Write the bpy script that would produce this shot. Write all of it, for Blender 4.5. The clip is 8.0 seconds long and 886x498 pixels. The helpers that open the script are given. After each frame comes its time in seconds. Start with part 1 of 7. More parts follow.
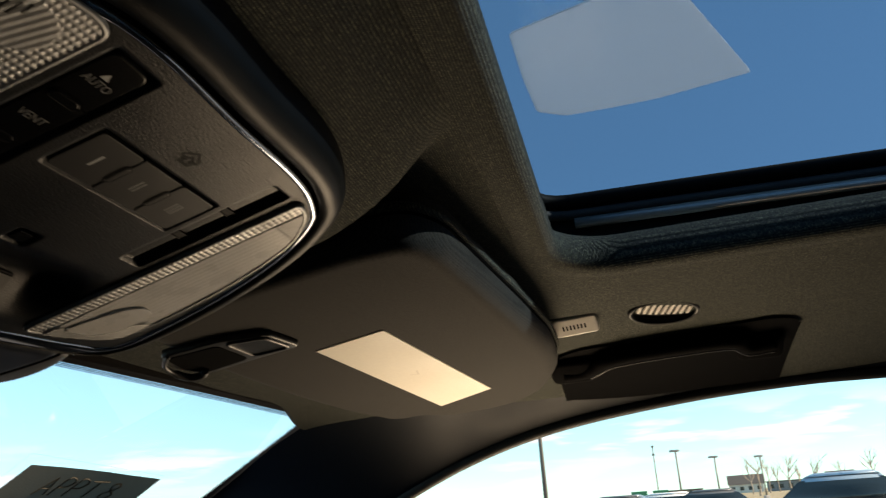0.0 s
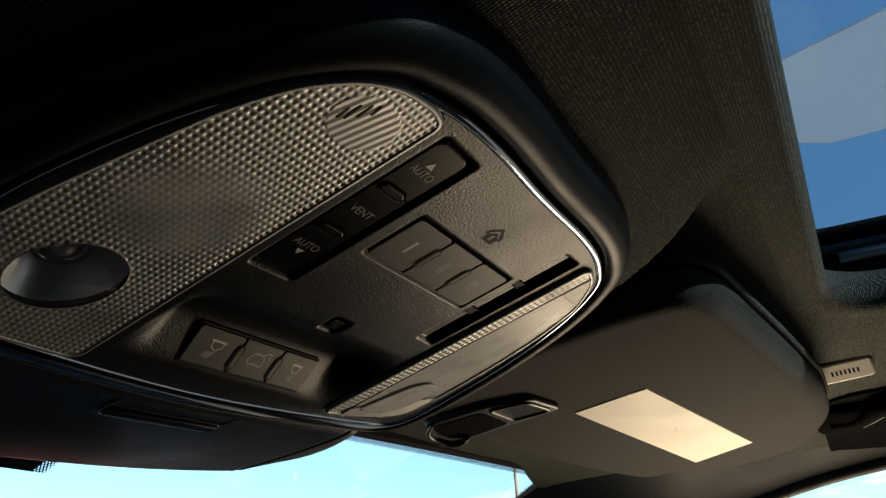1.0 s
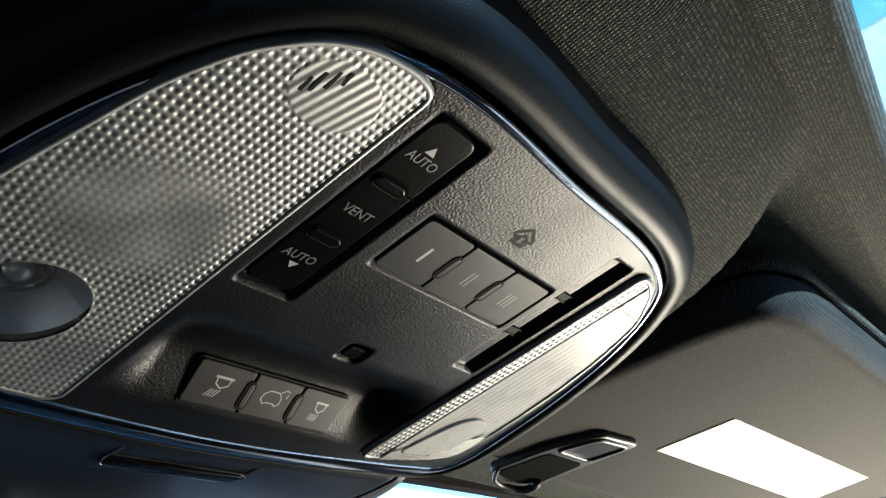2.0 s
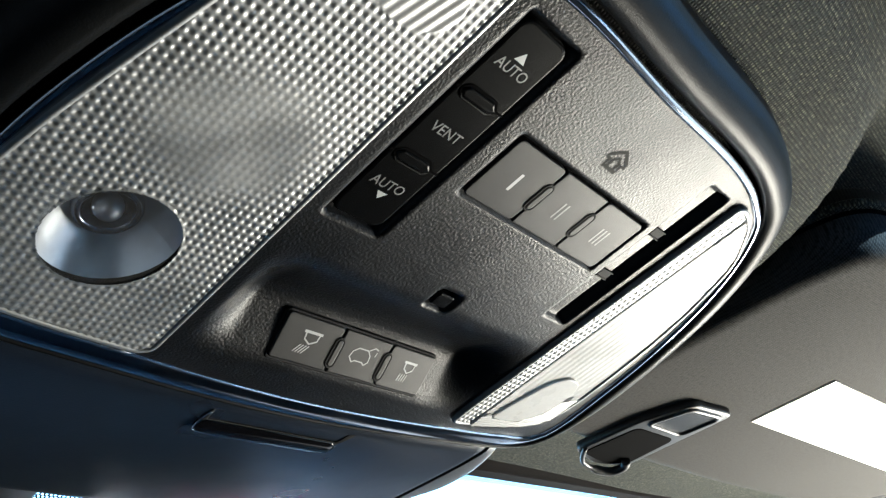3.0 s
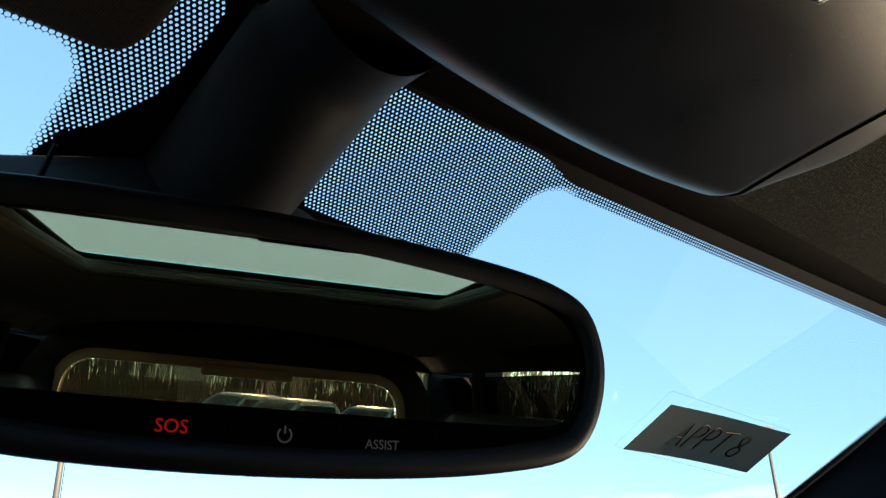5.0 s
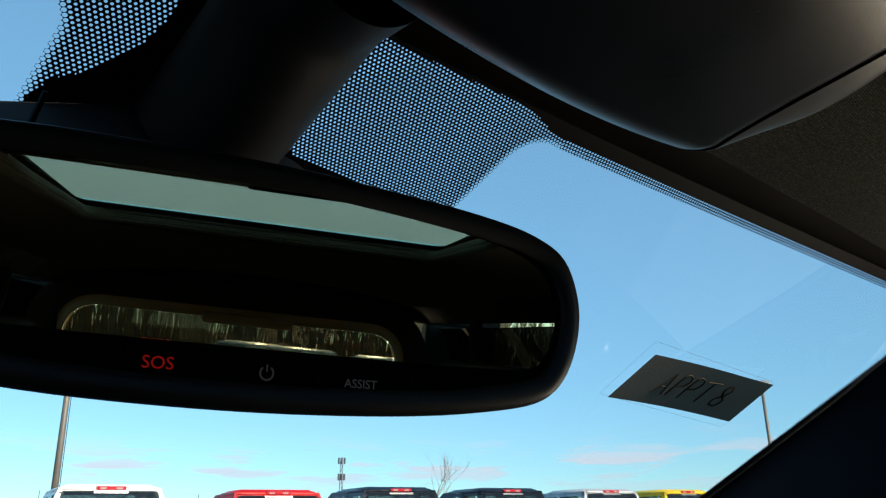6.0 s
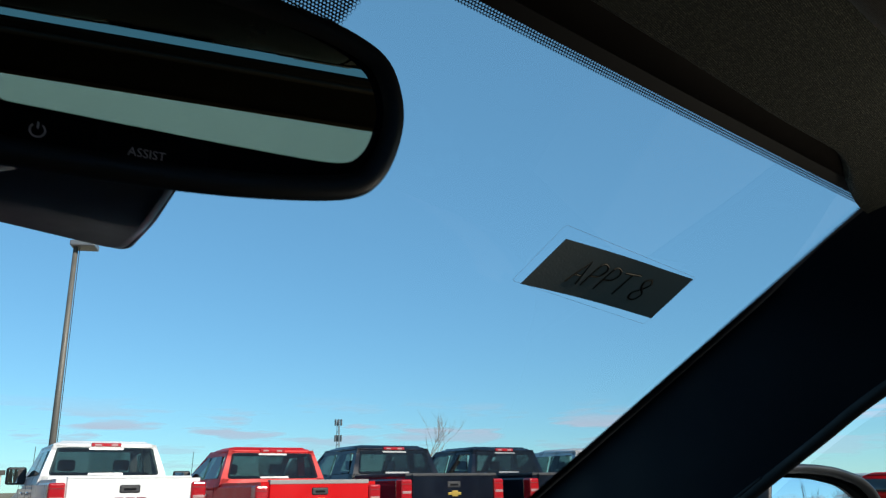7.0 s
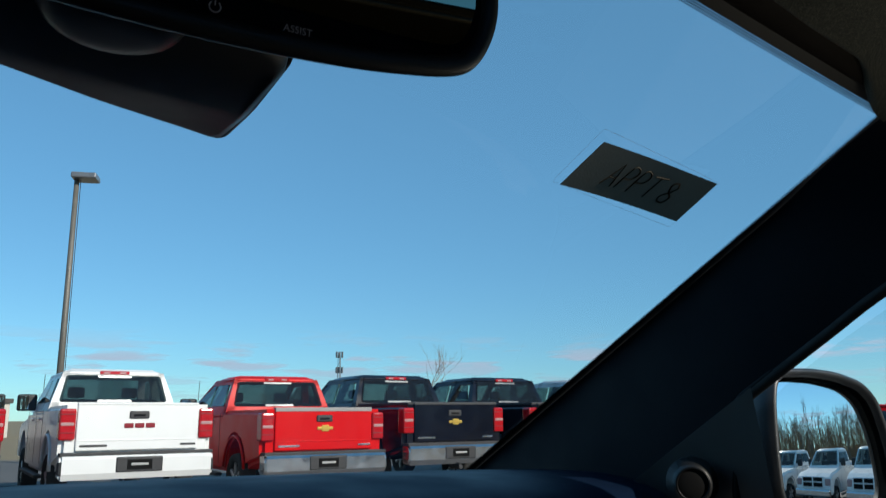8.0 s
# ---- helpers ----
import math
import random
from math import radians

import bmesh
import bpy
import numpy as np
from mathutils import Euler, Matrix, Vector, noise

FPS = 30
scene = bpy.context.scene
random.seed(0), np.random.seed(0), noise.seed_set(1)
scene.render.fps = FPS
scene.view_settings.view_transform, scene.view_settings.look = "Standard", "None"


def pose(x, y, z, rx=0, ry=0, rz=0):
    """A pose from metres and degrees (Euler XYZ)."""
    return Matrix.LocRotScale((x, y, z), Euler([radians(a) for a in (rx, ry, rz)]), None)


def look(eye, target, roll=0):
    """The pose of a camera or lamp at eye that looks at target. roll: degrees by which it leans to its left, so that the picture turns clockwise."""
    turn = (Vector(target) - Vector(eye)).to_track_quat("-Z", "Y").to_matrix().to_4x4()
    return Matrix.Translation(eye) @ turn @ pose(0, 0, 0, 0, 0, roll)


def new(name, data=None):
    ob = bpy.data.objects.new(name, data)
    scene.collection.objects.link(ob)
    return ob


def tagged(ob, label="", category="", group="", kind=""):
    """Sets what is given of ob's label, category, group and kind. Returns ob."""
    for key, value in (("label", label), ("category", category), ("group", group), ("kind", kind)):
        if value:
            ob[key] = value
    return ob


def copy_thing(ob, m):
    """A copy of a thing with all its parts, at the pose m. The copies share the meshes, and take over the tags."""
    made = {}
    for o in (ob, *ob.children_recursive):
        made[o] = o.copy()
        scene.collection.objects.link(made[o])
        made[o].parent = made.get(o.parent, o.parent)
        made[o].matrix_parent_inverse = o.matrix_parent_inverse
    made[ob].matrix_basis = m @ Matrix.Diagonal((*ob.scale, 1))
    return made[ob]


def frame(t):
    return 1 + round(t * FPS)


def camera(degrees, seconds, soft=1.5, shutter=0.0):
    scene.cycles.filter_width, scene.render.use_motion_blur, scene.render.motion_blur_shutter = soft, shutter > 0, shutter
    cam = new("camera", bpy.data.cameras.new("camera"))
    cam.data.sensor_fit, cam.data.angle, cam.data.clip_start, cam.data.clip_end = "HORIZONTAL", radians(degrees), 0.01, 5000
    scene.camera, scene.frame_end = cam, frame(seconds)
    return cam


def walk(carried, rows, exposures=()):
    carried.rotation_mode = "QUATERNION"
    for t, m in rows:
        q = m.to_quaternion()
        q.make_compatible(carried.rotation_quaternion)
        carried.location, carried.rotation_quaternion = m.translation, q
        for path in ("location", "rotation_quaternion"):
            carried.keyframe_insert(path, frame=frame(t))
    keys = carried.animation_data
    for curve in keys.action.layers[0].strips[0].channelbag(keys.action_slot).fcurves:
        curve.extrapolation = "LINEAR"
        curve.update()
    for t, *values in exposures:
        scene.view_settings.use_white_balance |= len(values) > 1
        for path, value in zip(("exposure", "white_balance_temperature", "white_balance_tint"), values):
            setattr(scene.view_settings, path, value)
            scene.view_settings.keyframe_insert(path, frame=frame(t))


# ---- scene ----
cam = camera(57.9, 8.0, soft=1.25, shutter=0.15)
PATH = [
    (0, (-0.1825, -0.1168, 1.4054), (1.6786, 0.2750, 2.0242), -4.06),
    (0.3, (-0.1950, -0.1045, 1.4166), (1.6198, 0.4616, 2.0378), -4.07),
    (0.5, (-0.1945, -0.0952, 1.4191), (1.5821, 0.5680, 2.0547), -4.30),
    (1, (-0.1870, -0.0836, 1.4176), (1.4815, 0.7219, 2.1707), -3.77),
    (1.2, (-0.1799, -0.0837, 1.4172), (1.4590, 0.7524, 2.2013), -3.64),
    (2.3, (-0.1492, -0.0787, 1.4192), (1.3433, 0.9046, 2.3167), -5.58),
    (2.5, (-0.1493, -0.0739, 1.4155), (1.3281, 0.9251, 2.3208), -6.08),
    (3, (-0.1455, -0.0644, 1.4053), (1.2849, 0.9739, 2.3412), -6.63),
    (3.5, (-0.1479, -0.0506, 1.3958), (1.2384, 1.0221, 2.3588), -6.81),
    (4, (-0.1453, -0.0214, 1.3848), (1.2096, 1.0887, 2.3502), -6.43),
    (4.3, (-0.1383, 0.0225, 1.3782), (1.2069, 1.1729, 2.3093), -5.82),
    (4.5, (-0.1403, 0.0467, 1.3670), (1.1969, 1.2427, 2.2512), -3.70),
    (4.7, (-0.1453, 0.0566, 1.3617), (1.1929, 1.2839, 2.2001), -3.26),
    (5, (-0.1414, 0.0713, 1.3527), (1.2129, 1.3283, 2.1180), -1.90),
    (5.2, (-0.1394, 0.0751, 1.3491), (1.2245, 1.3320, 2.0974), -1.92),
    (6.3, (-0.1425, 0.0573, 1.3482), (1.2444, 1.3576, 1.9692), -0.83),
    (6.5, (-0.1289, 0.0549, 1.3433), (1.2641, 1.3548, 1.9513), -0.80),
    (6.8, (-0.1010, 0.0345, 1.3218), (1.2988, 1.3383, 1.9051), -0.73),
    (7, (-0.0852, 0.0319, 1.2945), (1.3200, 1.3368, 1.8626), -0.87),
    (7.3, (-0.0699, 0.0162, 1.2864), (1.3406, 1.3267, 1.8278), -0.71),
    (7.5, (-0.0874, 0.0216, 1.2875), (1.3260, 1.3325, 1.8203), -0.48),
    (7.8, (-0.1269, 0.0251, 1.2664), (1.2914, 1.3435, 1.7667), -0.45),
    (8, (-0.1400, 0.0299, 1.2563), (1.2925, 1.3639, 1.6670), -0.53),
]

EXPOSURES = [
    (0.0, 1.45, 8900, 20), (1.2, 1.45, 8000, 15), (1.75, 2.8, 7000, 12), (2.3, 4.1, 6150, 10), (2.5, 4.25, 6100, 10), (3.0, 4.2, 6050, 10),
    (3.5, 3.75, 6100, 10), (4.0, 3.15, 6600, 11), (4.3, 2.95, 7000, 14), (4.5, 2.8, 7200, 16), (4.7, 2.6, 7600, 17), (5.0, 1.55, 8200, 19), (5.2, 0.95, 8100, 18),
    (5.75, 0.85, 7600, 15), (6.3, 0.72, 7100, 12), (7.0, 0.35, 6700, 11), (8.0, 0.2, 6500, 10),
]
walk(cam, [(t, look(eye, target, roll)) for t, eye, target, roll in PATH], EXPOSURES)

# ---- light: low winter sun behind and to the right of the car, clear sky ----
SUN_AZ, SUN_EL = radians(176), radians(27)          # azimuth from +y towards +x
world = bpy.data.worlds.new("world")
scene.world = world
world.use_nodes = True
wn = world.node_tree
sky = wn.nodes.new("ShaderNodeTexSky")
sky.sky_type, sky.sun_disc = "NISHITA", False
sky.sun_elevation, sky.sun_rotation = SUN_EL, SUN_AZ
sky.altitude, sky.air_density, sky.dust_density, sky.ozone_density = 1800, 1.0, 0.0, 1.3
cool = wn.nodes.new("ShaderNodeMixRGB")
cool.blend_type = "MULTIPLY"
cool.inputs[0].default_value, cool.inputs[2].default_value = 1.0, (0.61, 1.0, 1.13, 1)
wn.links.new(sky.outputs[0], cool.inputs[1])
even = wn.nodes.new("ShaderNodeMixRGB")
even.inputs[0].default_value, even.inputs[2].default_value = 0.46, (0.98, 2.72, 4.45, 1)
wn.links.new(cool.outputs[0], even.inputs[1])
wn.links.new(even.outputs[0], wn.nodes["Background"].inputs[0])
wn.nodes["Background"].inputs[1].default_value = 0.125
sun = new("sun", bpy.data.lights.new("sun", "SUN"))
sun.data.energy, sun.data.angle, sun.data.color = 4.5, radians(0.5), (1.0, 0.93, 0.82)
sun_dir = Vector((math.sin(SUN_AZ) * math.cos(SUN_EL), math.cos(SUN_AZ) * math.cos(SUN_EL), math.sin(SUN_EL)))
sun.matrix_world = look(sun_dir * 50, (0, 0, 0))
# added area lamp at the passenger window, boosting the warm bounce off the lot
bounce = new("window_fill_light", bpy.data.lights.new("window_fill_light", "AREA"))
bounce.data.shape, bounce.data.size, bounce.data.size_y = "RECTANGLE", 0.24, 0.22
bounce.data.energy, bounce.data.color, bounce.data.spread = 0.32, (1.0, 0.92, 0.74), radians(98)
bounce.matrix_world = look((0.69, -0.04, 1.185), (0.40, -0.07, 1.485))


# ---- materials ----
def mat(name, color, rough=0.5, metal=0.0, grain=0.0, scale=900.0, vary=0.0, vary_scale=12.0, spec=0.5, coat=0.0, detail=2.0, sheen=0.0):
    """Principled surface with a two-scale colour variation and fine relief, in metres of the object's own space."""
    m = bpy.data.materials.new(name)
    m.use_nodes = True
    nt = m.node_tree
    b = nt.nodes["Principled BSDF"]
    b.inputs["Base Color"].default_value = (*color, 1)
    b.inputs["Roughness"].default_value = rough
    b.inputs["Metallic"].default_value = metal
    b.inputs["Specular IOR Level"].default_value = spec
    b.inputs["Coat Weight"].default_value = coat
    b.inputs["Coat Roughness"].default_value = 0.05
    b.inputs["Sheen Weight"].default_value = sheen
    if vary or grain:
        tc = nt.nodes.new("ShaderNodeTexCoord")
    if vary:
        n1, n2 = nt.nodes.new("ShaderNodeTexNoise"), nt.nodes.new("ShaderNodeTexNoise")
        n1.inputs["Scale"].default_value, n1.inputs["Detail"].default_value = vary_scale, 4
        n2.inputs["Scale"].default_value, n2.inputs["Detail"].default_value = vary_scale * 14, 3
        add = nt.nodes.new("ShaderNodeMath")
        add.operation = "ADD"
        nt.links.new(tc.outputs["Object"], n1.inputs["Vector"])
        nt.links.new(tc.outputs["Object"], n2.inputs["Vector"])
        nt.links.new(n1.outputs["Fac"], add.inputs[0])
        nt.links.new(n2.outputs["Fac"], add.inputs[1])
        mr = nt.nodes.new("ShaderNodeMapRange")
        mr.inputs["From Min"].default_value, mr.inputs["From Max"].default_value = 0.6, 1.4
        mr.inputs["To Min"].default_value, mr.inputs["To Max"].default_value = 1 - vary, 1 + vary
        nt.links.new(add.outputs[0], mr.inputs["Value"])
        mul = nt.nodes.new("ShaderNodeVectorMath")
        mul.operation = "SCALE"
        mul.inputs[0].default_value = color
        nt.links.new(mr.outputs[0], mul.inputs["Scale"])
        nt.links.new(mul.outputs[0], b.inputs["Base Color"])
        mr2 = nt.nodes.new("ShaderNodeMapRange")
        mr2.inputs["From Min"].default_value, mr2.inputs["From Max"].default_value = 0.3, 0.7
        mr2.inputs["To Min"].default_value, mr2.inputs["To Max"].default_value = max(0.02, rough - 0.12 * min(1, rough * 2)), min(1, rough + 0.1)
        nt.links.new(n1.outputs["Fac"], mr2.inputs["Value"])
        nt.links.new(mr2.outputs[0], b.inputs["Roughness"])
    if grain:
        g = nt.nodes.new("ShaderNodeTexNoise")
        g.inputs["Scale"].default_value, g.inputs["Detail"].default_value = scale, detail
        nt.links.new(tc.outputs["Object"], g.inputs["Vector"])
        bump = nt.nodes.new("ShaderNodeBump")
        bump.inputs["Strength"].default_value, bump.inputs["Distance"].default_value = min(1, grain), 0.35 / scale
        nt.links.new(g.outputs["Fac"], bump.inputs["Height"])
        nt.links.new(bump.outputs[0], b.inputs["Normal"])
    return m


def weave(name, color, pitch=0.0011, strength=0.8, rough=0.9, fleck=17):
    """Knitted lining: ribs one way, small loops along them, pale flecks for the sparkle of lit thread."""
    m = bpy.data.materials.new(name)
    m.use_nodes = True
    nt = m.node_tree
    b = nt.nodes["Principled BSDF"]
    b.inputs["Roughness"].default_value = rough
    b.inputs["Specular IOR Level"].default_value = 0.12
    b.inputs["Sheen Weight"].default_value = 0.05
    b.inputs["Sheen Roughness"].default_value = 0.5
    tc = nt.nodes.new("ShaderNodeTexCoord")
    hs = []
    for axis, k in (("X", 1.0), ("Y", 1.0)):
        w = nt.nodes.new("ShaderNodeTexWave")
        w.bands_direction = axis
        w.inputs["Scale"].default_value = 0.3142 / pitch * k
        w.inputs["Distortion"].default_value = 1.2
        w.inputs["Detail"].default_value = 1.0
        w.inputs["Detail Scale"].default_value = 1.5
        nt.links.new(tc.outputs["Object"], w.inputs["Vector"])
        hs.append(w)
    mulh = nt.nodes.new("ShaderNodeMath")
    mulh.operation = "MULTIPLY"
    nt.links.new(hs[0].outputs["Fac"], mulh.inputs[0])
    nt.links.new(hs[1].outputs["Fac"], mulh.inputs[1])
    n = nt.nodes.new("ShaderNodeTexNoise")
    n.inputs["Scale"].default_value, n.inputs["Detail"].default_value = 700, 3
    n2 = nt.nodes.new("ShaderNodeTexNoise")
    n2.inputs["Scale"].default_value, n2.inputs["Detail"].default_value = 9, 3
    nt.links.new(tc.outputs["Object"], n.inputs["Vector"])
    nt.links.new(tc.outputs["Object"], n2.inputs["Vector"])
    s = nt.nodes.new("ShaderNodeMath")
    s.operation = "MULTIPLY_ADD"
    s.inputs[1].default_value = 0.95
    nt.links.new(mulh.outputs[0], s.inputs[0])
    nt.links.new(n.outputs["Fac"], s.inputs[2])
    s2 = nt.nodes.new("ShaderNodeMath")
    s2.operation = "MULTIPLY_ADD"
    s2.inputs[1].default_value = 0.35
    nt.links.new(n2.outputs["Fac"], s2.inputs[0])
    nt.links.new(s.outputs[0], s2.inputs[2])
    ramp = nt.nodes.new("ShaderNodeValToRGB")
    ramp.color_ramp.elements[0].position, ramp.color_ramp.elements[1].position = 0.45, 1.0
    ramp.color_ramp.elements[0].color = (*[c * 0.35 for c in color], 1)
    ramp.color_ramp.elements[1].color = (*[min(1, c * 2.6) for c in color], 1)
    nt.links.new(s2.outputs[0], ramp.inputs[0])
    # bright flecks in the colour, for glints on single lit threads
    fl, fm, fx, fc = nt.nodes.new("ShaderNodeTexNoise"), nt.nodes.new("ShaderNodeMapRange"), nt.nodes.new("ShaderNodeMixRGB"), nt.nodes.new("ShaderNodeMath")
    fl.inputs["Scale"].default_value, fl.inputs["Detail"].default_value = 0.75 / pitch, 1
    fm.inputs["From Min"].default_value, fm.inputs["From Max"].default_value = 0.44, 0.70
    fc.operation = "MULTIPLY"
    nt.links.new(tc.outputs["Object"], fl.inputs["Vector"])
    nt.links.new(fl.outputs["Fac"], fm.inputs["Value"])
    nt.links.new(fm.outputs[0], fc.inputs[0])
    nt.links.new(mulh.outputs[0], fc.inputs[1])
    nt.links.new(fc.outputs[0], fx.inputs[0])
    nt.links.new(ramp.outputs[0], fx.inputs[1])
    fx.inputs[2].default_value = (*[min(1, c * fleck * k) for c, k in zip(color, (1.08, 1.0, 0.78))], 1)
    nt.links.new(fx.outputs[0], b.inputs["Base Color"])
    bump = nt.nodes.new("ShaderNodeBump")
    bump.inputs["Strength"].default_value, bump.inputs["Distance"].default_value = strength, pitch * 0.4
    nt.links.new(s.outputs[0], bump.inputs["Height"])
    nt.links.new(bump.outputs[0], b.inputs["Normal"])
    return m


def pane(name, tint, gloss=1.0, haze=0.0, rim=0.8):
    """Thin window glass: clear but for its tint, with mirror gloss by Fresnel and a trace of dust."""
    m = bpy.data.materials.new(name)
    m.use_nodes = True
    nt = m.node_tree
    nt.nodes.remove(nt.nodes["Principled BSDF"])
    out = nt.nodes["Material Output"]
    tr, gl, df = nt.nodes.new("ShaderNodeBsdfTransparent"), nt.nodes.new("ShaderNodeBsdfGlossy"), nt.nodes.new("ShaderNodeBsdfDiffuse")
    tr.inputs[0].default_value = (*tint, 1)
    gl.inputs["Roughness"].default_value = 0.0
    gl.inputs["Color"].default_value = (gloss, gloss, gloss, 1)
    df.inputs[0].default_value = (0.6, 0.6, 0.58, 1)
    lw, pw, fr = nt.nodes.new("ShaderNodeLayerWeight"), nt.nodes.new("ShaderNodeMath"), nt.nodes.new("ShaderNodeMath")
    lw.inputs[0].default_value = 0.5
    pw.operation, fr.operation = "POWER", "MULTIPLY_ADD"
    pw.inputs[1].default_value = 4.5
    fr.inputs[1].default_value, fr.inputs[2].default_value = rim, 0.045
    nt.links.new(lw.outputs["Facing"], pw.inputs[0])
    nt.links.new(pw.outputs[0], fr.inputs[0])
    mix, mix2 = nt.nodes.new("ShaderNodeMixShader"), nt.nodes.new("ShaderNodeMixShader")
    nz, tc, mr = nt.nodes.new("ShaderNodeTexNoise"), nt.nodes.new("ShaderNodeTexCoord"), nt.nodes.new("ShaderNodeMapRange")
    nz.inputs["Scale"].default_value, nz.inputs["Detail"].default_value = 14, 5
    mr.inputs["To Max"].default_value = haze * 2
    nt.links.new(tc.outputs["Object"], nz.inputs["Vector"])
    nt.links.new(nz.outputs["Fac"], mr.inputs["Value"])
    nt.links.new(mr.outputs[0], mix2.inputs[0])
    nt.links.new(fr.outputs[0], mix.inputs[0])
    nt.links.new(tr.outputs[0], mix.inputs[1])
    nt.links.new(gl.outputs[0], mix.inputs[2])
    nt.links.new(mix.outputs[0], mix2.inputs[1])
    nt.links.new(df.outputs[0], mix2.inputs[2])
    nt.links.new(mix2.outputs[0], out.inputs[0])
    return m


def glow(name, color, strength):
    m = mat(name, color, 0.4)
    b = m.node_tree.nodes["Principled BSDF"]
    b.inputs["Emission Color"].default_value = (*color, 1)
    b.inputs["Emission Strength"].default_value = strength
    return m


M_FABRIC = weave("headliner_knit", (0.0165, 0.0184, 0.0166), pitch=0.00105, strength=1.0, fleck=13)
M_VISOR = weave("visor_cloth", (0.0135, 0.0127, 0.0115), pitch=0.0008, strength=0.25, fleck=2)
# Face plastic slightly blued for the sky cast on it.
M_GRAIN = mat("grained_plastic", (0.0048, 0.0054, 0.0062), 0.34, grain=0.6, scale=1500, vary=0.18, vary_scale=25, spec=0.14, detail=3.0)
M_SOFT = mat("soft_touch_plastic", (0.0040, 0.0044, 0.0046), 0.36, grain=0.35, scale=2200, vary=0.12, vary_scale=20, spec=0.08)
M_BUTTON = mat("button_plastic", (0.007, 0.0066, 0.0063), 0.45, grain=0.15, scale=2500, vary=0.06, vary_scale=40, spec=0.15)
M_PIANO = mat("satin_black_rocker", (0.0022, 0.0024, 0.0026), 0.22, grain=0.1, scale=2500, vary=0.1, vary_scale=40, spec=0.05)
M_GAP = mat("shadow_gap_black", (0.003, 0.003, 0.003), 0.7, spec=0.15)
M_CHROME = mat("bright_chrome", (0.44, 0.49, 0.56), 0.07, 1.0, vary=0.05, vary_scale=30)
# Ring metal darkened and blued to give the dark blue that chrome mirrors.
M_RING = mat("blued_dark_chrome", (0.32, 0.36, 0.42), 0.06, 1.0, vary=0.06, vary_scale=30)
M_INK = mat("pale_print", (0.42, 0.42, 0.41), 0.5)
M_INK_DIM = mat("dim_print", (0.14, 0.138, 0.135), 0.5)
M_CLIP = mat("satin_grey_clip", (0.022, 0.022, 0.022), 0.4, grain=0.1, scale=2200, vary=0.1, vary_scale=30, spec=0.3)
M_LABEL = mat("white_label_paper", (0.84, 0.78, 0.66), 0.6, grain=0.1, scale=800, vary=0.04, vary_scale=30)
# Bluish base stands in for the sky sheen on the dark pillars.
M_TRIM = mat("blued_trim_plastic", (0.0046, 0.0072, 0.0115), 0.6, grain=0.4, scale=1800, vary=0.1, vary_scale=10, spec=0.12)
M_HEADRAIL = mat("header_rail_plastic", (0.0065, 0.0050, 0.0040), 0.65, grain=0.4, scale=1800, vary=0.1, vary_scale=10, spec=0.04)
# Near-black for joints, and for the shade on and round the grab handle.
M_VOID = mat("near_black_matt", (0.0012, 0.0012, 0.0014), 0.95, spec=0.03)
M_RUBBER = mat("rubber_seal", (0.010, 0.010, 0.010), 0.7, grain=0.3, scale=1200, vary=0.2, vary_scale=30)
M_BLACK = mat("mirror_housing_plastic", (0.007, 0.0075, 0.0085), 0.48, grain=0.2, scale=2000, vary=0.1, vary_scale=20, spec=0.8)
M_WS = pane("windscreen_glass", (0.95, 0.97, 0.965), 1.0, 0.0008, 1.2)
M_ROOFGLASS = pane("tinted_roof_glass", (0.42, 0.53, 0.62), 0.012, 0.001, 0.2)
M_ROOFREAR = pane("green_tinted_roof_glass", (0.52, 0.72, 0.82), 0.012, 0.001, 0.2)
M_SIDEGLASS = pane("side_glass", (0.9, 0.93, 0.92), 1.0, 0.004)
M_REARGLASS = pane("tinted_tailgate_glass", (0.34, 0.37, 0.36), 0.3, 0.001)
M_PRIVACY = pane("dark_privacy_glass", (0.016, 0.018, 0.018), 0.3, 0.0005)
M_DIMMED = pane("dimmed_side_glass", (0.12, 0.13, 0.13), 0.5, 0.001)
M_MIRROR = mat("mirror_silver", (1.0, 0.86, 0.52), 0.0, 1.0)
M_SIDEMIRROR = mat("side_mirror_silver", (0.8, 0.84, 0.85), 0.0, 1.0)


# ---- mesh helpers ----
def part(name, bm, material, parent, label="", smooth=False, m=None):
    """One bmesh as one mesh object under a thing or part."""
    me = bpy.data.meshes.new(name)
    bm.normal_update()
    bm.to_mesh(me)
    bm.free()
    return mesh_part(name, me, material, parent, label, smooth, m)


def mesh_part(name, me, material, parent, label="", smooth=False, m=None):
    me.materials.append(material)
    if smooth:
        me.shade_smooth()
    ob = new(name, me)
    if parent is not None:
        ob.parent = parent
    if m is not None:
        ob.matrix_basis = m
    return tagged(ob, label)


def thing(name, m, label, category, group="", kind=""):
    e = new(name)
    e.empty_display_size = 0.05
    e.matrix_basis = m
    return tagged(e, label, category, group, kind)


def grid_mesh(name, nu, nv, f, skip=None):
    """A sheet of nu x nv quads through f(i/nu, j/nv)."""
    vs = [f(i / nu, j / nv) for j in range(nv + 1) for i in range(nu + 1)]
    fs = []
    for j in range(nv):
        for i in range(nu):
            if skip and skip((i + 0.5) / nu, (j + 0.5) / nv):
                continue
            a = j * (nu + 1) + i
            fs.append((a, a + 1, a + nu + 2, a + nu + 1))
    me = bpy.data.meshes.new(name)
    me.from_pydata([tuple(v) for v in vs], [], fs)
    me.update()
    return me


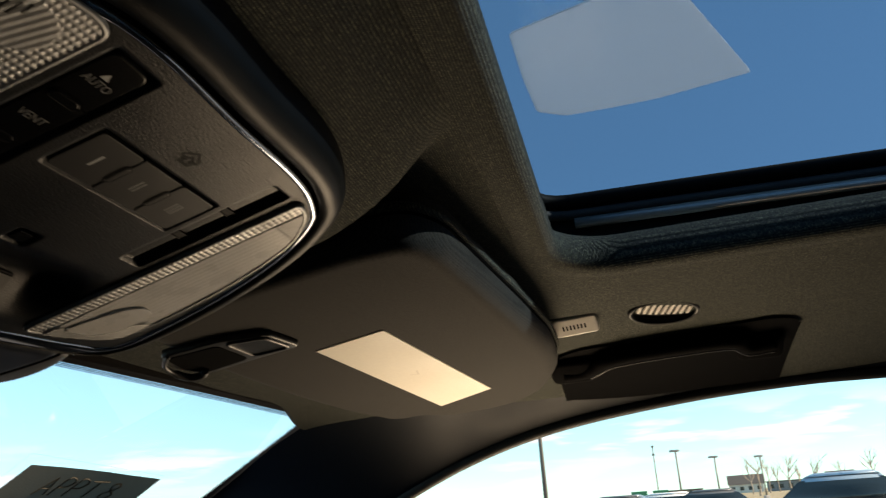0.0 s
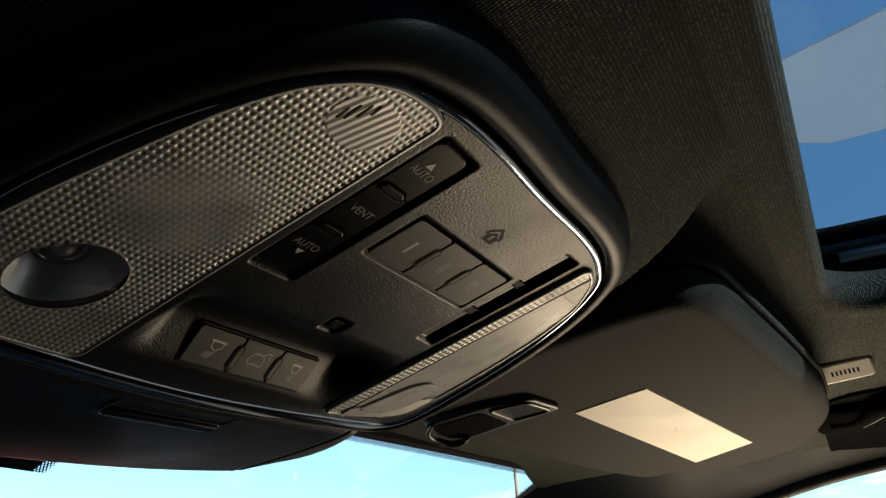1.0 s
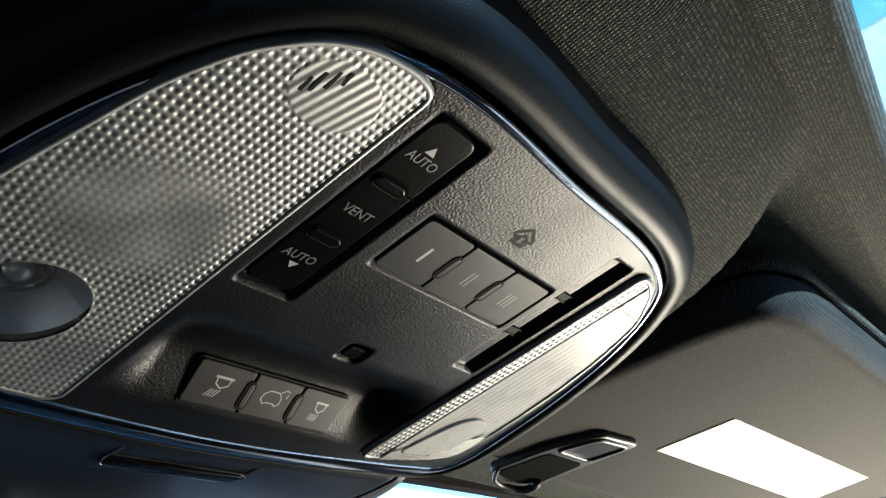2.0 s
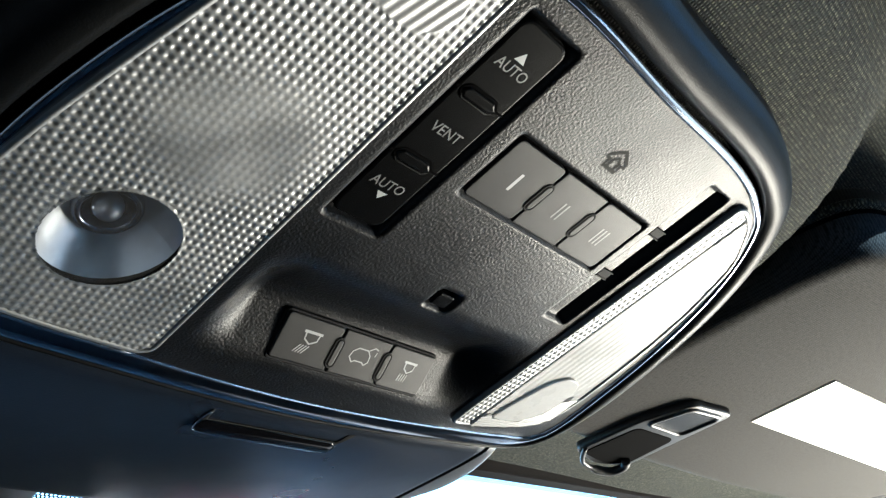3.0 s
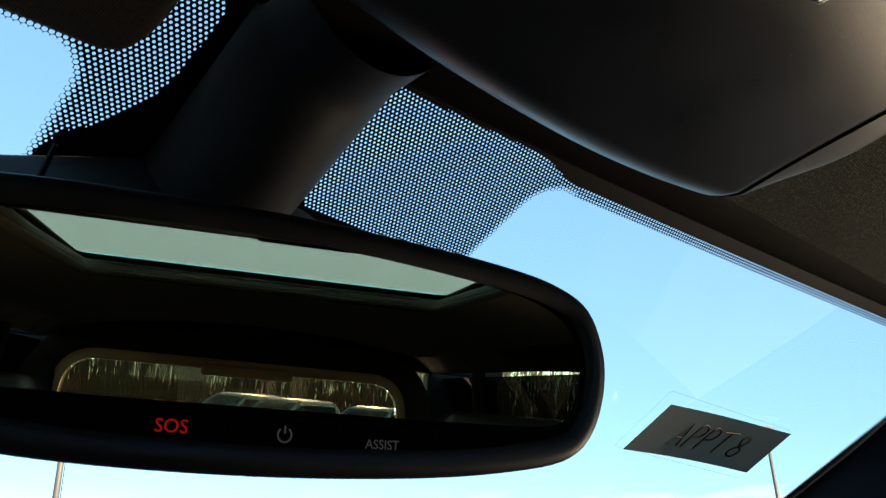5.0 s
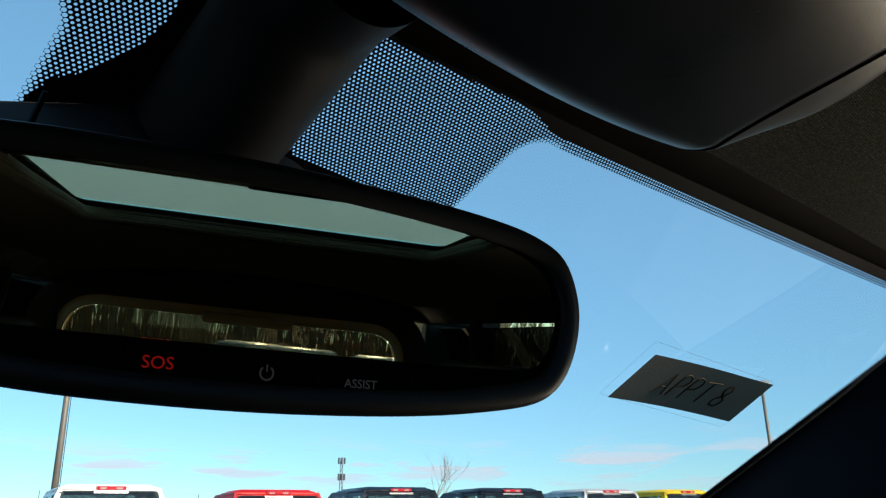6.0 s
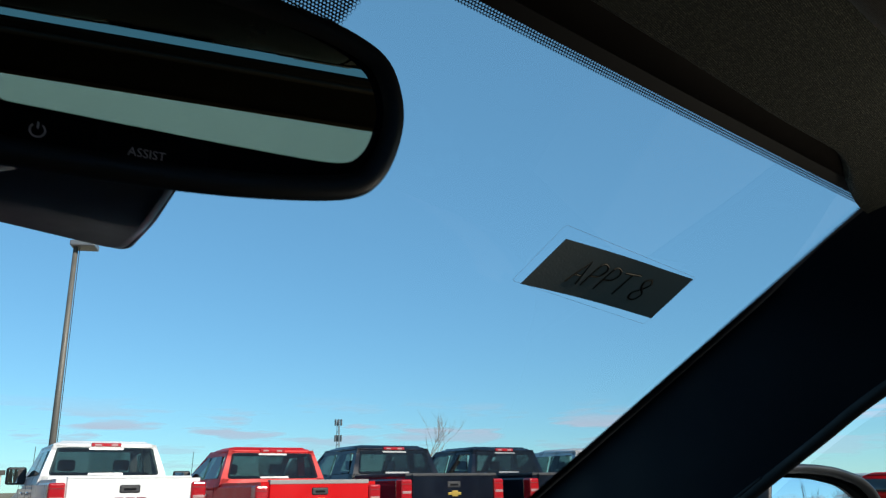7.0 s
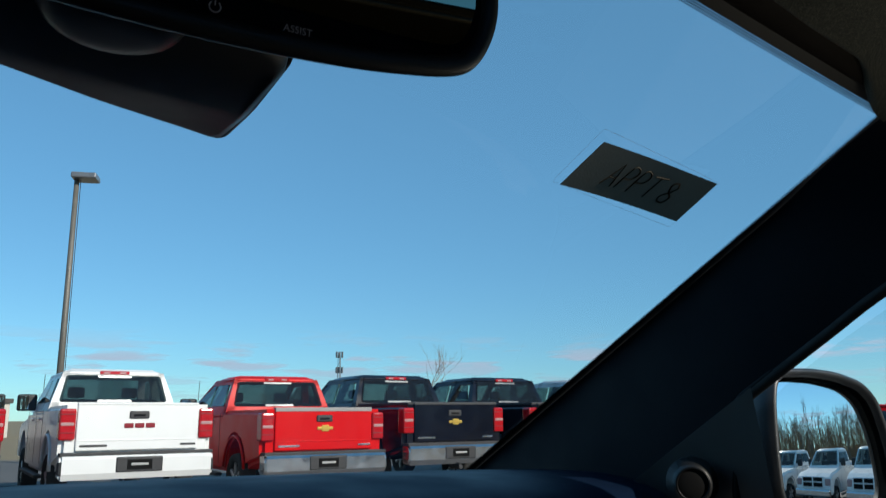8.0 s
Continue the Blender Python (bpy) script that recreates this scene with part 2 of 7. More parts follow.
def smooth_closed(pts, n=6):
    """A closed Catmull-Rom line through pts."""
    out, k = [], len(pts)
    for i in range(k):
        p0, p1, p2, p3 = (Vector(pts[(i + d) % k]) for d in (-1, 0, 1, 2))
        for j in range(n):
            t = j / n
            out.append(0.5 * ((2 * p1) + (p2 - p0) * t + (2 * p0 - 5 * p1 + 4 * p2 - p3) * t * t + (3 * p1 - p0 - 3 * p2 + p3) * t ** 3))
    return out


def smooth_open(pts, n=6):
    out, k = [], len(pts)
    for i in range(k - 1):
        p0, p1, p2, p3 = (Vector(pts[min(max(i + d, 0), k - 1)]) for d in (-1, 0, 1, 2))
        for j in range(n):
            t = j / n
            out.append(0.5 * ((2 * p1) + (p2 - p0) * t + (2 * p0 - 5 * p1 + 4 * p2 - p3) * t * t + (3 * p1 - p0 - 3 * p2 + p3) * t ** 3))
    return out + [Vector(pts[-1])]


def normals2(loop):
    """Outward normals of a closed 2D line that runs counter-clockwise."""
    k, res = len(loop), []
    for i in range(k):
        d = Vector(loop[(i + 1) % k]) - Vector(loop[i - 1])
        d = Vector((d[0], d[1])).normalized()
        res.append(Vector((d.y, -d.x)))
    return res


def ccw(loop):
    a = sum(loop[i - 1][0] * loop[i][1] - loop[i][0] * loop[i - 1][1] for i in range(len(loop)))
    return loop if a > 0 else loop[::-1]


def ring_mesh(name, loop, profile, close=False):
    """Sweeps a profile of (outward, height) round a closed 2D line. profile's first and last may be capped."""
    loop = ccw(loop)
    nr, k, q = normals2(loop), len(loop), len(profile)
    vs, fs = [], []
    for i in range(k):
        for o, h in profile:
            vs.append((loop[i][0] + nr[i].x * o, loop[i][1] + nr[i].y * o, h))
    for i in range(k):
        for j in range(q if close else q - 1):
            a, b = i * q + j, i * q + (j + 1) % q
            c, d = ((i + 1) % k) * q + (j + 1) % q, ((i + 1) % k) * q + j
            fs.append((a, b, c, d))
    me = bpy.data.meshes.new(name)
    me.from_pydata(vs, [], fs)
    me.update()
    return me


def plate(name, loop, top, bottom, bevel=0.0005, steps=2, dome=0.0):
    """A closed plate with the outline loop in xy, from z = top (kept square) to z = bottom (edges rounded, may be crowned)."""
    loop = ccw([Vector((p[0], p[1])) for p in loop])
    nr, k = normals2(loop), len(loop)
    sgn = 1 if bottom > top else -1
    rows = [(0.0, top), (0.0, bottom - sgn * bevel)]
    for s in range(1, steps + 1):
        a = s / steps * math.pi / 2
        rows.append((-bevel * (1 - math.cos(a)), bottom - sgn * bevel * (1 - math.sin(a))))
    vs, fs = [], []
    for o, h in rows:
        vs += [(loop[i].x + nr[i].x * o, loop[i].y + nr[i].y * o, h) for i in range(k)]
    for r in range(len(rows) - 1):
        for i in range(k):
            a, b = r * k + i, r * k + (i + 1) % k
            fs.append((a, b, b + k, a + k))
    c = sum(loop, Vector((0, 0))) / k
    last = (len(rows) - 1) * k
    if dome:
        for s in (0.66, 0.33):
            base = len(vs)
            vs += [(c.x + (vs[last + i][0] - c.x) * s, c.y + (vs[last + i][1] - c.y) * s, bottom + sgn * dome * (1 - s * s)) for i in range(k)]
            prev = last if s == 0.66 else base - k
            for i in range(k):
                a, b = prev + i, prev + (i + 1) % k
                fs.append((a, b, base + (i + 1) % k, base + i))
        fs.append(tuple(len(vs) - k + i for i in range(k)))
    else:
        fs.append(tuple(last + i for i in range(k)))
    fs.append(tuple(range(k))[::-1])
    me = bpy.data.meshes.new(name)
    me.from_pydata(vs, [], fs)
    me.update()
    bm = bmesh.new()
    bm.from_mesh(me)
    bmesh.ops.recalc_face_normals(bm, faces=bm.faces)
    bm.to_mesh(me)
    bm.free()
    return me


def rrect(x0, y0, x1, y1, r=0.002, n=4):
    out = []
    for cx, cy, a0 in ((x1 - r, y1 - r, 0), (x0 + r, y1 - r, 90), (x0 + r, y0 + r, 180), (x1 - r, y0 + r, 270)):
        for i in range(n + 1):
            a = radians(a0 + 90 * i / n)
            out.append(Vector((cx + r * math.cos(a), cy + r * math.sin(a))))
    return out


def rpoly(pts, r, n=4):
    """A polygon with rounded corners."""
    pts, out, k = ccw([Vector((p[0], p[1])) for p in pts]), [], len(pts)
    for i in range(k):
        p, a, b = pts[i], pts[i - 1], pts[(i + 1) % k]
        da, db = (a - p), (b - p)
        q = min(r, da.length * 0.45, db.length * 0.45)
        s, e = p + da.normalized() * q, p + db.normalized() * q
        for j in range(n + 1):
            t = j / n
            out.append((1 - t) ** 2 * s + 2 * t * (1 - t) * p + t * t * e)
    return out


def tube_mesh(name, pts, radii, sides=8, closed=False):
    """A tube along 3D points."""
    pts = [Vector(p) for p in pts]
    if not hasattr(radii, "__len__"):
        radii = [radii] * len(pts)
    vs, fs, k, up = [], [], len(pts), Vector((0.13, 0.31, 0.94))
    for i, p in enumerate(pts):
        d = (pts[(i + 1) % k] - pts[i - 1]) if closed else (pts[min(i + 1, k - 1)] - pts[max(i - 1, 0)])
        d.normalize()
        a = d.cross(up).normalized() if abs(d.dot(up)) < 0.98 else d.orthogonal().normalized()
        b = a.cross(d)
        for s in range(sides):
            t = 2 * math.pi * s / sides
            vs.append(p + (a * math.cos(t) + b * math.sin(t)) * radii[i])
    for i in range(k if closed else k - 1):
        for s in range(sides):
            j = (i + 1) % k
            fs.append((i * sides + s, i * sides + (s + 1) % sides, j * sides + (s + 1) % sides, j * sides + s))
    if not closed:
        fs += [tuple(range(sides))[::-1], tuple((k - 1) * sides + s for s in range(sides))]
    me = bpy.data.meshes.new(name)
    me.from_pydata([tuple(v) for v in vs], [], fs)
    me.update()
    return me


def box_bm(x0, y0, z0, x1, y1, z1, bevel=0.0, seg=2, bm=None):
    bm = bm or bmesh.new()
    r = bmesh.ops.create_cube(bm, size=1)
    for v in r["verts"]:
        v.co = Vector((x0 + (v.co.x + 0.5) * (x1 - x0), y0 + (v.co.y + 0.5) * (y1 - y0), z0 + (v.co.z + 0.5) * (z1 - z0)))
    if bevel:
        es = list({e for v in r["verts"] for e in v.link_edges})
        bmesh.ops.bevel(bm, geom=es, offset=bevel, segments=seg, affect="EDGES", profile=0.5)
    return bm


def text_mesh(body, size):
    """Lettering in the built-in font as a flat mesh centred on its middle."""
    cu = bpy.data.curves.new("lettering", "FONT")
    cu.body, cu.size, cu.align_x, cu.align_y, cu.extrude = body, size, "CENTER", "CENTER", size * 0.01
    cu.resolution_u = 3
    ob = new("lettering", cu)
    me = bpy.data.meshes.new_from_object(ob.evaluated_get(bpy.context.evaluated_depsgraph_get()))
    bpy.data.objects.remove(ob)
    bpy.data.curves.remove(cu)
    return me


def step(a, b, x):
    t = min(1, max(0, (x - a) / (b - a)))
    return t * t * (3 - 2 * t)


def box_field(u, v, u0, v0, u1, v1, soft):
    """1 inside a rectangle, 0 outside, soft across its edge."""
    return step(u0 - soft, u0 + soft, u) * step(u1 + soft, u1 - soft, u) * step(v0 - soft, v0 + soft, v) * step(v1 + soft, v1 - soft, v)


def inside(poly, x, y):
    c, k = False, len(poly)
    for i in range(k):
        a, b = poly[i - 1], poly[i]
        if (a[1] > y) != (b[1] > y) and x < (b[0] - a[0]) * (y - a[1]) / (b[1] - a[1]) + a[0]:
            c = not c
    return c


# ---- car shell: lining, glass, pillars ----
def roof_z(x, y):
    """Height of the roof lining without the pad round the console."""
    along = 1.545 - 0.10 * y if y > -0.07 else 1.552 - 0.03 * (y + 0.07) - 0.02 * step(-1.0, -2.2, y)
    return along - (0.060 - 0.014 * step(0.05, 0.2, y)) * (abs(x) / 0.6) ** 2.2


CON_X = -0.004
CON_HALF = [(0, -26), (30, -26.5), (48, -25.5), (60, -23), (70, -19), (80, -9), (88, 4), (94, 19), (99, 38), (101.5, 55), (103, 72), (101, 82),
            (94, 87.5), (80, 90.5), (60, 92.5), (30, 95), (0, 96)]
CON_LOOP = smooth_closed([(x / 1000 + CON_X, y / 1000) for x, y in CON_HALF] + [(-x / 1000 + CON_X, y / 1000) for x, y in CON_HALF[-2:0:-1]], 5)
CON_M = Matrix(((1, 0, 0, 0), (0, math.cos(radians(17)), math.sin(radians(17)), 0), (0, -math.sin(radians(17)), math.cos(radians(17)), 1.5), (0, 0, 0, 1)))


def pad_drop(x, y):
    """The lining swells down round the overhead console."""
    qx, qy = abs(x - CON_X) - (0.140 - 0.085 - 0.030 * step(0.06, 0.14, y)), abs(y - 0.055) - (0.131 - 0.085)
    d = 0.085 - (math.hypot(max(qx, 0), max(qy, 0)) + min(0, max(qx, qy)))
    fall = step(-0.004, 0.020, d) * step(0.150, 0.080, y)
    base = roof_z(x, y)
    target = 1.5 - 0.31 * y + 0.014 - 0.01 * step(0.12, 0.2, y)
    return max(0.0, base - target) * fall


OPEN_X, OPEN_Y0 = 0.305, -0.0815


def header_y(x):
    return 0.254 - 0.064 * (abs(x) / 0.555) ** 1.35


def lining_edge(x):
    """Set-back of the lining's front edge from the windscreen, closing up at the pillars."""
    return 0.027 - 0.024 * step(0.44, 0.55, abs(x))


def lining_point(x, y):
    """Lining surface; its padded front edge rolls up in front of the header rail."""
    d = header_y(x) - lining_edge(x) - y
    roll = 0.016 * max(0.0, 1 - d / 0.008) ** 2 * step(0.55, 0.46, abs(x))
    return Vector((x, y, roof_z(x, y) - max(pad_drop(x, y), 0.007 * step(0.05, 0.16, y) * step(0.50, 0.36, abs(x))) + roll))


def build_lining():
    opening = [rrect(-OPEN_X, -0.985, OPEN_X, OPEN_Y0, 0.045, 8)]

    def f(a, b):
        x = -0.60 + 1.2 * a
        front = header_y(x) - lining_edge(x)
        y = front + (-2.30 - front) * b ** 1.35
        return lining_point(x, y)

    def skip(a, b):
        p = f(a, b)
        return any(inside(o, p.x, p.y) for o in opening)
    me = grid_mesh("headliner", 300, 300, f, skip)
    lining = mesh_part("ceiling", me, M_FABRIC, None, "black knitted cloth roof lining with a sunroof opening", True)
    tagged(lining, category="ceiling", kind="structure")
    # rolled cloth edge round each opening
    for o in opening:
        loop, vs, fs = ccw(o), [], []
        nr = normals2(loop)
        prof = [(0.012, 0.000), (0.004, -0.0015), (-0.003, -0.001), (-0.007, 0.003), (-0.008, 0.009), (-0.006, 0.016), (0.0, 0.022)]
        for i, p in enumerate(loop):
            for o2, h in prof:
                x, y = p.x + nr[i].x * o2, p.y + nr[i].y * o2
                vs.append((x, y, roof_z(x, y) - pad_drop(x, y) + h - 0.0004))
        q = len(prof)
        for i in range(len(loop)):
            for j in range(q - 1):
                n2 = (i + 1) % len(loop)
                fs.append((i * q + j, i * q + j + 1, n2 * q + j + 1, n2 * q + j))
        e = bpy.data.meshes.new("edge")
        e.from_pydata(vs, [], fs)
        e.update()
        tagged(mesh_part("opening_edge", e, M_FABRIC, lining, "rolled cloth edge of the roof opening", True))
    return lining


LINING = build_lining()


M_RAIL = mat("brushed_rail", (0.35, 0.35, 0.34), 0.4, 0.6, vary=0.1, vary_scale=20)


def build_roof_glass(y0, y1, material):
    g = thing("sunroof", pose(0, 0, 1.595), "tinted glass sunroof panel in a black frame", "sunroof", "roof glass")
    loop = rrect(-0.345, y1 - 0.03, 0.345, y0 + 0.03, 0.03)
    mesh_part("glass", plate("glass", loop, 0.010, 0.006, 0.001), material, g)
    inner = rrect(-0.322, y1 + 0.02, 0.322, y0 - 0.004, 0.02)
    # black frame under the pane's border and the well's wall below it
    mesh_part("frame", ring_mesh("frame", inner, [(0.03, 0.005), (0.0, 0.004), (0.0, 0.0), (0.003, -0.003), (0.009, -0.004)]), M_GAP, g, "black frame and seal", True)
    mesh_part("seal", ring_mesh("seal", inner, [(0.006 + 0.0035 * math.cos(a), -0.0085 + 0.0035 * math.sin(a)) for a in [i * math.pi / 4 for i in range(8)]], True), M_RUBBER, g, "rubber seal", True)
    return g


build_roof_glass(-0.074, -0.38, M_ROOFGLASS)
build_roof_glass(-0.546, -0.995, M_ROOFREAR)
well = rrect(-0.331, -0.995, 0.331, -0.070, 0.02)
mesh_part("roof_well", ring_mesh("well", well, [(0.0, 1.600), (0.0, 1.582), (0.004, 1.566)]), M_GAP, LINING, "black wall of the roof opening", True)
beam = thing("roof_beam", pose(0, 0, 0), "black cross beam between the two roof glass panes", "beam")
part("beam", box_bm(-0.36, -0.546, 1.588, 0.36, -0.362, 1.5985, 0.004), M_GAP, beam, "", True)
for sd in (-1, 1):
    mesh_part("guide_rail", tube_mesh("rail", [(sd * 0.327, -0.10, 1.580), (sd * 0.327, -0.97, 1.580)], 0.0035, 6), M_RAIL, beam, "pale metal guide rail", True)

M_FILM = mat("cloudy_plastic_film", (0.60, 0.60, 0.63), 0.5, vary=0.1, vary_scale=18)
nt = M_FILM.node_tree
trn, mixs = nt.nodes.new("ShaderNodeBsdfTranslucent"), nt.nodes.new("ShaderNodeMixShader")
trn.inputs[0].default_value = (0.86, 0.85, 0.86, 1)
mixs.inputs[0].default_value = 0.75
nt.links.new(nt.nodes["Principled BSDF"].outputs[0], mixs.inputs[1])
nt.links.new(trn.outputs[0], mixs.inputs[2])
nt.links.new(mixs.outputs[0], nt.nodes["Material Output"].inputs[0])
film = mesh_part("protective_film", plate("film", rpoly([(0.131, -0.0878), (0.172, -0.0885), (0.2105, -0.0912), (0.2205, -0.106), (0.2200, -0.130), (0.2180, -0.155), (0.2059, -0.2013), (0.106, -0.155)], 0.003), 1.6068, 1.6060, 0.0002), M_FILM, None, "white translucent sheet stuck on the sunroof glass")
tagged(film, category="film")
film = mesh_part("protective_film", plate("film", rrect(-0.340, -1.015, 0.340, -0.525, 0.01), 1.6068, 1.6060, 0.0002), M_FILM, None, "white translucent sheet covering the rear roof glass")
tagged(film, category="film")


# windscreen: a bowed sheet between header, pillars and dash
def ws_point(p, q, off=0.0):
    top = Vector((0.562 * p, header_y(0.562 * p), 1.515 - 0.014 * p * p))
    bot = Vector((0.805 * p, 1.06 - 0.145 * p * p, 1.150))
    v = top.lerp(bot, q)
    return v + Vector((0.0, 0.41, 0.91)) * off


def ws_find(x, y):
    """The place on the windscreen at plan position x, y."""
    q = 0.1
    for _ in range(12):
        p = x / (0.562 + (0.805 - 0.562) * q)
        q = (y - header_y(0.562 * p)) / ((1.06 - 0.145 * p * p) - header_y(0.562 * p))
    return p, q


ws = thing("windscreen", pose(0, 0, 0), "clear laminated windscreen with a black dotted border", "windscreen", kind="structure")
g = mesh_part("glass", grid_mesh("glass", 40, 24, lambda a, b: ws_point((2 * a - 1) * 1.03, b * 1.02 - 0.01, 0.003)), M_WS, ws, "", True)
g.visible_shadow = False


def dots_material():
    """Black ceramic print with clear round holes; u, v in metres, the third value in the second map widens the holes until dots are left."""
    m = bpy.data.materials.new("dotted_print")
    m.use_nodes = True
    nt = m.node_tree
    b = nt.nodes["Principled BSDF"]
    b.inputs["Base Color"].default_value = (0.005, 0.005, 0.006, 1)
    b.inputs["Roughness"].default_value = 0.5
    b.inputs["Specular IOR Level"].default_value = 0.12
    uv, fade = nt.nodes.new("ShaderNodeUVMap"), nt.nodes.new("ShaderNodeUVMap")
    uv.uv_map, fade.uv_map = "grid", "fade"
    ds = []
    for k in range(2):
        ad, fr, sb, ln = (nt.nodes.new("ShaderNodeVectorMath") for _ in range(4))
        ad.operation, fr.operation, sb.operation, ln.operation = "ADD", "FRACTION", "SUBTRACT", "LENGTH"
        ad.inputs[1].default_value = (0.5 * k, 0.5 * k, 0)
        sc = nt.nodes.new("ShaderNodeVectorMath")
        sc.operation = "MULTIPLY"
        sc.inputs[1].default_value = (1.0, 1.68, 0.0)
        sb.inputs[1].default_value = (0.5, 0.5, 0)
        nt.links.new(uv.outputs[0], ad.inputs[0])
        nt.links.new(ad.outputs[0], fr.inputs[0])
        nt.links.new(fr.outputs[0], sb.inputs[0])
        nt.links.new(sb.outputs[0], sc.inputs[0])
        nt.links.new(sc.outputs[0], ln.inputs[0])
        ds.append(ln)
    mn, sp, rad, lt = nt.nodes.new("ShaderNodeMath"), nt.nodes.new("ShaderNodeSeparateXYZ"), nt.nodes.new("ShaderNodeMath"), nt.nodes.new("ShaderNodeMapRange")
    mn.operation, rad.operation = "MINIMUM", "SUBTRACT"
    nt.links.new(ds[0].outputs["Value"], mn.inputs[0])
    nt.links.new(ds[1].outputs["Value"], mn.inputs[1])
    nt.links.new(fade.outputs[0], sp.inputs[0])
    nt.links.new(mn.outputs[0], rad.inputs[0])
    nt.links.new(sp.outputs[0], rad.inputs[1])
    lt.inputs["From Min"].default_value, lt.inputs["From Max"].default_value = -0.02, 0.02
    nt.links.new(rad.outputs[0], lt.inputs["Value"])
    tr, mix = nt.nodes.new("ShaderNodeBsdfTransparent"), nt.nodes.new("ShaderNodeMixShader")
    nt.links.new(lt.outputs[0], mix.inputs[0])
    nt.links.new(tr.outputs[0], mix.inputs[1])
    nt.links.new(b.outputs[0], mix.inputs[2])
    nt.links.new(mix.outputs[0], nt.nodes["Material Output"].inputs[0])
    return m


M_DOTS = dots_material()


def rmin(a, b, r):
    """Smaller of two distances, with a rounded corner."""
    return r - math.hypot(r - a, r - b) if a < r and b < r else min(a, b)


EDGE_L = [(0.20, -0.0388), (0.2505, -0.0388), (0.278, -0.0408), (0.287, -0.0428), (0.2996, -0.0505), (0.305, -0.0548), (0.309, -0.0612), (0.315, -0.0636), (0.3203, -0.0655), (0.335, -0.068), (0.40, -0.070)]


def border_hole(x, y):
    """Radius of the clear holes: below zero is solid black, above 0.7 clear glass."""
    dy = y - header_y(x)
    if x > 0:
        clear = rmin(dy - 0.0066, x - 0.122, 0.012)
        patch = max(min(rmin(x - 0.026, 0.3065 - y, 0.009), dy + 0.0055 - 0.25 * max(0, x - 0.108), 0.132 - x), min(dy - 0.0005, x - 0.112))
    else:
        clear = max(rmin(-0.0685 - x, y - 0.2815, 0.012), min(dy - 0.0066, -0.14 - x))
        for (ya, xa), (yb, xb) in zip(EDGE_L, EDGE_L[1:]):
            if y <= yb:
                edge = xa + (xb - xa) * (y - ya) / (yb - ya)
                break
        patch = rmin(edge - x, dy + 0.0038, 0.006)
        if x < -0.14:
            patch = dy - 0.0005
    solid = -0.15
    if patch < -0.0004:
        return solid
    hole = 0.275 + 0.13 * step(-0.0042, -0.0022, clear) + 0.07 * step(-0.0022, -0.0008, clear) + 0.5 * step(-0.0006, 0.0008, clear)
    if abs(x) > 0.14:
        hole = 0.30 + 0.08 * step(-0.0030, -0.0010, clear) + 0.6 * step(-0.0004, 0.0006, clear)
    return solid + (hole - solid) * step(-0.0004, 0.0004, patch)


def border_sheet(name, x0, x1, nx, ny, low, high, pitch):
    """Print on the windscreen between plan lines low(x) and high(x)."""
    def xy(a, b):
        x = x0 + (x1 - x0) * a
        return x, low(x) + (high(x) - low(x)) * b

    def f(a, b):
        x, y = xy(a, b)
        p, q = ws_find(x, y)
        return ws_point(p, q, 0.0012)
    me = grid_mesh(name, nx, ny, f, lambda a, b: border_hole(*xy(a, b)) > 0.80)
    u1, u2 = me.uv_layers.new(name="grid"), me.uv_layers.new(name="fade")
    for lp in me.loops:
        x, y = xy((lp.vertex_index % (nx + 1)) / nx, (lp.vertex_index // (nx + 1)) / ny)
        u1.data[lp.index].uv = (x / pitch, ((y - header_y(x)) if name == "dotted_edge" else y) * 1.1 / pitch / 1.68)
        u2.data[lp.index].uv = (border_hole(x, y), 0)
    return mesh_part(name, me, M_DOTS, ws, "black print with rows of clear dots", True)


border_sheet("dotted_print", -0.14, 0.14, 280, 130, lambda x: 0.205, lambda x: 0.335 if x < 0 else 0.318, 0.0020)
border_sheet("dotted_edge", 0.14, 0.575, 520, 50, lambda x: header_y(x) - 0.042, lambda x: header_y(x) + 0.008, 0.0020)
border_sheet("dotted_edge", -0.575, -0.14, 260, 25, lambda x: header_y(x) - 0.042, lambda x: header_y(x) + 0.008, 0.0021)


def pillar_print():
    """Dotted border down the windscreen's side edges."""
    for sd in (-1, 1):
        n = 14
        me = grid_mesh("pillar_print", n, 300, lambda a, b: ws_point((1.003 + 0.042 * a) * sd, b, 0.0011))
        u1, u2 = me.uv_layers.new(name="grid"), me.uv_layers.new(name="fade")
        for lp in me.loops:
            i, j = lp.vertex_index % (n + 1), lp.vertex_index // (n + 1)
            wide = (0.562 + 0.243 * j / 300) * 0.042
            u1.data[lp.index].uv = (wide * i / n / 0.0020, 0.95 * j / 300 / 0.0020 / 1.68)
            d = wide * i / n
            u2.data[lp.index].uv = (0.50 - 0.12 * step(0.0005, 0.003, d) - 0.12 * step(0.003, 0.005, d) - 0.42 * step(0.0052, 0.0060, d) + 0.4 * step(0.0006, 0.0, d), 0)
        mesh_part("pillar_print", me, M_DOTS, ws, "black dotted side border", True)


pillar_print()

# front header rail under the windscreen's top edge
def header_rail(a, b):
    x = -0.585 + 1.17 * a
    y0 = header_y(x)
    z0 = ws_point(x / 0.562, 0).z
    prof = smooth_open([(-0.046, 0.016), (-0.030, 0.006), (-0.021, 0.0022), (-0.0135, 0.0005), (-0.0085, 0.0018), (-0.0095, 0.007)], 3)
    o = prof[min(len(prof) - 1, round(b * (len(prof) - 1)))]
    return Vector((x, y0 + o.x, z0 + o.y))


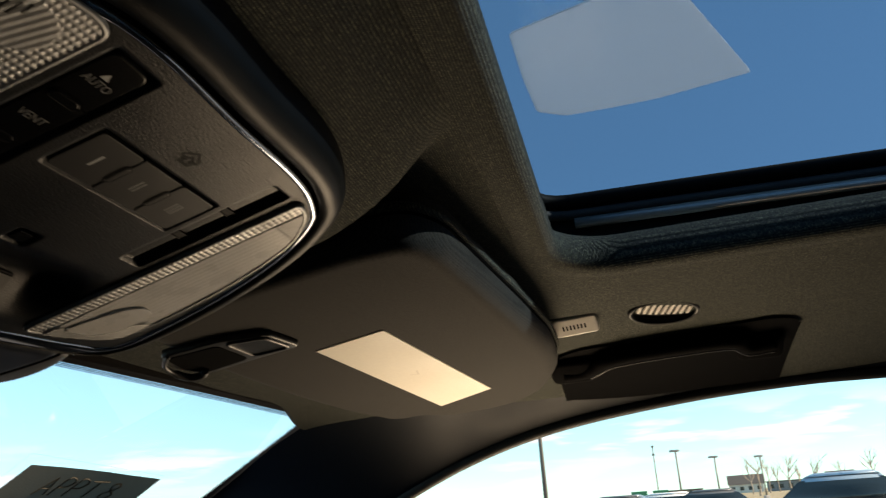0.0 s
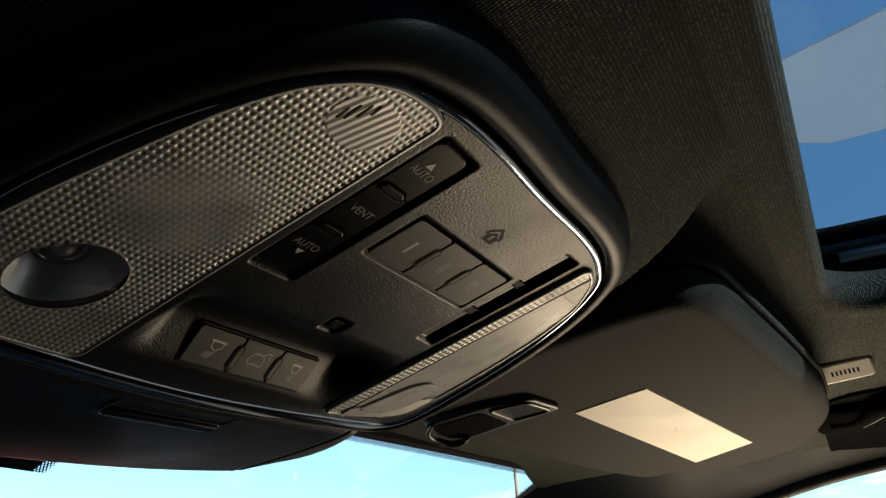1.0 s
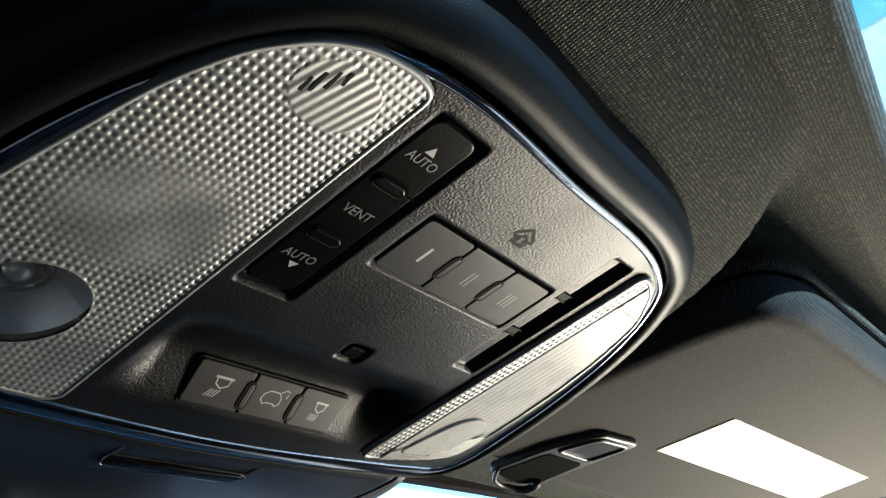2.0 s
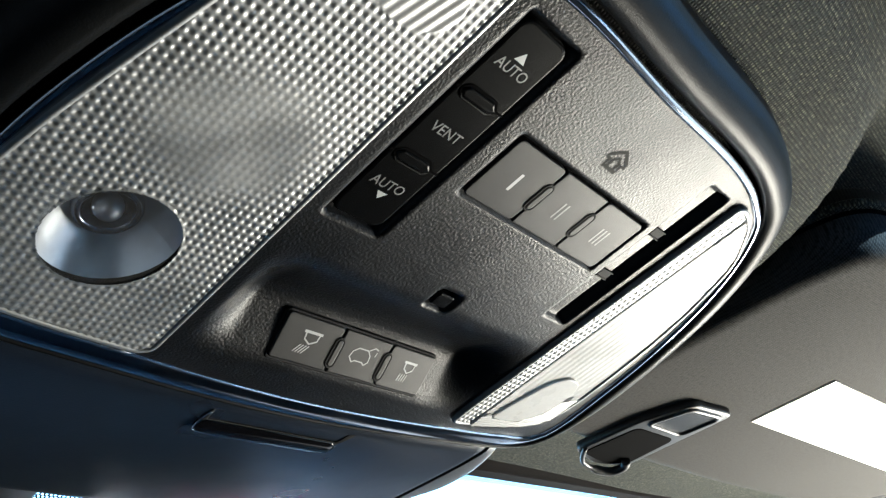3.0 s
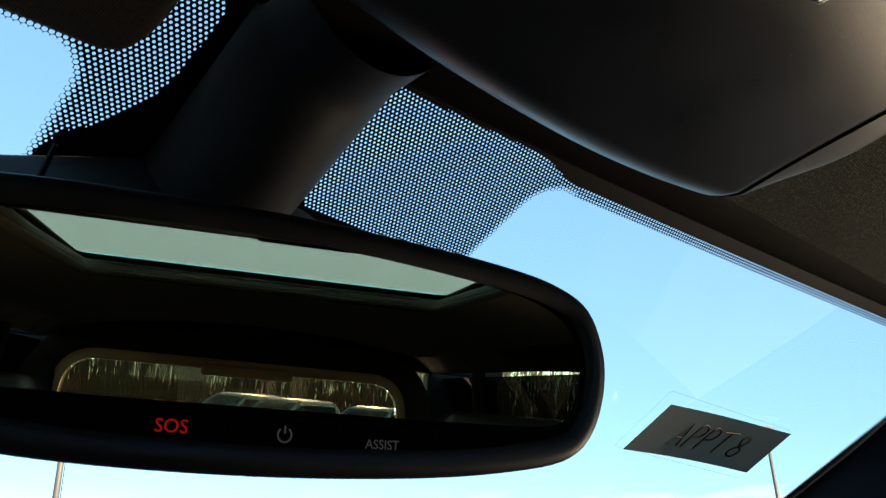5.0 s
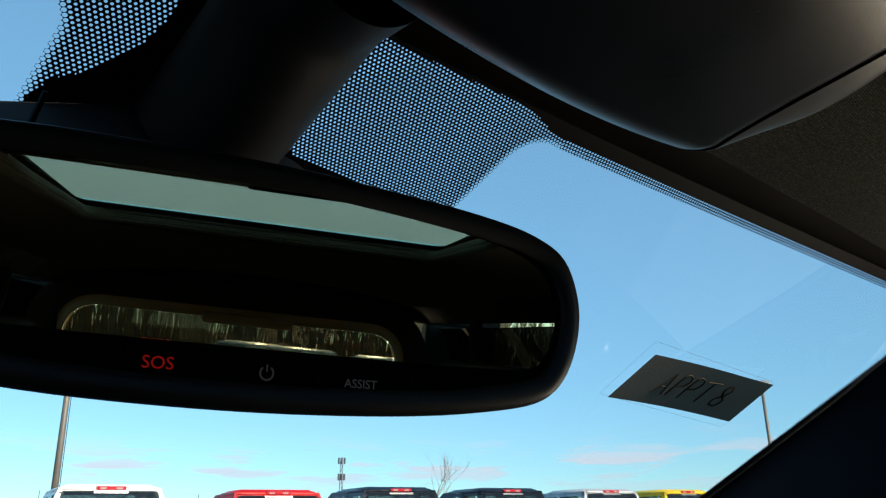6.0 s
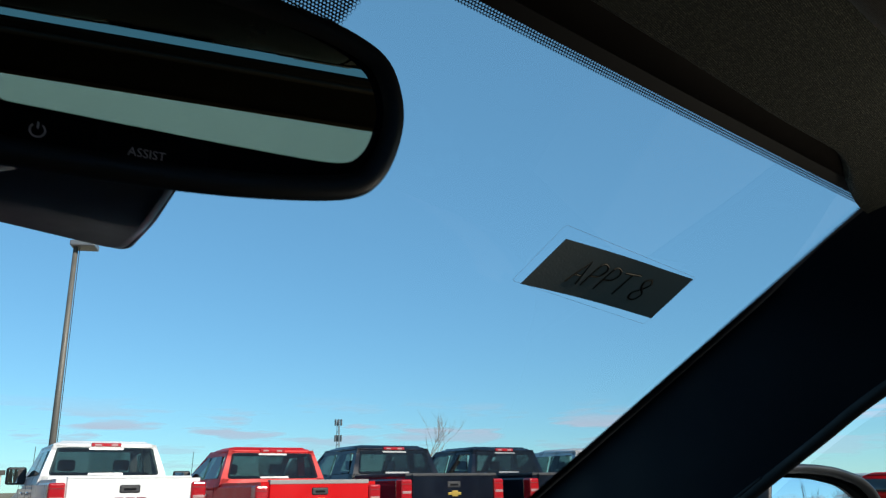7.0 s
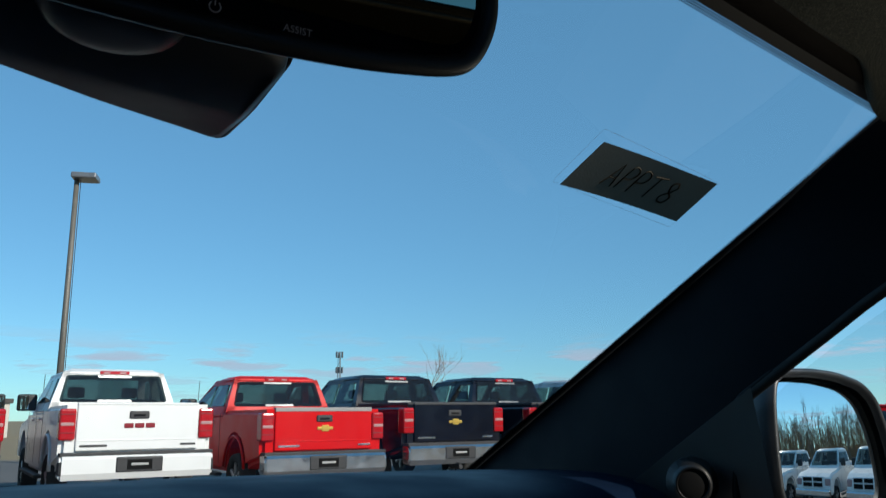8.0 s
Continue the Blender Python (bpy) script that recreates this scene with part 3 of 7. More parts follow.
hr = mesh_part("trim", grid_mesh("header_rail", 80, 15, header_rail), M_HEADRAIL, None, "dark header rail above the windscreen", True)
tagged(hr, category="trim", kind="structure")


# door opening edge on one side (right = 1): a smooth line in the plane x about 0.6
DOOR = smooth_open([(0.590, -0.80, 1.478), (0.592, -0.55, 1.492), (0.594, -0.34, 1.498), (0.596, -0.26, 1.498), (0.598, -0.165, 1.492), (0.60, -0.059, 1.478), (0.602, 0.025, 1.456),
                    (0.606, 0.104, 1.423), (0.626, 0.218, 1.365), (0.638, 0.276, 1.3295), (0.654, 0.355, 1.280), (0.668, 0.43, 1.232), (0.69, 0.52, 1.175)], 6)


def side_shell(sd):
    """Lining and trim between roof, windscreen edge and door opening."""
    n = len(DOOR) - 1

    def f(a, b):
        d = DOOR[min(n, round(a * n))]
        y = d.y
        # upper edge: roof lining side, then the windscreen's edge
        if y < 0.05:
            x0 = 0.50
            u = Vector((x0, y, roof_z(x0, y) + 0.004))
        else:
            k = step(0.05, 0.215, y)
            q = max(0.0, min(1, (y - 0.10) / 0.46))
            u = Vector((0.50, y, roof_z(0.50, y) + 0.004)).lerp(ws_point(1.028, q * 0.62, 0.0), k)
        m = (u + d) / 2 + Vector((0.012, 0, 0.014 if y < 0.05 else 0.010))
        m += Vector((-0.02, -0.01, -0.016)) * step(0.1, 0.3, y)
        p = u * (1 - b) ** 2 + m * 2 * b * (1 - b) + d * b * b
        return Vector((p.x * sd, p.y, p.z))
    t = mesh_part("trim", grid_mesh("pillar_trim", n, 14, f), M_TRIM, None, "dark plastic pillar and roof side trim", True)
    tagged(t, category="trim", kind="structure")
    # rubber seal and door frame outside it
    mesh_part("door_seal", tube_mesh("door_seal", [Vector((p.x * sd + 0.004 * sd, p.y, p.z - 0.002)) for p in DOOR], 0.006, 8), M_RUBBER, t, "rubber door seal", True)
    fr = grid_mesh("door_frame", n, 4, lambda a, b: (lambda p: Vector(((p.x + 0.004 + 0.022 * b) * sd, p.y - 0.005 * b * step(0.0, 0.2, p.y), p.z - 0.002 + 0.008 * math.sin(b * 2.2))))(DOOR[min(n, round(a * n))]))
    mesh_part("door_frame", fr, M_GAP, t, "black door window frame", True)
    # foot of the pillar, closed down to the dashboard
    low = Vector((0.83 * sd, 1.02, 1.00))

    def foot(a, b):
        e = ws_point(1.028, 1.0)
        return f(1.0, b).lerp(Vector((e.x * sd, e.y, e.z)).lerp(low, b), a)
    mesh_part("pillar_foot", grid_mesh("foot", 12, 14, foot), M_TRIM, t, "lower end of the pillar trim", True)
    return t


side_shell(1)
side_shell(-1)

# body panels that close the cabin below the windows
M_CARPET = mat("dark_carpet", (0.015, 0.015, 0.016), 0.95, grain=0.8, scale=500, vary=0.3, vary_scale=10)
M_DARKLEATHER = mat("black_leather", (0.010, 0.0095, 0.009), 0.5, grain=0.5, scale=700, vary=0.12, vary_scale=6)
# Unseen fascia made paler than the pad to throw light on the console.
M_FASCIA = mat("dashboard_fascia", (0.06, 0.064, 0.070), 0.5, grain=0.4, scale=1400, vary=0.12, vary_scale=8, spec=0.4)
# Blue base replaces the sky mirrored in a black dashboard top.
M_DASH = mat("blued_dashboard_skin", (0.003, 0.009, 0.024), 0.5, grain=0.4, scale=1400, vary=0.12, vary_scale=8, spec=0.10)
M_DOORCARD = mat("dark_door_card", (0.03, 0.027, 0.024), 0.6, grain=0.4, scale=900, vary=0.1, vary_scale=7)
M_HEADER = mat("tan_tailgate_trim", (0.40, 0.28, 0.16), 0.6, grain=0.3, scale=900, vary=0.1, vary_scale=9)


def setting(name, bm, material, label, category="", smooth=False):
    ob = part(name, bm, material, None, label, smooth)
    return tagged(ob, category=category or name.split("_")[0], kind="structure")


setting("floor", box_bm(-0.78, -2.30, 0.27, 0.78, 1.10, 0.30), M_CARPET, "dark carpeted car floor")
for sd, nm in ((1, "wall_right"), (-1, "wall_left")):
    xa, xb = sorted((0.70 * sd, 0.86 * sd))
    setting(nm, box_bm(xa, -2.35, 0.30, xb, 1.10, 1.02, 0.02), M_DOORCARD, "dark door panels below the windows", "wall")
    # pillars behind the front door and at the rear
    for y0, y1 in ((-0.86, -0.72), (-1.72, -1.60)):
        def pil(a, b, y0=y0, y1=y1, sd=sd):
            x = 0.70 - 0.10 * step(1.0, 1.5, 1.0 + 0.5 * b)
            return Vector(((x - 0.015 * math.sin(a * math.pi)) * sd, y0 + (y1 - y0) * a, 1.0 + 0.5 * b))
        tagged(mesh_part("trim", grid_mesh("pillar", 8, 10, pil), M_TRIM, None, "dark door pillar trim", True), category="trim", kind="structure")
    # glass of the side windows: dark behind the door pillar, in front clear on the right only
    def side_pane(y0, y1):
        def f(a, b):
            y = y0 + (y1 - y0) * a
            top = next((p.z for p in DOOR if p.y >= y), 1.10) + 0.008
            z = 1.0 + (min(1.50, top) - 1.0) * b
            return Vector(((0.785 - 0.56 * (z - 1.0) ** 2) * sd, y, z))
        return grid_mesh("side_glass", 24, 8, f)
    # Driver's pane is darkened for the light a driver's body would block.
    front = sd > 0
    sg = mesh_part("window_1" if front else "window_2", side_pane(-0.79, 0.50), M_SIDEGLASS if front else M_DIMMED, None, "clear front side window of the car" if front else "front side window of the car, darkened in place of a driver's shade", True)
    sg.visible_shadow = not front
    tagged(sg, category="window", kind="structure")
    tagged(mesh_part("window_3" if front else "window_4", side_pane(-2.28, -0.79), M_PRIVACY, None, "dark tinted rear side window of the car", True), category="window", kind="structure")
    tagged(mesh_part("trim", grid_mesh("roof_side", 60, 6, lambda a, b, sd=sd: Vector(((0.50 + 0.115 * b) * sd, -2.30 + 1.50 * a, roof_z(0.5, -2.3 + 1.5 * a) - 0.055 * b * b))), M_TRIM, None, "dark roof side trim", True), category="trim", kind="structure")
setting("wall_front", box_bm(-0.80, 1.08, 0.27, 0.80, 1.12, 1.14), M_BLACK, "bulkhead below the windscreen", "wall")

# tailgate with its window, framed in lighter trim
rear = bmesh.new()
box_bm(-0.80, -2.36, 0.30, 0.80, -2.30, 1.10, 0, 1, rear)
setting("wall_rear", rear, M_DARKLEATHER, "tailgate inside below the rear window", "wall")
rw = rpoly([(-0.54, 1.03), (0.615, 1.03), (0.565, 1.445), (-0.49, 1.445)], 0.09, 8)
outer = ring_mesh("rear_frame", rw, [(0.0, 0.02), (0.002, 0.0), (0.012, -0.010), (0.028, -0.010), (0.038, 0.0)])
tagged(mesh_part("trim", outer, M_HEADER, None, "tan trim frame round the rear window", True, Matrix(((-1, 0, 0, 0), (0, 0, 1, -2.30), (0, 1, 0, 0), (0, 0, 0, 1)))), category="trim", kind="structure")
outer2 = ring_mesh("rear_wall", rw, [(0.034, 0.002), (0.07, 0.03), (0.11, 0.05)])
tagged(mesh_part("wall_tailgate", outer2, M_DARKLEATHER, None, "dark trim round the tailgate window", True, Matrix(((-1, 0, 0, 0), (0, 0, 1, -2.30), (0, 1, 0, 0), (0, 0, 0, 1)))), category="wall", kind="structure")

for sd in (-1, 1):
    setting("trim", box_bm(min(sd * 0.60, sd * 0.86), -2.36, 1.10, max(sd * 0.60, sd * 0.86), -2.28, 1.50, 0.01), M_TRIM, "dark rear corner pillar trim", "trim")
setting("trim", box_bm(-0.88, -2.36, 1.50, 0.88, -2.30, 1.66, 0.01), M_TRIM, "dark trim above the tailgate window", "trim")
rg = mesh_part("window_5", plate("rear_glass", [Vector((p.x, p.y)) for p in rw], 0.0, 0.004, 0.0), M_REARGLASS, None, "tinted tailgate window glass", False, Matrix(((-1, 0, 0, 0), (0, 0, 1, -2.325), (0, 1, 0, 0), (0, 0, 0, 1))))
tagged(rg, category="window", kind="structure")
part("brake_lamp_cover", box_bm(-0.16, -2.318, 1.425, 0.14, -2.285, 1.462, 0.012, 3), M_HEADER, None, "tan cover over the tailgate brake lamp", True)
tagged(bpy.data.objects["brake_lamp_cover"], category="cover", kind="structure")

# dashboard
def dash(a, b):
    x = -0.76 + 1.52 * a
    prof = smooth_open([(1.03, 1.150), (0.95, 1.176), (0.82, 1.190), (0.66, 1.198), (0.54, 1.194), (0.47, 1.170), (0.45, 1.10), (0.47, 0.95), (0.60, 0.70)], 4)
    o = prof[min(len(prof) - 1, round(b * (len(prof) - 1)))]
    bow = 0.06 * (x / 0.76) ** 2
    return Vector((x, o.x - bow * (1 if o.x > 0.7 else 0.3), o.y + 0.010 - 0.020 * (x / 0.76) ** 2))


dashb = thing("dashboard", pose(0, 0, 0), "dark padded dashboard under the windscreen", "dashboard")
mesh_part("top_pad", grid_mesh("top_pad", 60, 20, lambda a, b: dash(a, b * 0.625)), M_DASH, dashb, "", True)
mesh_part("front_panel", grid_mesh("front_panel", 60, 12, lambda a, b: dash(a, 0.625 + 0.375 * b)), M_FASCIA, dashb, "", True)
# Plain black strip paints the shade at the far edge of the pad.
mesh_part("far_edge_strip", grid_mesh("vent", 40, 2, lambda a, b: dash(0.04 + 0.92 * a, 0.02 + 0.13 * b) + Vector((0, 0, 0.003))), M_GAP, dashb, "black strip for the shade along the dashboard's far edge", True)


# seats
def seat(name, x, y, material, label, width=0.52, high=0.58, head=0.90):
    s = thing(name, pose(x, y, 0.30 if y > -1 else 0.22), label, "seat", "car seats")

    def shell(w, d, h):
        bm = box_bm(-w / 2, -d / 2, 0, w / 2, d / 2, h, min(w, d, h) * 0.3, 4)
        return bm
    part("cushion", shell(0.54, 0.52, 0.22), material, s, "", True, pose(0, 0.0, 0.18, 6))
    part("backrest", shell(width, 0.16, high), material, s, "", True, pose(0, -0.25, 0.30, 14))
    part("seat_base", shell(0.46, 0.44, 0.18), M_BLACK, s, "black seat base", True)
    part("headrest", shell(0.27, 0.10, 0.19), material, s, "", True, pose(0, -0.44, head, 8))
    for k in (-0.06, 0.06):
        mesh_part("headrest_post", tube_mesh("post", [(k, -0.40, head - 0.10), (k, -0.435, head + 0.02)], 0.006), M_CHROME, s, "chrome post")
    return s


seat("car_seat", 0.44, -0.42, M_DARKLEATHER, "dark leather passenger seat with a headrest")
seat("car_seat", -0.46, -0.45, M_DARKLEATHER, "dark leather driver seat with a headrest")
for k in (-0.34, 0.34):
    seat("car_seat", k, -1.32, M_DARKLEATHER, "dark leather rear seat with a headrest", 0.67, 0.74, 0.86)
# pale box lying on top of the rear seat back
M_PALEBOX = mat("pale_grey_card", (0.50, 0.58, 0.60), 0.6, grain=0.2, scale=300, vary=0.08, vary_scale=12)
box = thing("storage_box", pose(-0.47, -1.66, 1.262), "pale grey flat box lying on the rear seat", "box")
part("body", box_bm(-0.125, -0.09, 0.0, 0.125, 0.09, 0.040, 0.006, 2), M_PALEBOX, box, "", True)
part("lid", box_bm(-0.13, -0.095, 0.043, 0.13, 0.095, 0.066, 0.006, 2), M_PALEBOX, box, "", True)


# ---- overhead console: local x right, y forward, z up into the roof ----
con = thing("overhead_console", CON_M, "dark grained plastic overhead console with map lamps and a chrome ring", "console")
LENS_L = [(-54, -22), (-60, -23.4), (-70.6, -22), (-79, -17.5), (-86.5, -9.5), (-92.5, 3), (-97, 20), (-102, 40), (-105.5, 58), (-106, 73), (-101, 81.5), (-90, 85.2), (-72, 87.2), (-57, 88), (-54, 86)]
LENS_R = [(50.5, -20.5), (56, -20.2), (63, -17.5), (75, -7.5), (83, 12), (87, 30), (89, 46), (90, 62), (88.5, 72), (82, 78), (70, 81.8), (58, 84.5), (50, 86), (49.5, 80)]
LENS_L, LENS_R = ([(p.x, p.y) for p in rpoly(lens, 6.0, 5)] for lens in (LENS_L, LENS_R))
LENS_L_LOOP = [Vector((x / 1000, y / 1000)) for x, y in LENS_L]
LENS_R_LOOP = [Vector((x / 1000, y / 1000)) for x, y in LENS_R]


def face_z(u, v):
    """Relief of the console's face, millimetres: recesses for the switches, the scoop of the front switch row."""
    z = 0.0
    z += 6.5 * box_field(u, v, 34.8, -19.2, 44.6, 36, 0.4) * (0.22 + 0.78 * step(40.6, 41.4, u))
    z += 2.6 * box_field(u, v, -48.2, -20.0, -32.2, 35.9, 0.5)
    z += 1.8 * box_field(u, v, -25.8, -0.8, 30.4, 17.6, 0.35)
    z += 3.0 * box_field(u, v, -3.0, 42.5, 4.5, 48.8, 1.2)
    side = step(-49.5, -37, u) ** 0.8 * step(48.5, 34, u)
    z += side * (8.0 * step(46, 66, v) if v < 67 else 8.0 * step(84.5, 66, v))
    if inside(LENS_SUNK[0], u, v) or inside(LENS_SUNK[1], u, v):
        z = max(z, 6.0)
        if (u - EYE[0]) ** 2 + (v - EYE[1]) ** 2 < 14.2 ** 2:
            z = 19.0
    return z


LENS_SUNK = [LENS_L, LENS_R]
EYE = (-79.6, 60.2, 12.6, 12.6)
in_ring = [(p.x * 1000, p.y * 1000) for p in CON_LOOP]


def face_point(a, b):
    u, v = -110 + 216 * a, -30 + 128 * b
    return Vector((u, v, face_z(u, v))) / 1000


me = grid_mesh("face", 288, 171, face_point, lambda a, b: not inside(in_ring, -110 + 216 * a, -30 + 128 * b))
mesh_part("face", me, M_GRAIN, con, "black grained plastic face with recessed switches", True)

# chrome ring: slim at the sides, a wider hollow band in front
def chrome_ring():
    loop = ccw(CON_LOOP)
    nr, vs, fs = normals2(loop), [], []
    for i, p in enumerate(loop):
        front = step(0.070, 0.092, p.y) * step(0.104, 0.085, abs(p.x - CON_X))
        w, flat = 0.66 + 1.15 * front, 0.8 - 0.5 * front
        for o, h in [(-1.75 * w * math.cos(k * math.pi / 9), 0.3 - 1.25 * max(0.0, math.sin(k * math.pi / 9)) ** flat) for k in range(10)]:
            vs.append((p.x + nr[i].x * o / 1000, p.y + nr[i].y * o / 1000, h / 1000))
    q = 10
    for i in range(len(loop)):
        n2 = (i + 1) % len(loop)
        fs += [(i * q + j, i * q + j + 1, n2 * q + j + 1, n2 * q + j) for j in range(q - 1)]
    m2 = bpy.data.meshes.new("chrome_ring")
    m2.from_pydata(vs, [], fs)
    m2.update()
    return m2


mesh_part("chrome_ring", chrome_ring(), M_RING, con, "chrome ring, metal darkened and blued for its reflections", True)


def bezel():
    """Rounded plastic surround that rolls up into the lining, fading out towards the front flap."""
    loop = ccw(CON_LOOP)
    nr, vs, fs = normals2(loop), [], []
    prof = [(2.4, 1.0), (3.0, -0.4), (5.0, -1.2), (8.0, -0.8), (11.0, 1.2), (13.5, 5.0), (15.0, 10.0), (15.5, 18.0), (15.5, 32.0)]
    for i, p in enumerate(loop):
        k = 1 - 0.75 * step(0.055, 0.092, p.y)
        for o, h in prof:
            vs.append((p.x + nr[i].x * (2.4 + (o - 2.4) * k) / 1000, p.y + nr[i].y * (2.4 + (o - 2.4) * k) / 1000, h / 1000))
    q = len(prof)
    for i in range(len(loop)):
        n2 = (i + 1) % len(loop)
        fs += [(i * q + j, i * q + j + 1, n2 * q + j + 1, n2 * q + j) for j in range(q - 1)]
    m2 = bpy.data.meshes.new("surround")
    m2.from_pydata(vs, [], fs)
    m2.update()
    return m2


mesh_part("surround", bezel(), M_SOFT, con, "soft black plastic surround", True)


M_GLOSS = mat("gloss_black_latch", (0.004, 0.004, 0.005), 0.08, spec=0.3)

# front body and the spectacle flap in it
def flap_side(b, sd):
    """Side joint of the flap: x in millimetres at b along it."""
    return (81.5 + 15.5 * b ** 2.2) if sd > 0 else -(95.5 + 8.0 * b ** 0.6 - 5.5 * b ** 3)


def nose_front(u):
    return 171.5 - 9.0 * (abs(u + 1) / 98) ** 2.2


def nose_at(u, w):
    """Underside of the nose: w runs from the ring (0) to the lip (1), then round the lip and up."""
    v0, v1 = 96.2 - 5.2 * (abs(u + 4) / 88) ** 2, nose_front(u)
    if w <= 1:
        v = v0 + (v1 - v0) * w
        k = max(0.0, (w - 0.08) / 0.92)
        return Vector((u, v, -0.5 + 1.7 * step(0.08, 0.0, w) + 14.2 * k ** 1.4))
    a = min(1.0, (w - 1) * 3) * math.pi / 2
    up = max(0.0, w - 4 / 3) * 60
    return Vector((u, v1 + 12 * math.sin(a) - 0.10 * up, 13.7 + 4.0 * math.sin(a) + 9 * (1 - math.cos(a)) + up))


def flap_point(a, b):
    w = 1.75 * b if b > 0.571 else b / 0.571
    s0, s1 = flap_side(min(1, w), -1), flap_side(min(1, w), 1)
    p = nose_at(s0 + (s1 - s0) * a, w)
    roll = 1.1 * (step(0.985, 1.0, a) + step(0.015, 0.0, a))
    return (p + Vector((0, 0, roll))) / 1000


# Cheek colour is raised for the windscreen light its curve catches.
M_CHEEK = mat("sky_lit_edge_plastic", (0.050, 0.051, 0.052), 0.36, grain=0.25, scale=2400, vary=0.12, vary_scale=20, spec=0.5)
# Blue sky sheen on the black flap is put into its base colour.
M_FLAP = mat("blued_flap_plastic", (0.0085, 0.0130, 0.0215), 0.30, grain=0.25, scale=2400, vary=0.12, vary_scale=20, spec=0.24)
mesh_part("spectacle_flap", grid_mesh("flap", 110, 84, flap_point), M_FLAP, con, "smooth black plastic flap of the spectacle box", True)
for sd in (-1, 1):
    def cheek(a, b, sd=sd):
        w = 1.75 * b if b > 0.571 else b / 0.571
        e = flap_side(min(1, w), sd) + 0.7 * sd
        p = nose_at(e, w)
        t = min(1.0, a / 0.6) * math.pi / 2
        out = (3 + 14 * math.sin(math.pi * min(1.0, w)) ** 0.8) * math.sin(t)
        up = 3.5 * (1 - math.cos(t)) + 90 * max(0.0, a - 0.6)
        return Vector((p.x + out * sd, p.y - 0.4 * out * step(0.5, 1.0, w), p.z + 0.3 + up)) / 1000
    mesh_part("cheek", grid_mesh("cheek", 16, 70, cheek), M_CHEEK, con, "edge strip beside the flap, lightened for the sky light on it", True)
    mesh_part("flap_joint", tube_mesh("joint", [Vector(flap_point(0 if sd < 0 else 1, k / 60)) + Vector((0.0005 * sd, 0, 0.0010)) for k in range(61)], 0.0007, 6), M_GAP, con, "dark joint", True)
# finger latch: a dished pocket lip with a bright edge
latch = mesh_part("latch", plate("latch", rrect(-26.8, 106.8, 20.0, 112.2, 2.2, 6), 2.0, -1.5, 0.5, 4), M_GLOSS, con, "glossy black finger latch", True, Matrix.Translation((0, 0, 0.0004)) @ Matrix.Scale(0.001, 4))
mesh_part("latch_edge", tube_mesh("edge", [(x, y, -1.25) for x, y in smooth_open([(-26.4, 103.4), (-27.1, 106.5), (-27.0, 109.8), (-24.8, 112.1), (-10, 112.5), (8, 112.5), (18.2, 112.2), (20.2, 110.2), (20.3, 108.0)], 5)], 0.16, 6), M_CHROME, latch, "thin bright edge", True)
# No hollow is cut; a black plate gives its shade.
mesh_part("latch_pocket", plate("pocket", rpoly([(-26.6, 102.6), (-25.6, 102.4), (-25.4, 106.6), (19.6, 106.6), (20.6, 102.2), (23.4, 101.8), (21.2, 106.2), (20.4, 107.6), (-26.8, 107.4)], 0.4), 1.5, -1.1, 0.2, 2), M_GAP, latch, "black plate for the shaded hollow above the latch", True)




# map lamp lenses: clear plastic, moulded in small bumps
def lens_material(name, color, rough, trans):
    m = mat(name, color, rough, vary=0.08, vary_scale=60)
    b = m.node_tree.nodes["Principled BSDF"]
    b.inputs["Transmission Weight"].default_value = trans
    b.inputs["IOR"].default_value = 1.49
    b.inputs["Specular IOR Level"].default_value = 0.1
    return m


M_LENS = lens_material("prismatic_lamp_plastic", (0.100, 0.110, 0.112), 0.5, 0.3)
M_EYE = pane("clear_lamp_plastic", (0.86, 0.88, 0.90), 0.9, 0.035)
M_REFLECT = mat("lamp_reflector", (0.78, 0.79, 0.82), 0.30, 1.0, vary=0.08, vary_scale=60)


MARK = (-68.5, -10.8, 9.2, 7.0)


def lens_l(a, b):
    u, v = -107.5 + 54.5 * a, -24.5 + 113 * b
    z = -1.0
    e = ((u - EYE[0]) / EYE[2]) ** 2 + ((v - EYE[1]) / EYE[3]) ** 2
    mark = ((u - MARK[0]) / MARK[2]) ** 2 + ((v - MARK[1]) / MARK[3]) ** 2
    if e < 1.02:
        z -= 0.55
    elif mark < 1:
        z -= 0.45 + 0.13 * (0.5 + 0.5 * math.cos((u * 0.97 + v * 0.25) * 2 * math.pi / 2.1))
    else:
        # finer and flatter bumps over the lamp's hot spot, deepest in a ring round it
        far = ((u + 75) ** 2 * 0.75 + (v - 29) ** 2) ** 0.5
        fade = 0.30 + 0.85 * step(9, 20, far) - 0.30 * step(26, 48, far) + 0.45 * step(-58.5, -55.5, u)
        z += fade * 0.25 * (0.5 + 0.5 * math.cos(u * 2 * math.pi / 1.8)) * (0.5 + 0.5 * math.cos(v * 2 * math.pi / 1.8)) - 0.5
    rim = min(1, max(0, (-54 - u) / 1.2))
    return Vector((u, v, z * (0.4 + 0.6 * rim))) / 1000


def lens_hole(a, b):
    u, v = -107.5 + 54.5 * a, -24.5 + 113 * b
    return not inside(LENS_L, u, v) or ((u - EYE[0]) / EYE[2]) ** 2 + ((v - EYE[1]) / EYE[3]) ** 2 < 0.97


lamp_l = mesh_part("lamp_lens", grid_mesh("lens", 240, 500, lens_l, lens_hole), M_LENS, con, "clear bumpy plastic map lamp lens with a ribbed patch", True)
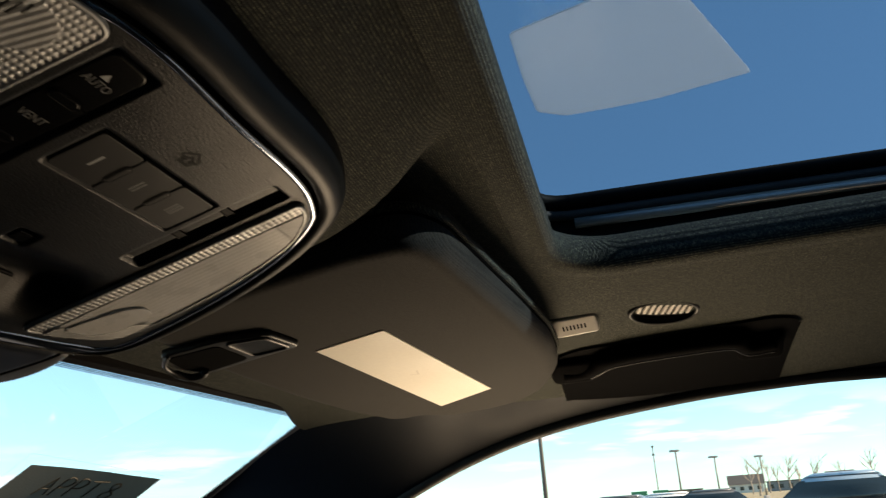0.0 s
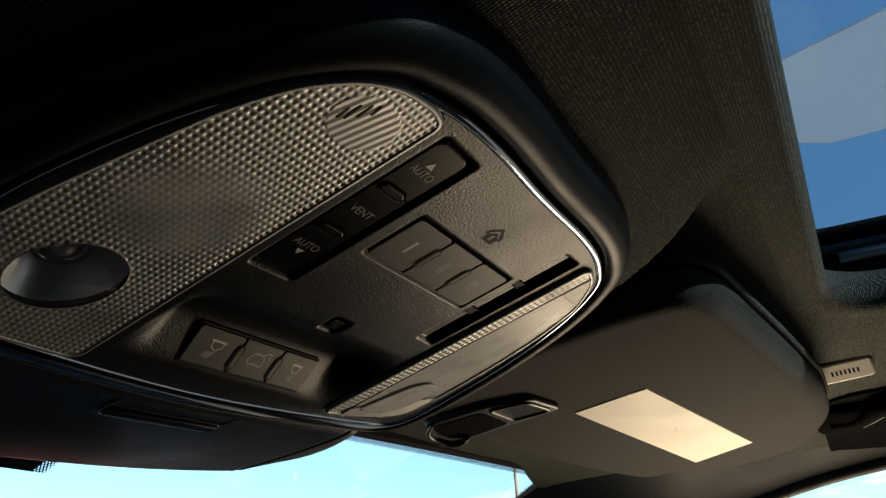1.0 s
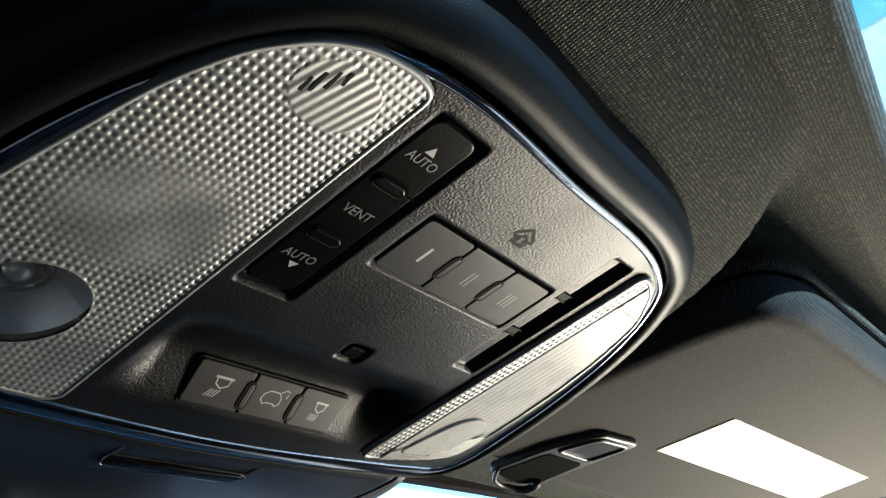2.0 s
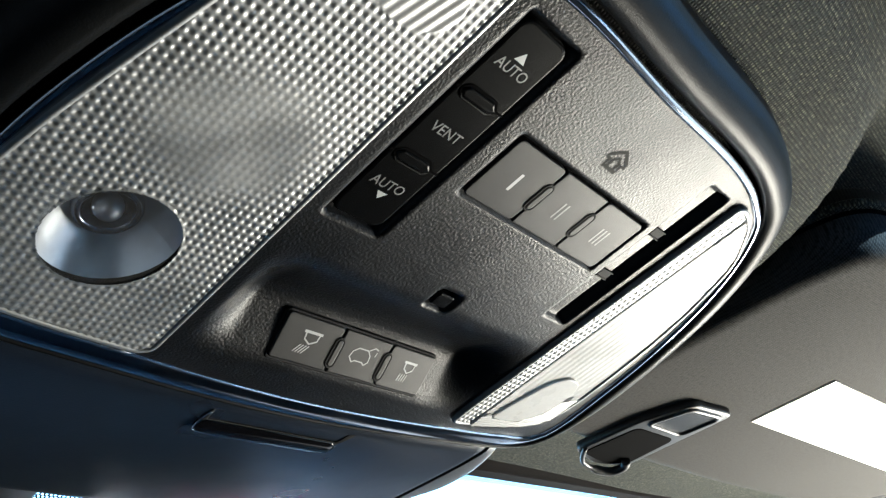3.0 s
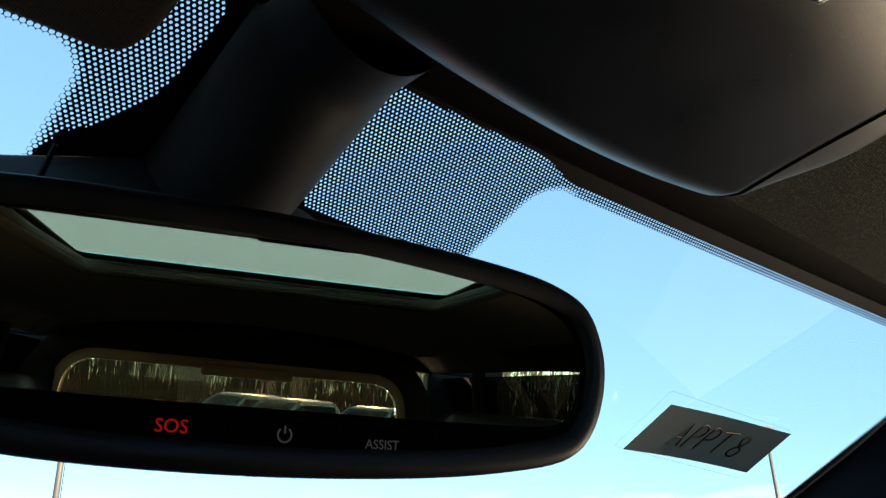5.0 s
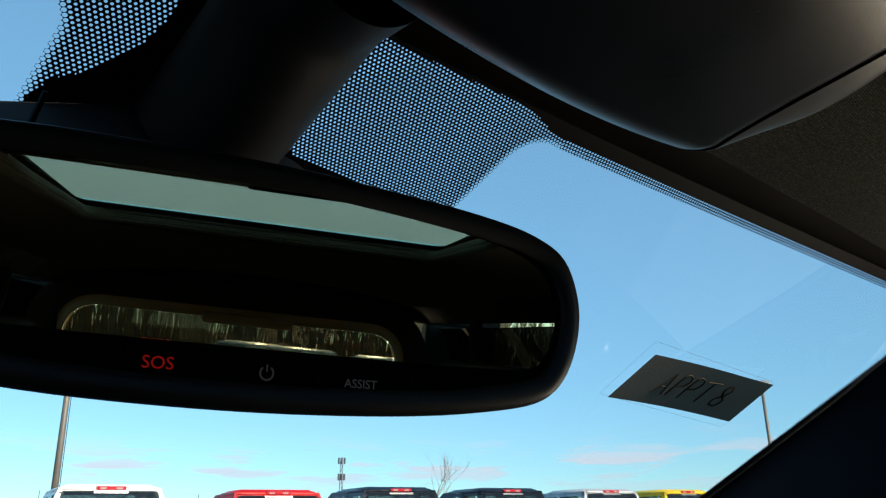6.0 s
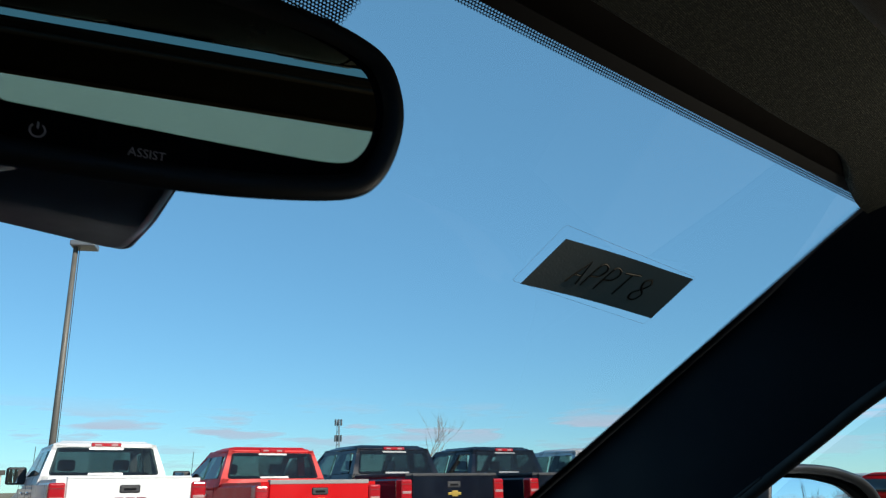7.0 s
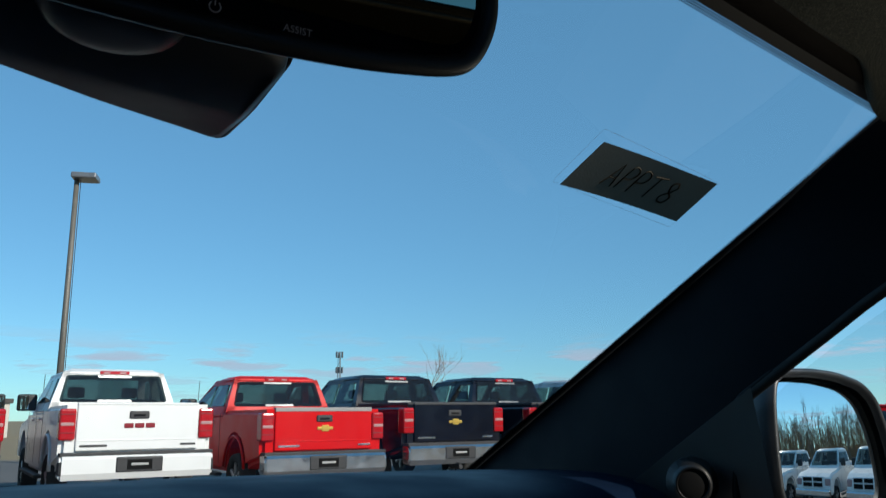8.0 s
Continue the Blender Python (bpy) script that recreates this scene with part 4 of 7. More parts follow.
mesh_part("lens_rim", ring_mesh("rim", LENS_L_LOOP, [(-0.0012, -0.0008), (-0.0008, -0.0016), (0.0, -0.0017), (0.0006, -0.0010), (0.0006, 0.004)]), M_LENS, lamp_l, "", True)
# dark slots of the lamp seen through the ribbed patch
for mu, mv, ml in ((-73.6, -13.6, 4.6), (-71.8, -15.2, 4.2), (-70.0, -16.2, 3.0), (-75.0, -11.6, 3.4)):
    slot = [(mu - 0.45, mv), (mu + 0.45, mv - 0.1), (mu + 0.75, mv + ml), (mu - 0.15, mv + ml + 0.1)]
    mesh_part("lens_mark", plate("mark", rpoly([(x / 1000, y / 1000) for x, y in slot], 0.0003), -0.0009, -0.0016, 0.0001, 1), M_GAP, lamp_l, "dark slot in the lens")


def disc(radius, depth, nu=40, nv=14):
    """A round sheet over the bull's-eye; depth: height in millimetres at radius fraction b."""
    return grid_mesh("disc", nu, nv, lambda a, b: Vector((EYE[0] + radius * b * math.cos(a * 2 * math.pi), EYE[1] + radius * b * math.sin(a * 2 * math.pi), depth(b))) / 1000)


mesh_part("lamp_eye", disc(12.75, lambda b: -1.25 - 0.45 * (1 - b * b)), M_EYE, lamp_l, "smooth clear bull's-eye in the lens", True)
mesh_part("reflector", disc(13.4, lambda b: 10.5 - 9.5 * b ** 2.2), M_REFLECT, lamp_l, "silvered reflector bowl behind the bull's-eye", True)
mesh_part("bulb_collar", ring_mesh("collar", [Vector(((EYE[0] + 5.6 * math.cos(i * math.pi / 16)) / 1000, (EYE[1] + 5.6 * math.sin(i * math.pi / 16)) / 1000)) for i in range(32)], [(0.0012, 0.0105), (0.0008, 0.0062), (0.0, 0.0055), (-0.0009, 0.0062), (-0.0014, 0.0095)]), M_RING, lamp_l, "bright collar round the bulb", True)
mesh_part("bulb_socket", disc(4.9, lambda b: 9.4), M_GAP, lamp_l, "dark socket", True)
mesh_part("bulb", grid_mesh("bulb", 20, 10, lambda a, b: Vector((EYE[0] + 3.0 * math.sin(b * math.pi) * math.cos(a * 2 * math.pi), EYE[1] + 3.0 * math.sin(b * math.pi) * math.sin(a * 2 * math.pi), 7.4 - 3.0 * math.cos(b * math.pi))) / 1000), M_REFLECT, lamp_l, "small bulb behind the lens", True)

M_LENS_R = lens_material("frosted_lamp_plastic", (0.56, 0.55, 0.53), 0.28, 0.0)


def lens_r(a, b):
    u, v = 48.5 + 43.5 * a, -22.5 + 110 * b
    z = -1.0
    if u < 57.5:
        z += 0.8
    elif v > 66:
        z -= 0.3 * abs(math.sin((v + 0.3 * u) * 1.6))
    elif v < -8:
        z -= 0.3 * abs(math.sin((u + 0.5 * v) * 1.6))
    else:
        z -= 0.10 * abs(math.sin(u * 1.2)) - 0.002 * (u - 70) ** 2 * 0.2
    return Vector((u, v, z)) / 1000


lamp_r = mesh_part("lamp_lens", grid_mesh("lens", 84, 212, lens_r, lambda a, b: not inside(LENS_R, 48.5 + 43.5 * a, -22.5 + 110 * b)), M_LENS_R, con, "frosted clear plastic map lamp lens", True)
mesh_part("dotted_strip", grid_mesh("strip", 40, 360, lambda a, b: Vector((50.2 + 7.2 * a, -19.8 + 104.5 * b, -0.9 - 0.32 * abs(math.cos((50.2 + 7.2 * a) * math.pi / 2.0)) * abs(math.cos((-19.8 + 104.5 * b) * math.pi / 2.0)))) / 1000, lambda a, b: not inside(LENS_R, 50.2 + 7.2 * a, -19.8 + 104.5 * b)), M_LENS, lamp_r, "strip of small grey bumps", True)
PAD = [(61.0, 79.0), (62.5, 70.0), (66.5, 57.0), (71.5, 52.5), (79.0, 53.5), (82.0, 60.0), (80.5, 70.5), (74.0, 77.5)]
mesh_part("ribbed_zone", grid_mesh("ribs", 60, 150, lambda a, b: Vector((57.6 + 30 * a, 58.0 + 27 * b, -1.55 - 0.35 * abs(math.sin((58.0 + 27 * b + 0.55 * (57.6 + 30 * a)) * 2.2)))) / 1000, lambda a, b: not inside(LENS_R, 57.6 + 30 * a, 58.0 + 27 * b) or inside(PAD, 57.6 + 30 * a, 58.0 + 27 * b) or 58.0 + 27 * b < 79 - 0.65 * (30 * a)), M_LENS, lamp_r, "ribbed grey end of the lens", True)
mesh_part("lens_pad", plate("pad", rpoly([(x / 1000, y / 1000) for x, y in PAD], 0.003), -0.0008, -0.0019, 0.0004, 3), M_LENS_R, lamp_r, "raised oval pad", False)
mesh_part("lens_rim", ring_mesh("rim", LENS_R_LOOP, [(-0.0010, -0.0008), (-0.0006, -0.0014), (0.0, -0.0015), (0.0006, -0.0008), (0.0006, 0.004)]), M_LENS, lamp_r, "", True)


# switches
MM = Matrix.Scale(0.001, 4)


def key(name, loop, top, bottom, material, label, m=None, parent=None, bev=0.5):
    return mesh_part(name, plate(name, loop, top, bottom, bev, 3), material, parent or con, label, False, (m or Matrix()) @ MM)


def word(body, size, u, v, z, material, parent, name="lettering"):
    """Lettering on the face, read from below with its head to the rear."""
    me = text_mesh(body, size)
    me.transform(Matrix(((1, 0, 0, u), (0, -1, 0, v), (0, 0, -1, z), (0, 0, 0, 1))))
    return mesh_part(name, me, material, parent)


def stroke(pts, w, z, material, parent, name="symbol", closed=False):
    """A printed line of width w."""
    vs, fs, k = [], [], len(pts)
    for i in range(k):
        a, b = Vector(pts[i - 1] if (i or closed) else pts[i]), Vector(pts[(i + 1) % k] if (i < k - 1 or closed) else pts[i])
        d = (b - a).normalized()
        n = Vector((-d.y, d.x)) * w / 2
        p = Vector(pts[i])
        vs += [(p.x + n.x, p.y + n.y, z), (p.x - n.x, p.y - n.y, z)]
    for i in range(k if closed else k - 1):
        a, b = 2 * i, 2 * ((i + 1) % k)
        fs.append((a, a + 1, b + 1, b))
    me = bpy.data.meshes.new(name)
    me.from_pydata(vs, [], fs)
    me.update()
    return mesh_part(name, me, material, parent)


# roof rocker strip
def capsule(parent, u, v0, v1, z):
    """A small outlined thumb bead across the joint of two keys."""
    loop = rrect(u - 1.15, v0, u + 1.15, v1, 1.1)
    bead = mesh_part("thumb_bead", plate("bead", loop, z + 1.0, z - 0.35, 0.5, 3), M_BUTTON, parent)
    mesh_part("bead_outline", ring_mesh("outline", loop, [(-0.05, z), (0.10, z - 0.22), (0.40, z - 0.22), (0.55, z)]), M_GAP, bead)


strip = key("roof_switch_strip", rrect(-47.6, -19.2, -32.8, 35.2, 3.0), 2.4, 0.75, M_PIANO, "satin black sunroof and shade rocker strip", bev=0.9)
for c in (-1.1, 16.9):
    # pointed bead across the joint of two rockers, standing in a dark dimple
    bead_loop = rpoly([(-46.0, c), (-44.6, c - 1.35), (-37.2, c - 1.35), (-35.6, c), (-37.2, c + 1.35), (-44.6, c + 1.35)], 0.5)
    nub = mesh_part("rocker_bead", plate("bead", bead_loop, 1.4, 0.20, 0.6, 3), M_PIANO, strip, "small pointed bead")
    mesh_part("bead_outline", ring_mesh("outline", bead_loop, [(-0.05, 0.66), (0.10, 0.58), (0.45, 0.58), (0.6, 0.70)]), M_VOID, nub)
    mesh_part("bead_rim", tube_mesh("rim", [(x, y, 0.34) for x, y in ((-45.4, c + 0.8), (-44.6, c + 1.5), (-37.2, c + 1.5), (-36.2, c + 0.7))], 0.13, 5), M_BUTTON, nub)
    stroke([(-47.5, c), (-46.0, c)], 0.5, 0.67, M_VOID, strip, "rocker_joint")
    stroke([(-35.6, c), (-32.9, c)], 0.5, 0.67, M_VOID, strip, "rocker_joint")
# Words take the dimmer ink for the shade in the strip's recess.
word("AUTO", 3.3, -40.6, -9.4, 0.69, M_INK_DIM, strip)
word("VENT", 3.4, -40.2, 8.2, 0.69, M_INK_DIM, strip)
word("AUTO", 3.3, -40.6, 24.4, 0.69, M_INK_DIM, strip)
for pts in (((-42.4, -11.4), (-39.4, -11.4), (-40.9, -13.6)), ((-41.6, 26.4), (-38.8, 26.4), (-40.2, 28.3))):
    me = bpy.data.meshes.new("arrow")
    me.from_pydata([(*p, 0.69) for p in pts], [], [(0, 1, 2)])
    mesh_part("arrow", me, M_INK, strip)


# three transmitter keys
KEY_U = [(-25.2, -7.4), (-6.8, 11.4), (12.0, 29.8)]
for n, (u0, u1) in enumerate(KEY_U):
    loop = rpoly([(u0, -0.3), (u1, -0.3), (u1, 17.0), (u0, 17.0)], 1.6 if n != 1 else 0.3)
    k = key("transmitter_key", loop, 1.7, -0.25, M_BUTTON, "dark plastic key with pale strokes", bev=0.35)
    cu = (u0 + u1) / 2
    for j in range(n + 1):
        du = (j - n / 2) * 1.5
        stroke([(cu + du - 0.2, 6.0), (cu + du - 0.2, 11.0)], 0.95 if n == 0 else 0.55, -0.32, M_INK if n == 0 else M_INK_DIM, k)
    if n:
        capsule(k, u0 - 0.3, 4.6, 12.4, -0.30)

# engraved house mark, sensor window
hs = [(-4.2, -8.4), (-3.4, -9.6), (1.0, -12.8), (5.6, -9.6), (6.4, -8.4), (4.6, -8.2), (4.6, -5.4), (-2.2, -5.4), (-2.2, -8.2)]
mark = stroke([(x, y) for x, y in hs], 1.4, -0.12, M_GAP, con, "house_mark", True)
mark.matrix_basis = Matrix.Translation((0.0004, -0.0024, 0)) @ MM @ Matrix.Scale(0.74, 4)
stroke([(-0.6, -5.4), (-0.6, -8.4), (1.2, -10.0), (3.0, -8.4), (3.0, -5.4)], 1.1, -0.16, M_GAP, mark, "house_door")
key("sensor_window", rrect(-1.8, 43.6, 4.0, 48.0, 0.8), 4.0, 0.6, M_PIANO, "small black sensor window")
# ledges in the side slot
for c in (-0.6, 17.0):
    sc = key("slot_clip", rrect(36.0, c - 1.5, 40.8, c + 1.5, 0.4), 3.0, 1.0, M_GAP, "small square clip in the slot", None, None, 0.2)
    for d in (-1.5, 1.1):
        mesh_part("clip_bar", plate("bar", rrect(35.6, c + d, 40.9, c + d + 0.5, 0.15), 1.6, 0.7, 0.15, 2), M_GAP, sc)

# front row of three switches on the sloping scoop
TILT = math.atan2(5.6, 10.7)
FRONT_M = Matrix.Translation((0, 0.0750, 0.0036)) @ Matrix.Rotation(-TILT, 4, "X")
FK = [(-27.2, -8.6), (-8.0, 9.2), (9.8, 27.6)]
for n, (u0, u1) in enumerate(FK):
    k = key("lamp_key" if n != 1 else "liftgate_key", rpoly([(u0, -6.3), (u1, -6.3), (u1, 6.3), (u0, 6.3)], 1.3 if n != 1 else 0.4), 3.0, -0.6, M_BUTTON, ("map lamp key with a pale lamp sign", "liftgate key with a pale car sign", "map lamp key with a pale lamp sign")[n], FRONT_M, None, 0.5)
    cu = (u0 + u1) / 2
    if n != 1:
        s = 1 if n == 0 else 0.85
        stroke([(cu - 2.6 * s, -2.6), (cu + 3.4 * s, -2.6)], 0.7, -0.7, M_INK, k)
        stroke([(cu - 1.8 * s, -2.3), (cu - 1.6 * s, -0.6), (cu + 0.4 * s, 0.5), (cu + 2.4 * s, -0.6), (cu + 2.6 * s, -2.3)], 0.45, -0.7, M_INK, k)
        for j in range(4):
            lean = -1.6 if n == 0 else -0.3
            stroke([(cu + (j - 1.5) * 0.9 - 0.4, 1.0), (cu + (j - 1.5) * 0.9 - 0.4 + lean, 3.3)], 0.32, -0.7, M_INK, k)
    else:
        car = [(-4.0, 0.4), (-3.6, -1.2), (-2.0, -2.4), (1.4, -2.4), (2.8, -1.0), (3.0, 0.8), (2.6, 1.2), (2.0, 1.8), (1.0, 1.2), (-1.8, 1.2), (-2.4, 1.8), (-3.2, 1.2)]
        stroke([(cu + x, y) for x, y in car], 0.38, -0.7, M_INK, k, closed=True)
        stroke([(cu + 1.8, -2.6), (cu + 3.4, -3.6), (cu + 4.8, -3.2)], 0.38, -0.7, M_INK, k)
        stroke([(cu + 4.6, -2.6), (cu + 4.4, -1.2)], 0.3, -0.7, M_INK, k)
    if n:
        capsule(k, u0 - 0.3, -3.2, 4.6, -0.66)
key("key_bed", rrect(-27.9, -7.0, 28.3, 7.0, 1.6), 3.4, -0.1, M_GAP, "dark joint round the keys", FRONT_M)


# ---- passenger sun visor ----
VS, VT, VN = Vector((0.987, -0.147, -0.062)), Vector((0.14, 0.984, -0.112)), Vector((0.078, 0.102, 0.992))
VIS_M = Matrix(((VS.x, VT.x, VN.x, 0.2250), (VS.y, VT.y, VN.y, 0.0050), (VS.z, VT.z, VN.z, 1.5000), (0, 0, 0, 1)))
VIS_LOOP = rpoly([(-97, 60), (-92, 94), (-51, 101), (6, 107), (75, 110), (150, 109), (212, 100), (222, 88), (224, 76), (250, 60), (259, 25), (257, -2), (232, -32), (180, -55), (126, -63), (50, -65), (-70, -66), (-93, -58), (-99, -30)], 14, 5)


def visor(name, m, label, mirror=1):
    vis = thing(name, m, label, "visor", "sun visors")
    me = plate("body", [(p.x * mirror / 1000, p.y / 1000) for p in VIS_LOOP], 0.026, 0.0, 0.011, 7)
    mesh_part("body", me, M_VISOR, vis, "", True)
    # welt round the edge
    loop = ccw([Vector((p.x * mirror / 1000, p.y / 1000)) for p in VIS_LOOP])
    nr = normals2(loop)
    mesh_part("welt", tube_mesh("welt", [(p.x + nr[i].x * 0.0006, p.y + nr[i].y * 0.0006, 0.0185) for i, p in enumerate(loop)], 0.0022, 6, True), M_FABRIC, vis, "cloth welt", True)
    mesh_part("seam", tube_mesh("seam", [(p.x + nr[i].x * 0.0001, p.y + nr[i].y * 0.0001, 0.0158) for i, p in enumerate(loop)], 0.0009, 6, True), M_VOID, vis, "dark sewn seam", True)
    return vis


VISOR = visor("sun_visor", VIS_M, "charcoal cloth sun visor folded up with a white label")
lab = mesh_part("warning_label", plate("label", [Vector((x / 1000, y / 1000)) for x, y in ((0, 0), (182, 0), (199, 47), (4, 44))], 0.0004, -0.0006, 0.0002, 1), M_LABEL, VISOR, "plain white paper label with faint print")
M_FAINT = mat("faint_print", (0.72, 0.66, 0.56), 0.7)
stroke([(0.088, 0.019), (0.098, 0.022), (0.094, 0.026)], 0.0012, -0.0008, M_FAINT, lab, "print_bar")
# retaining clip plate with its window and the hook end
clip_loop = rpoly([(-0.018, 0.0405), (-0.047, 0.0425), (-0.056, 0.066), (-0.057, 0.101), (-0.036, 0.108), (-0.015, 0.104)], 0.0045)
clip = mesh_part("clip_plate", plate("clip", clip_loop, 0.001, -0.0032, 0.0014, 4), M_CLIP, VISOR, "dark plastic clip plate", True)
win = rpoly([(-0.0235, 0.0455), (-0.0445, 0.0468), (-0.0500, 0.0640), (-0.0250, 0.0650)], 0.003)
mesh_part("clip_window_frame", ring_mesh("frame", win, [(-0.0004, -0.0030), (0.0, -0.0042), (0.0014, -0.0044), (0.0022, -0.0036), (0.0024, -0.0028)]), M_CLIP, clip, "raised frame of the clip window", True)
mesh_part("clip_window", plate("window", win, -0.0028, -0.0034, 0.0003, 2), M_SOFT, clip, "dark window of the clip")
mesh_part("clip_pocket", plate("pocket", rpoly([(-0.022, 0.0705), (-0.0515, 0.0695), (-0.0535, 0.100), (-0.034, 0.1045), (-0.019, 0.101)], 0.004), -0.0029, -0.0036, 0.0003, 1), M_VOID, clip, "dark pocket")
mesh_part("hook", tube_mesh("hook", smooth_open([(-0.056, 0.096, -0.003), (-0.046, 0.1065, -0.004), (-0.033, 0.1095, -0.005), (-0.0245, 0.1065, -0.006), (-0.0225, 0.1005, -0.0055), (-0.0255, 0.0965, -0.0045)], 4), [0.0012] * 8 + [0.0022] * 13, 10), M_CLIP, clip, "small satin hook", True)
# swivel arm at the outer front corner
mesh_part("swivel_arm", tube_mesh("arm", [(0.10, 0.104, 0.012), (0.215, 0.093, 0.012), (0.245, 0.085, 0.016), (0.262, 0.078, 0.03)], 0.006, 8), M_GRAIN, VISOR, "swivel arm", True)

# driver's visor, swung forward towards the glass
dvis = thing("sun_visor", pose(0, 0, 1.490), "charcoal cloth sun visor swung towards the windscreen", "visor", "sun visors")
dv_loop = rpoly([(-0.50, 0.235), (-0.100, 0.266), (-0.0630, 0.265), (-0.0640, 0.235), (-0.082, 0.175), (-0.105, 0.105), (-0.50, 0.11)], 0.014, 5)
mesh_part("body", plate("body", dv_loop, 0.012, 0.0, 0.005, 4), M_VISOR, dvis, "", True)
dv_edge = ccw([Vector((p[0], p[1])) for p in dv_loop])
mesh_part("welt", tube_mesh("welt", [(p.x, p.y, 0.006) for p in dv_edge], 0.0014, 6, True), M_FABRIC, dvis, "cloth welt", True)


# ---- fittings on the roof's side ----
def roof_patch(x, y):
    """A frame on the lining at x, y: z along its normal, into the roof."""
    e = 0.004
    a = (lining_point(x + e, y) - lining_point(x - e, y)).normalized()
    b = (lining_point(x, y + e) - lining_point(x, y - e)).normalized()
    n = a.cross(b).normalized()
    b = n.cross(a)
    p = lining_point(x, y)
    return Matrix(((a.x, b.x, n.x, p.x), (a.y, b.y, n.y, p.y), (a.z, b.z, n.z, p.z), (0, 0, 0, 1)))


M_IVORY = mat("pale_plastic", (0.62, 0.58, 0.52), 0.45, grain=0.2, scale=1500, vary=0.06, vary_scale=40)
mz = Vector((0.584, 0.028, 0.811)).normalized()
mx_ = Vector((-0.048, -0.960, 0.069))
mx_ = (mx_ - mz * mx_.dot(mz)).normalized()
my_ = mz.cross(mx_)
mic = thing("roof_microphone", Matrix(((mx_.x, my_.x, mz.x, 0.391), (mx_.y, my_.y, mz.y, -0.0881), (mx_.z, my_.z, mz.z, 1.5245), (0, 0, 0, 1))), "pale plastic oblong grille with dark slots", "microphone")
mesh_part("cover", plate("cover", rrect(-0.0172, -0.0085, 0.0172, 0.0085, 0.003), 0.016, -0.001, 0.0015, 3), M_IVORY, mic)
for i in range(7):
    mesh_part("slot", plate("slot", rrect(-0.0083 + 0.0026 * i, -0.0022, -0.0070 + 0.0026 * i, 0.0022, 0.0005), -0.0005, -0.0012, 0.0001, 1), M_GAP, mic)
lamp = thing("roof_lamp", roof_patch(0.398, -0.152) @ Matrix.Rotation(radians(-70), 4, "Z") @ Matrix.Rotation(radians(-10), 4, "X"), "small round ribbed lamp in the roof lining", "lamp")
mesh_part("bezel", ring_mesh("bezel", [Vector((0.0235 * math.cos(a), 0.014 * math.sin(a))) for a in [i * math.pi / 16 for i in range(32)]], [(-0.001, 0.004), (0.0, -0.002), (0.0015, -0.0028), (0.003, -0.001), (0.0035, 0.003)]), M_GRAIN, lamp, "", True)
mesh_part("lens", plate("lens", [Vector((0.023 * math.cos(a), 0.0135 * math.sin(a))) for a in [i * math.pi / 16 for i in range(32)]], 0.004, 0.0015, 0.0008, 2), M_GAP, lamp, "dark well of the lamp")
for i in range(9):
    x = -0.019 + 0.0046 * i
    h = 0.0125 * math.sqrt(max(0.05, 1 - (x / 0.0225) ** 2))
    mesh_part("rib", plate("rib", rrect(x - 0.0014, -h, x + 0.0014, h * 0.25, 0.0006), 0.003, -0.0018, 0.0008, 2), M_IVORY, lamp, "pale rib")

# grab handle, with a near-black sheet for the shade round it
gh = thing("grab_handle", pose(0, 0, 0), "black moulded grab handle above the passenger door", "handle")


def gh_on(x, y, off=0.0):
    p = lining_point(min(x, 0.598), y)
    return p + Vector((-0.45, 0, -0.9)) * off


bar = smooth_open([(0.497, -0.070), (0.497, -0.086), (0.488, -0.098), (0.476, -0.108), (0.470, -0.125), (0.467, -0.156), (0.466, -0.190), (0.469, -0.203), (0.480, -0.210), (0.488, -0.218), (0.486, -0.236)], 6)
bar = [gh_on(p.x, p.y, 0.011) for p in bar]
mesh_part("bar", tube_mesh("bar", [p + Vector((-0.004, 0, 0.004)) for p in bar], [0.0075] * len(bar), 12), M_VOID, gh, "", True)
# Paler tube laid on the bar for the highlight along its edge.
mesh_part("highlight_bead", tube_mesh("bead", [p + Vector((0.0015, 0.0, -0.0036)) for p in bar], 0.0006, 6), M_CLIP, gh, "thin paler line for the handle's edge highlight", True)
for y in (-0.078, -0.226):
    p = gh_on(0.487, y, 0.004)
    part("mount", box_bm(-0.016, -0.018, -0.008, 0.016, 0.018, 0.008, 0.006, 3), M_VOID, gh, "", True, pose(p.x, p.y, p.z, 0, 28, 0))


# Sheet over the lining whose near-black colour stands for shade.
def recess(a, b):
    y = -0.064 - 0.190 * b
    x = (0.458 - 0.018 * b) * (1 - a) + 0.592 * a
    return gh_on(x, y, 0.0022)


mesh_part("shade_panel", grid_mesh("recess", 60, 90, recess, lambda a, b: not inside(rrect(0.0, 0.0, 1.3, 1.0, 0.16, 8), a, b)), M_VOID, gh, "near-black sheet for shade on the lining round the handle", True)


# ---- rear-view mirror and the sensor housing behind it ----
MN = Vector((-0.274, -0.954, -0.117)).normalized()
MX = Vector((0.9612, -0.2760, 0.0))
MY = MN.cross(MX).normalized()
MIR_M = Matrix(((MX.x, MY.x, MN.x, -0.0130), (MX.y, MY.y, MN.y, 0.2510), (MX.z, MY.z, MN.z, 1.3900), (0, 0, 0, 1)))
mir = thing("rear_view_mirror", MIR_M, "frameless-looking black rear-view mirror with a row of keys", "mirror")
half = [(0, 62), (35, 61), (70, 59), (92, 55.5), (106, 48.5), (112.5, 34), (112, 19), (106, 5), (95, -3), (70, -7.5), (40, -10), (0, -11)]
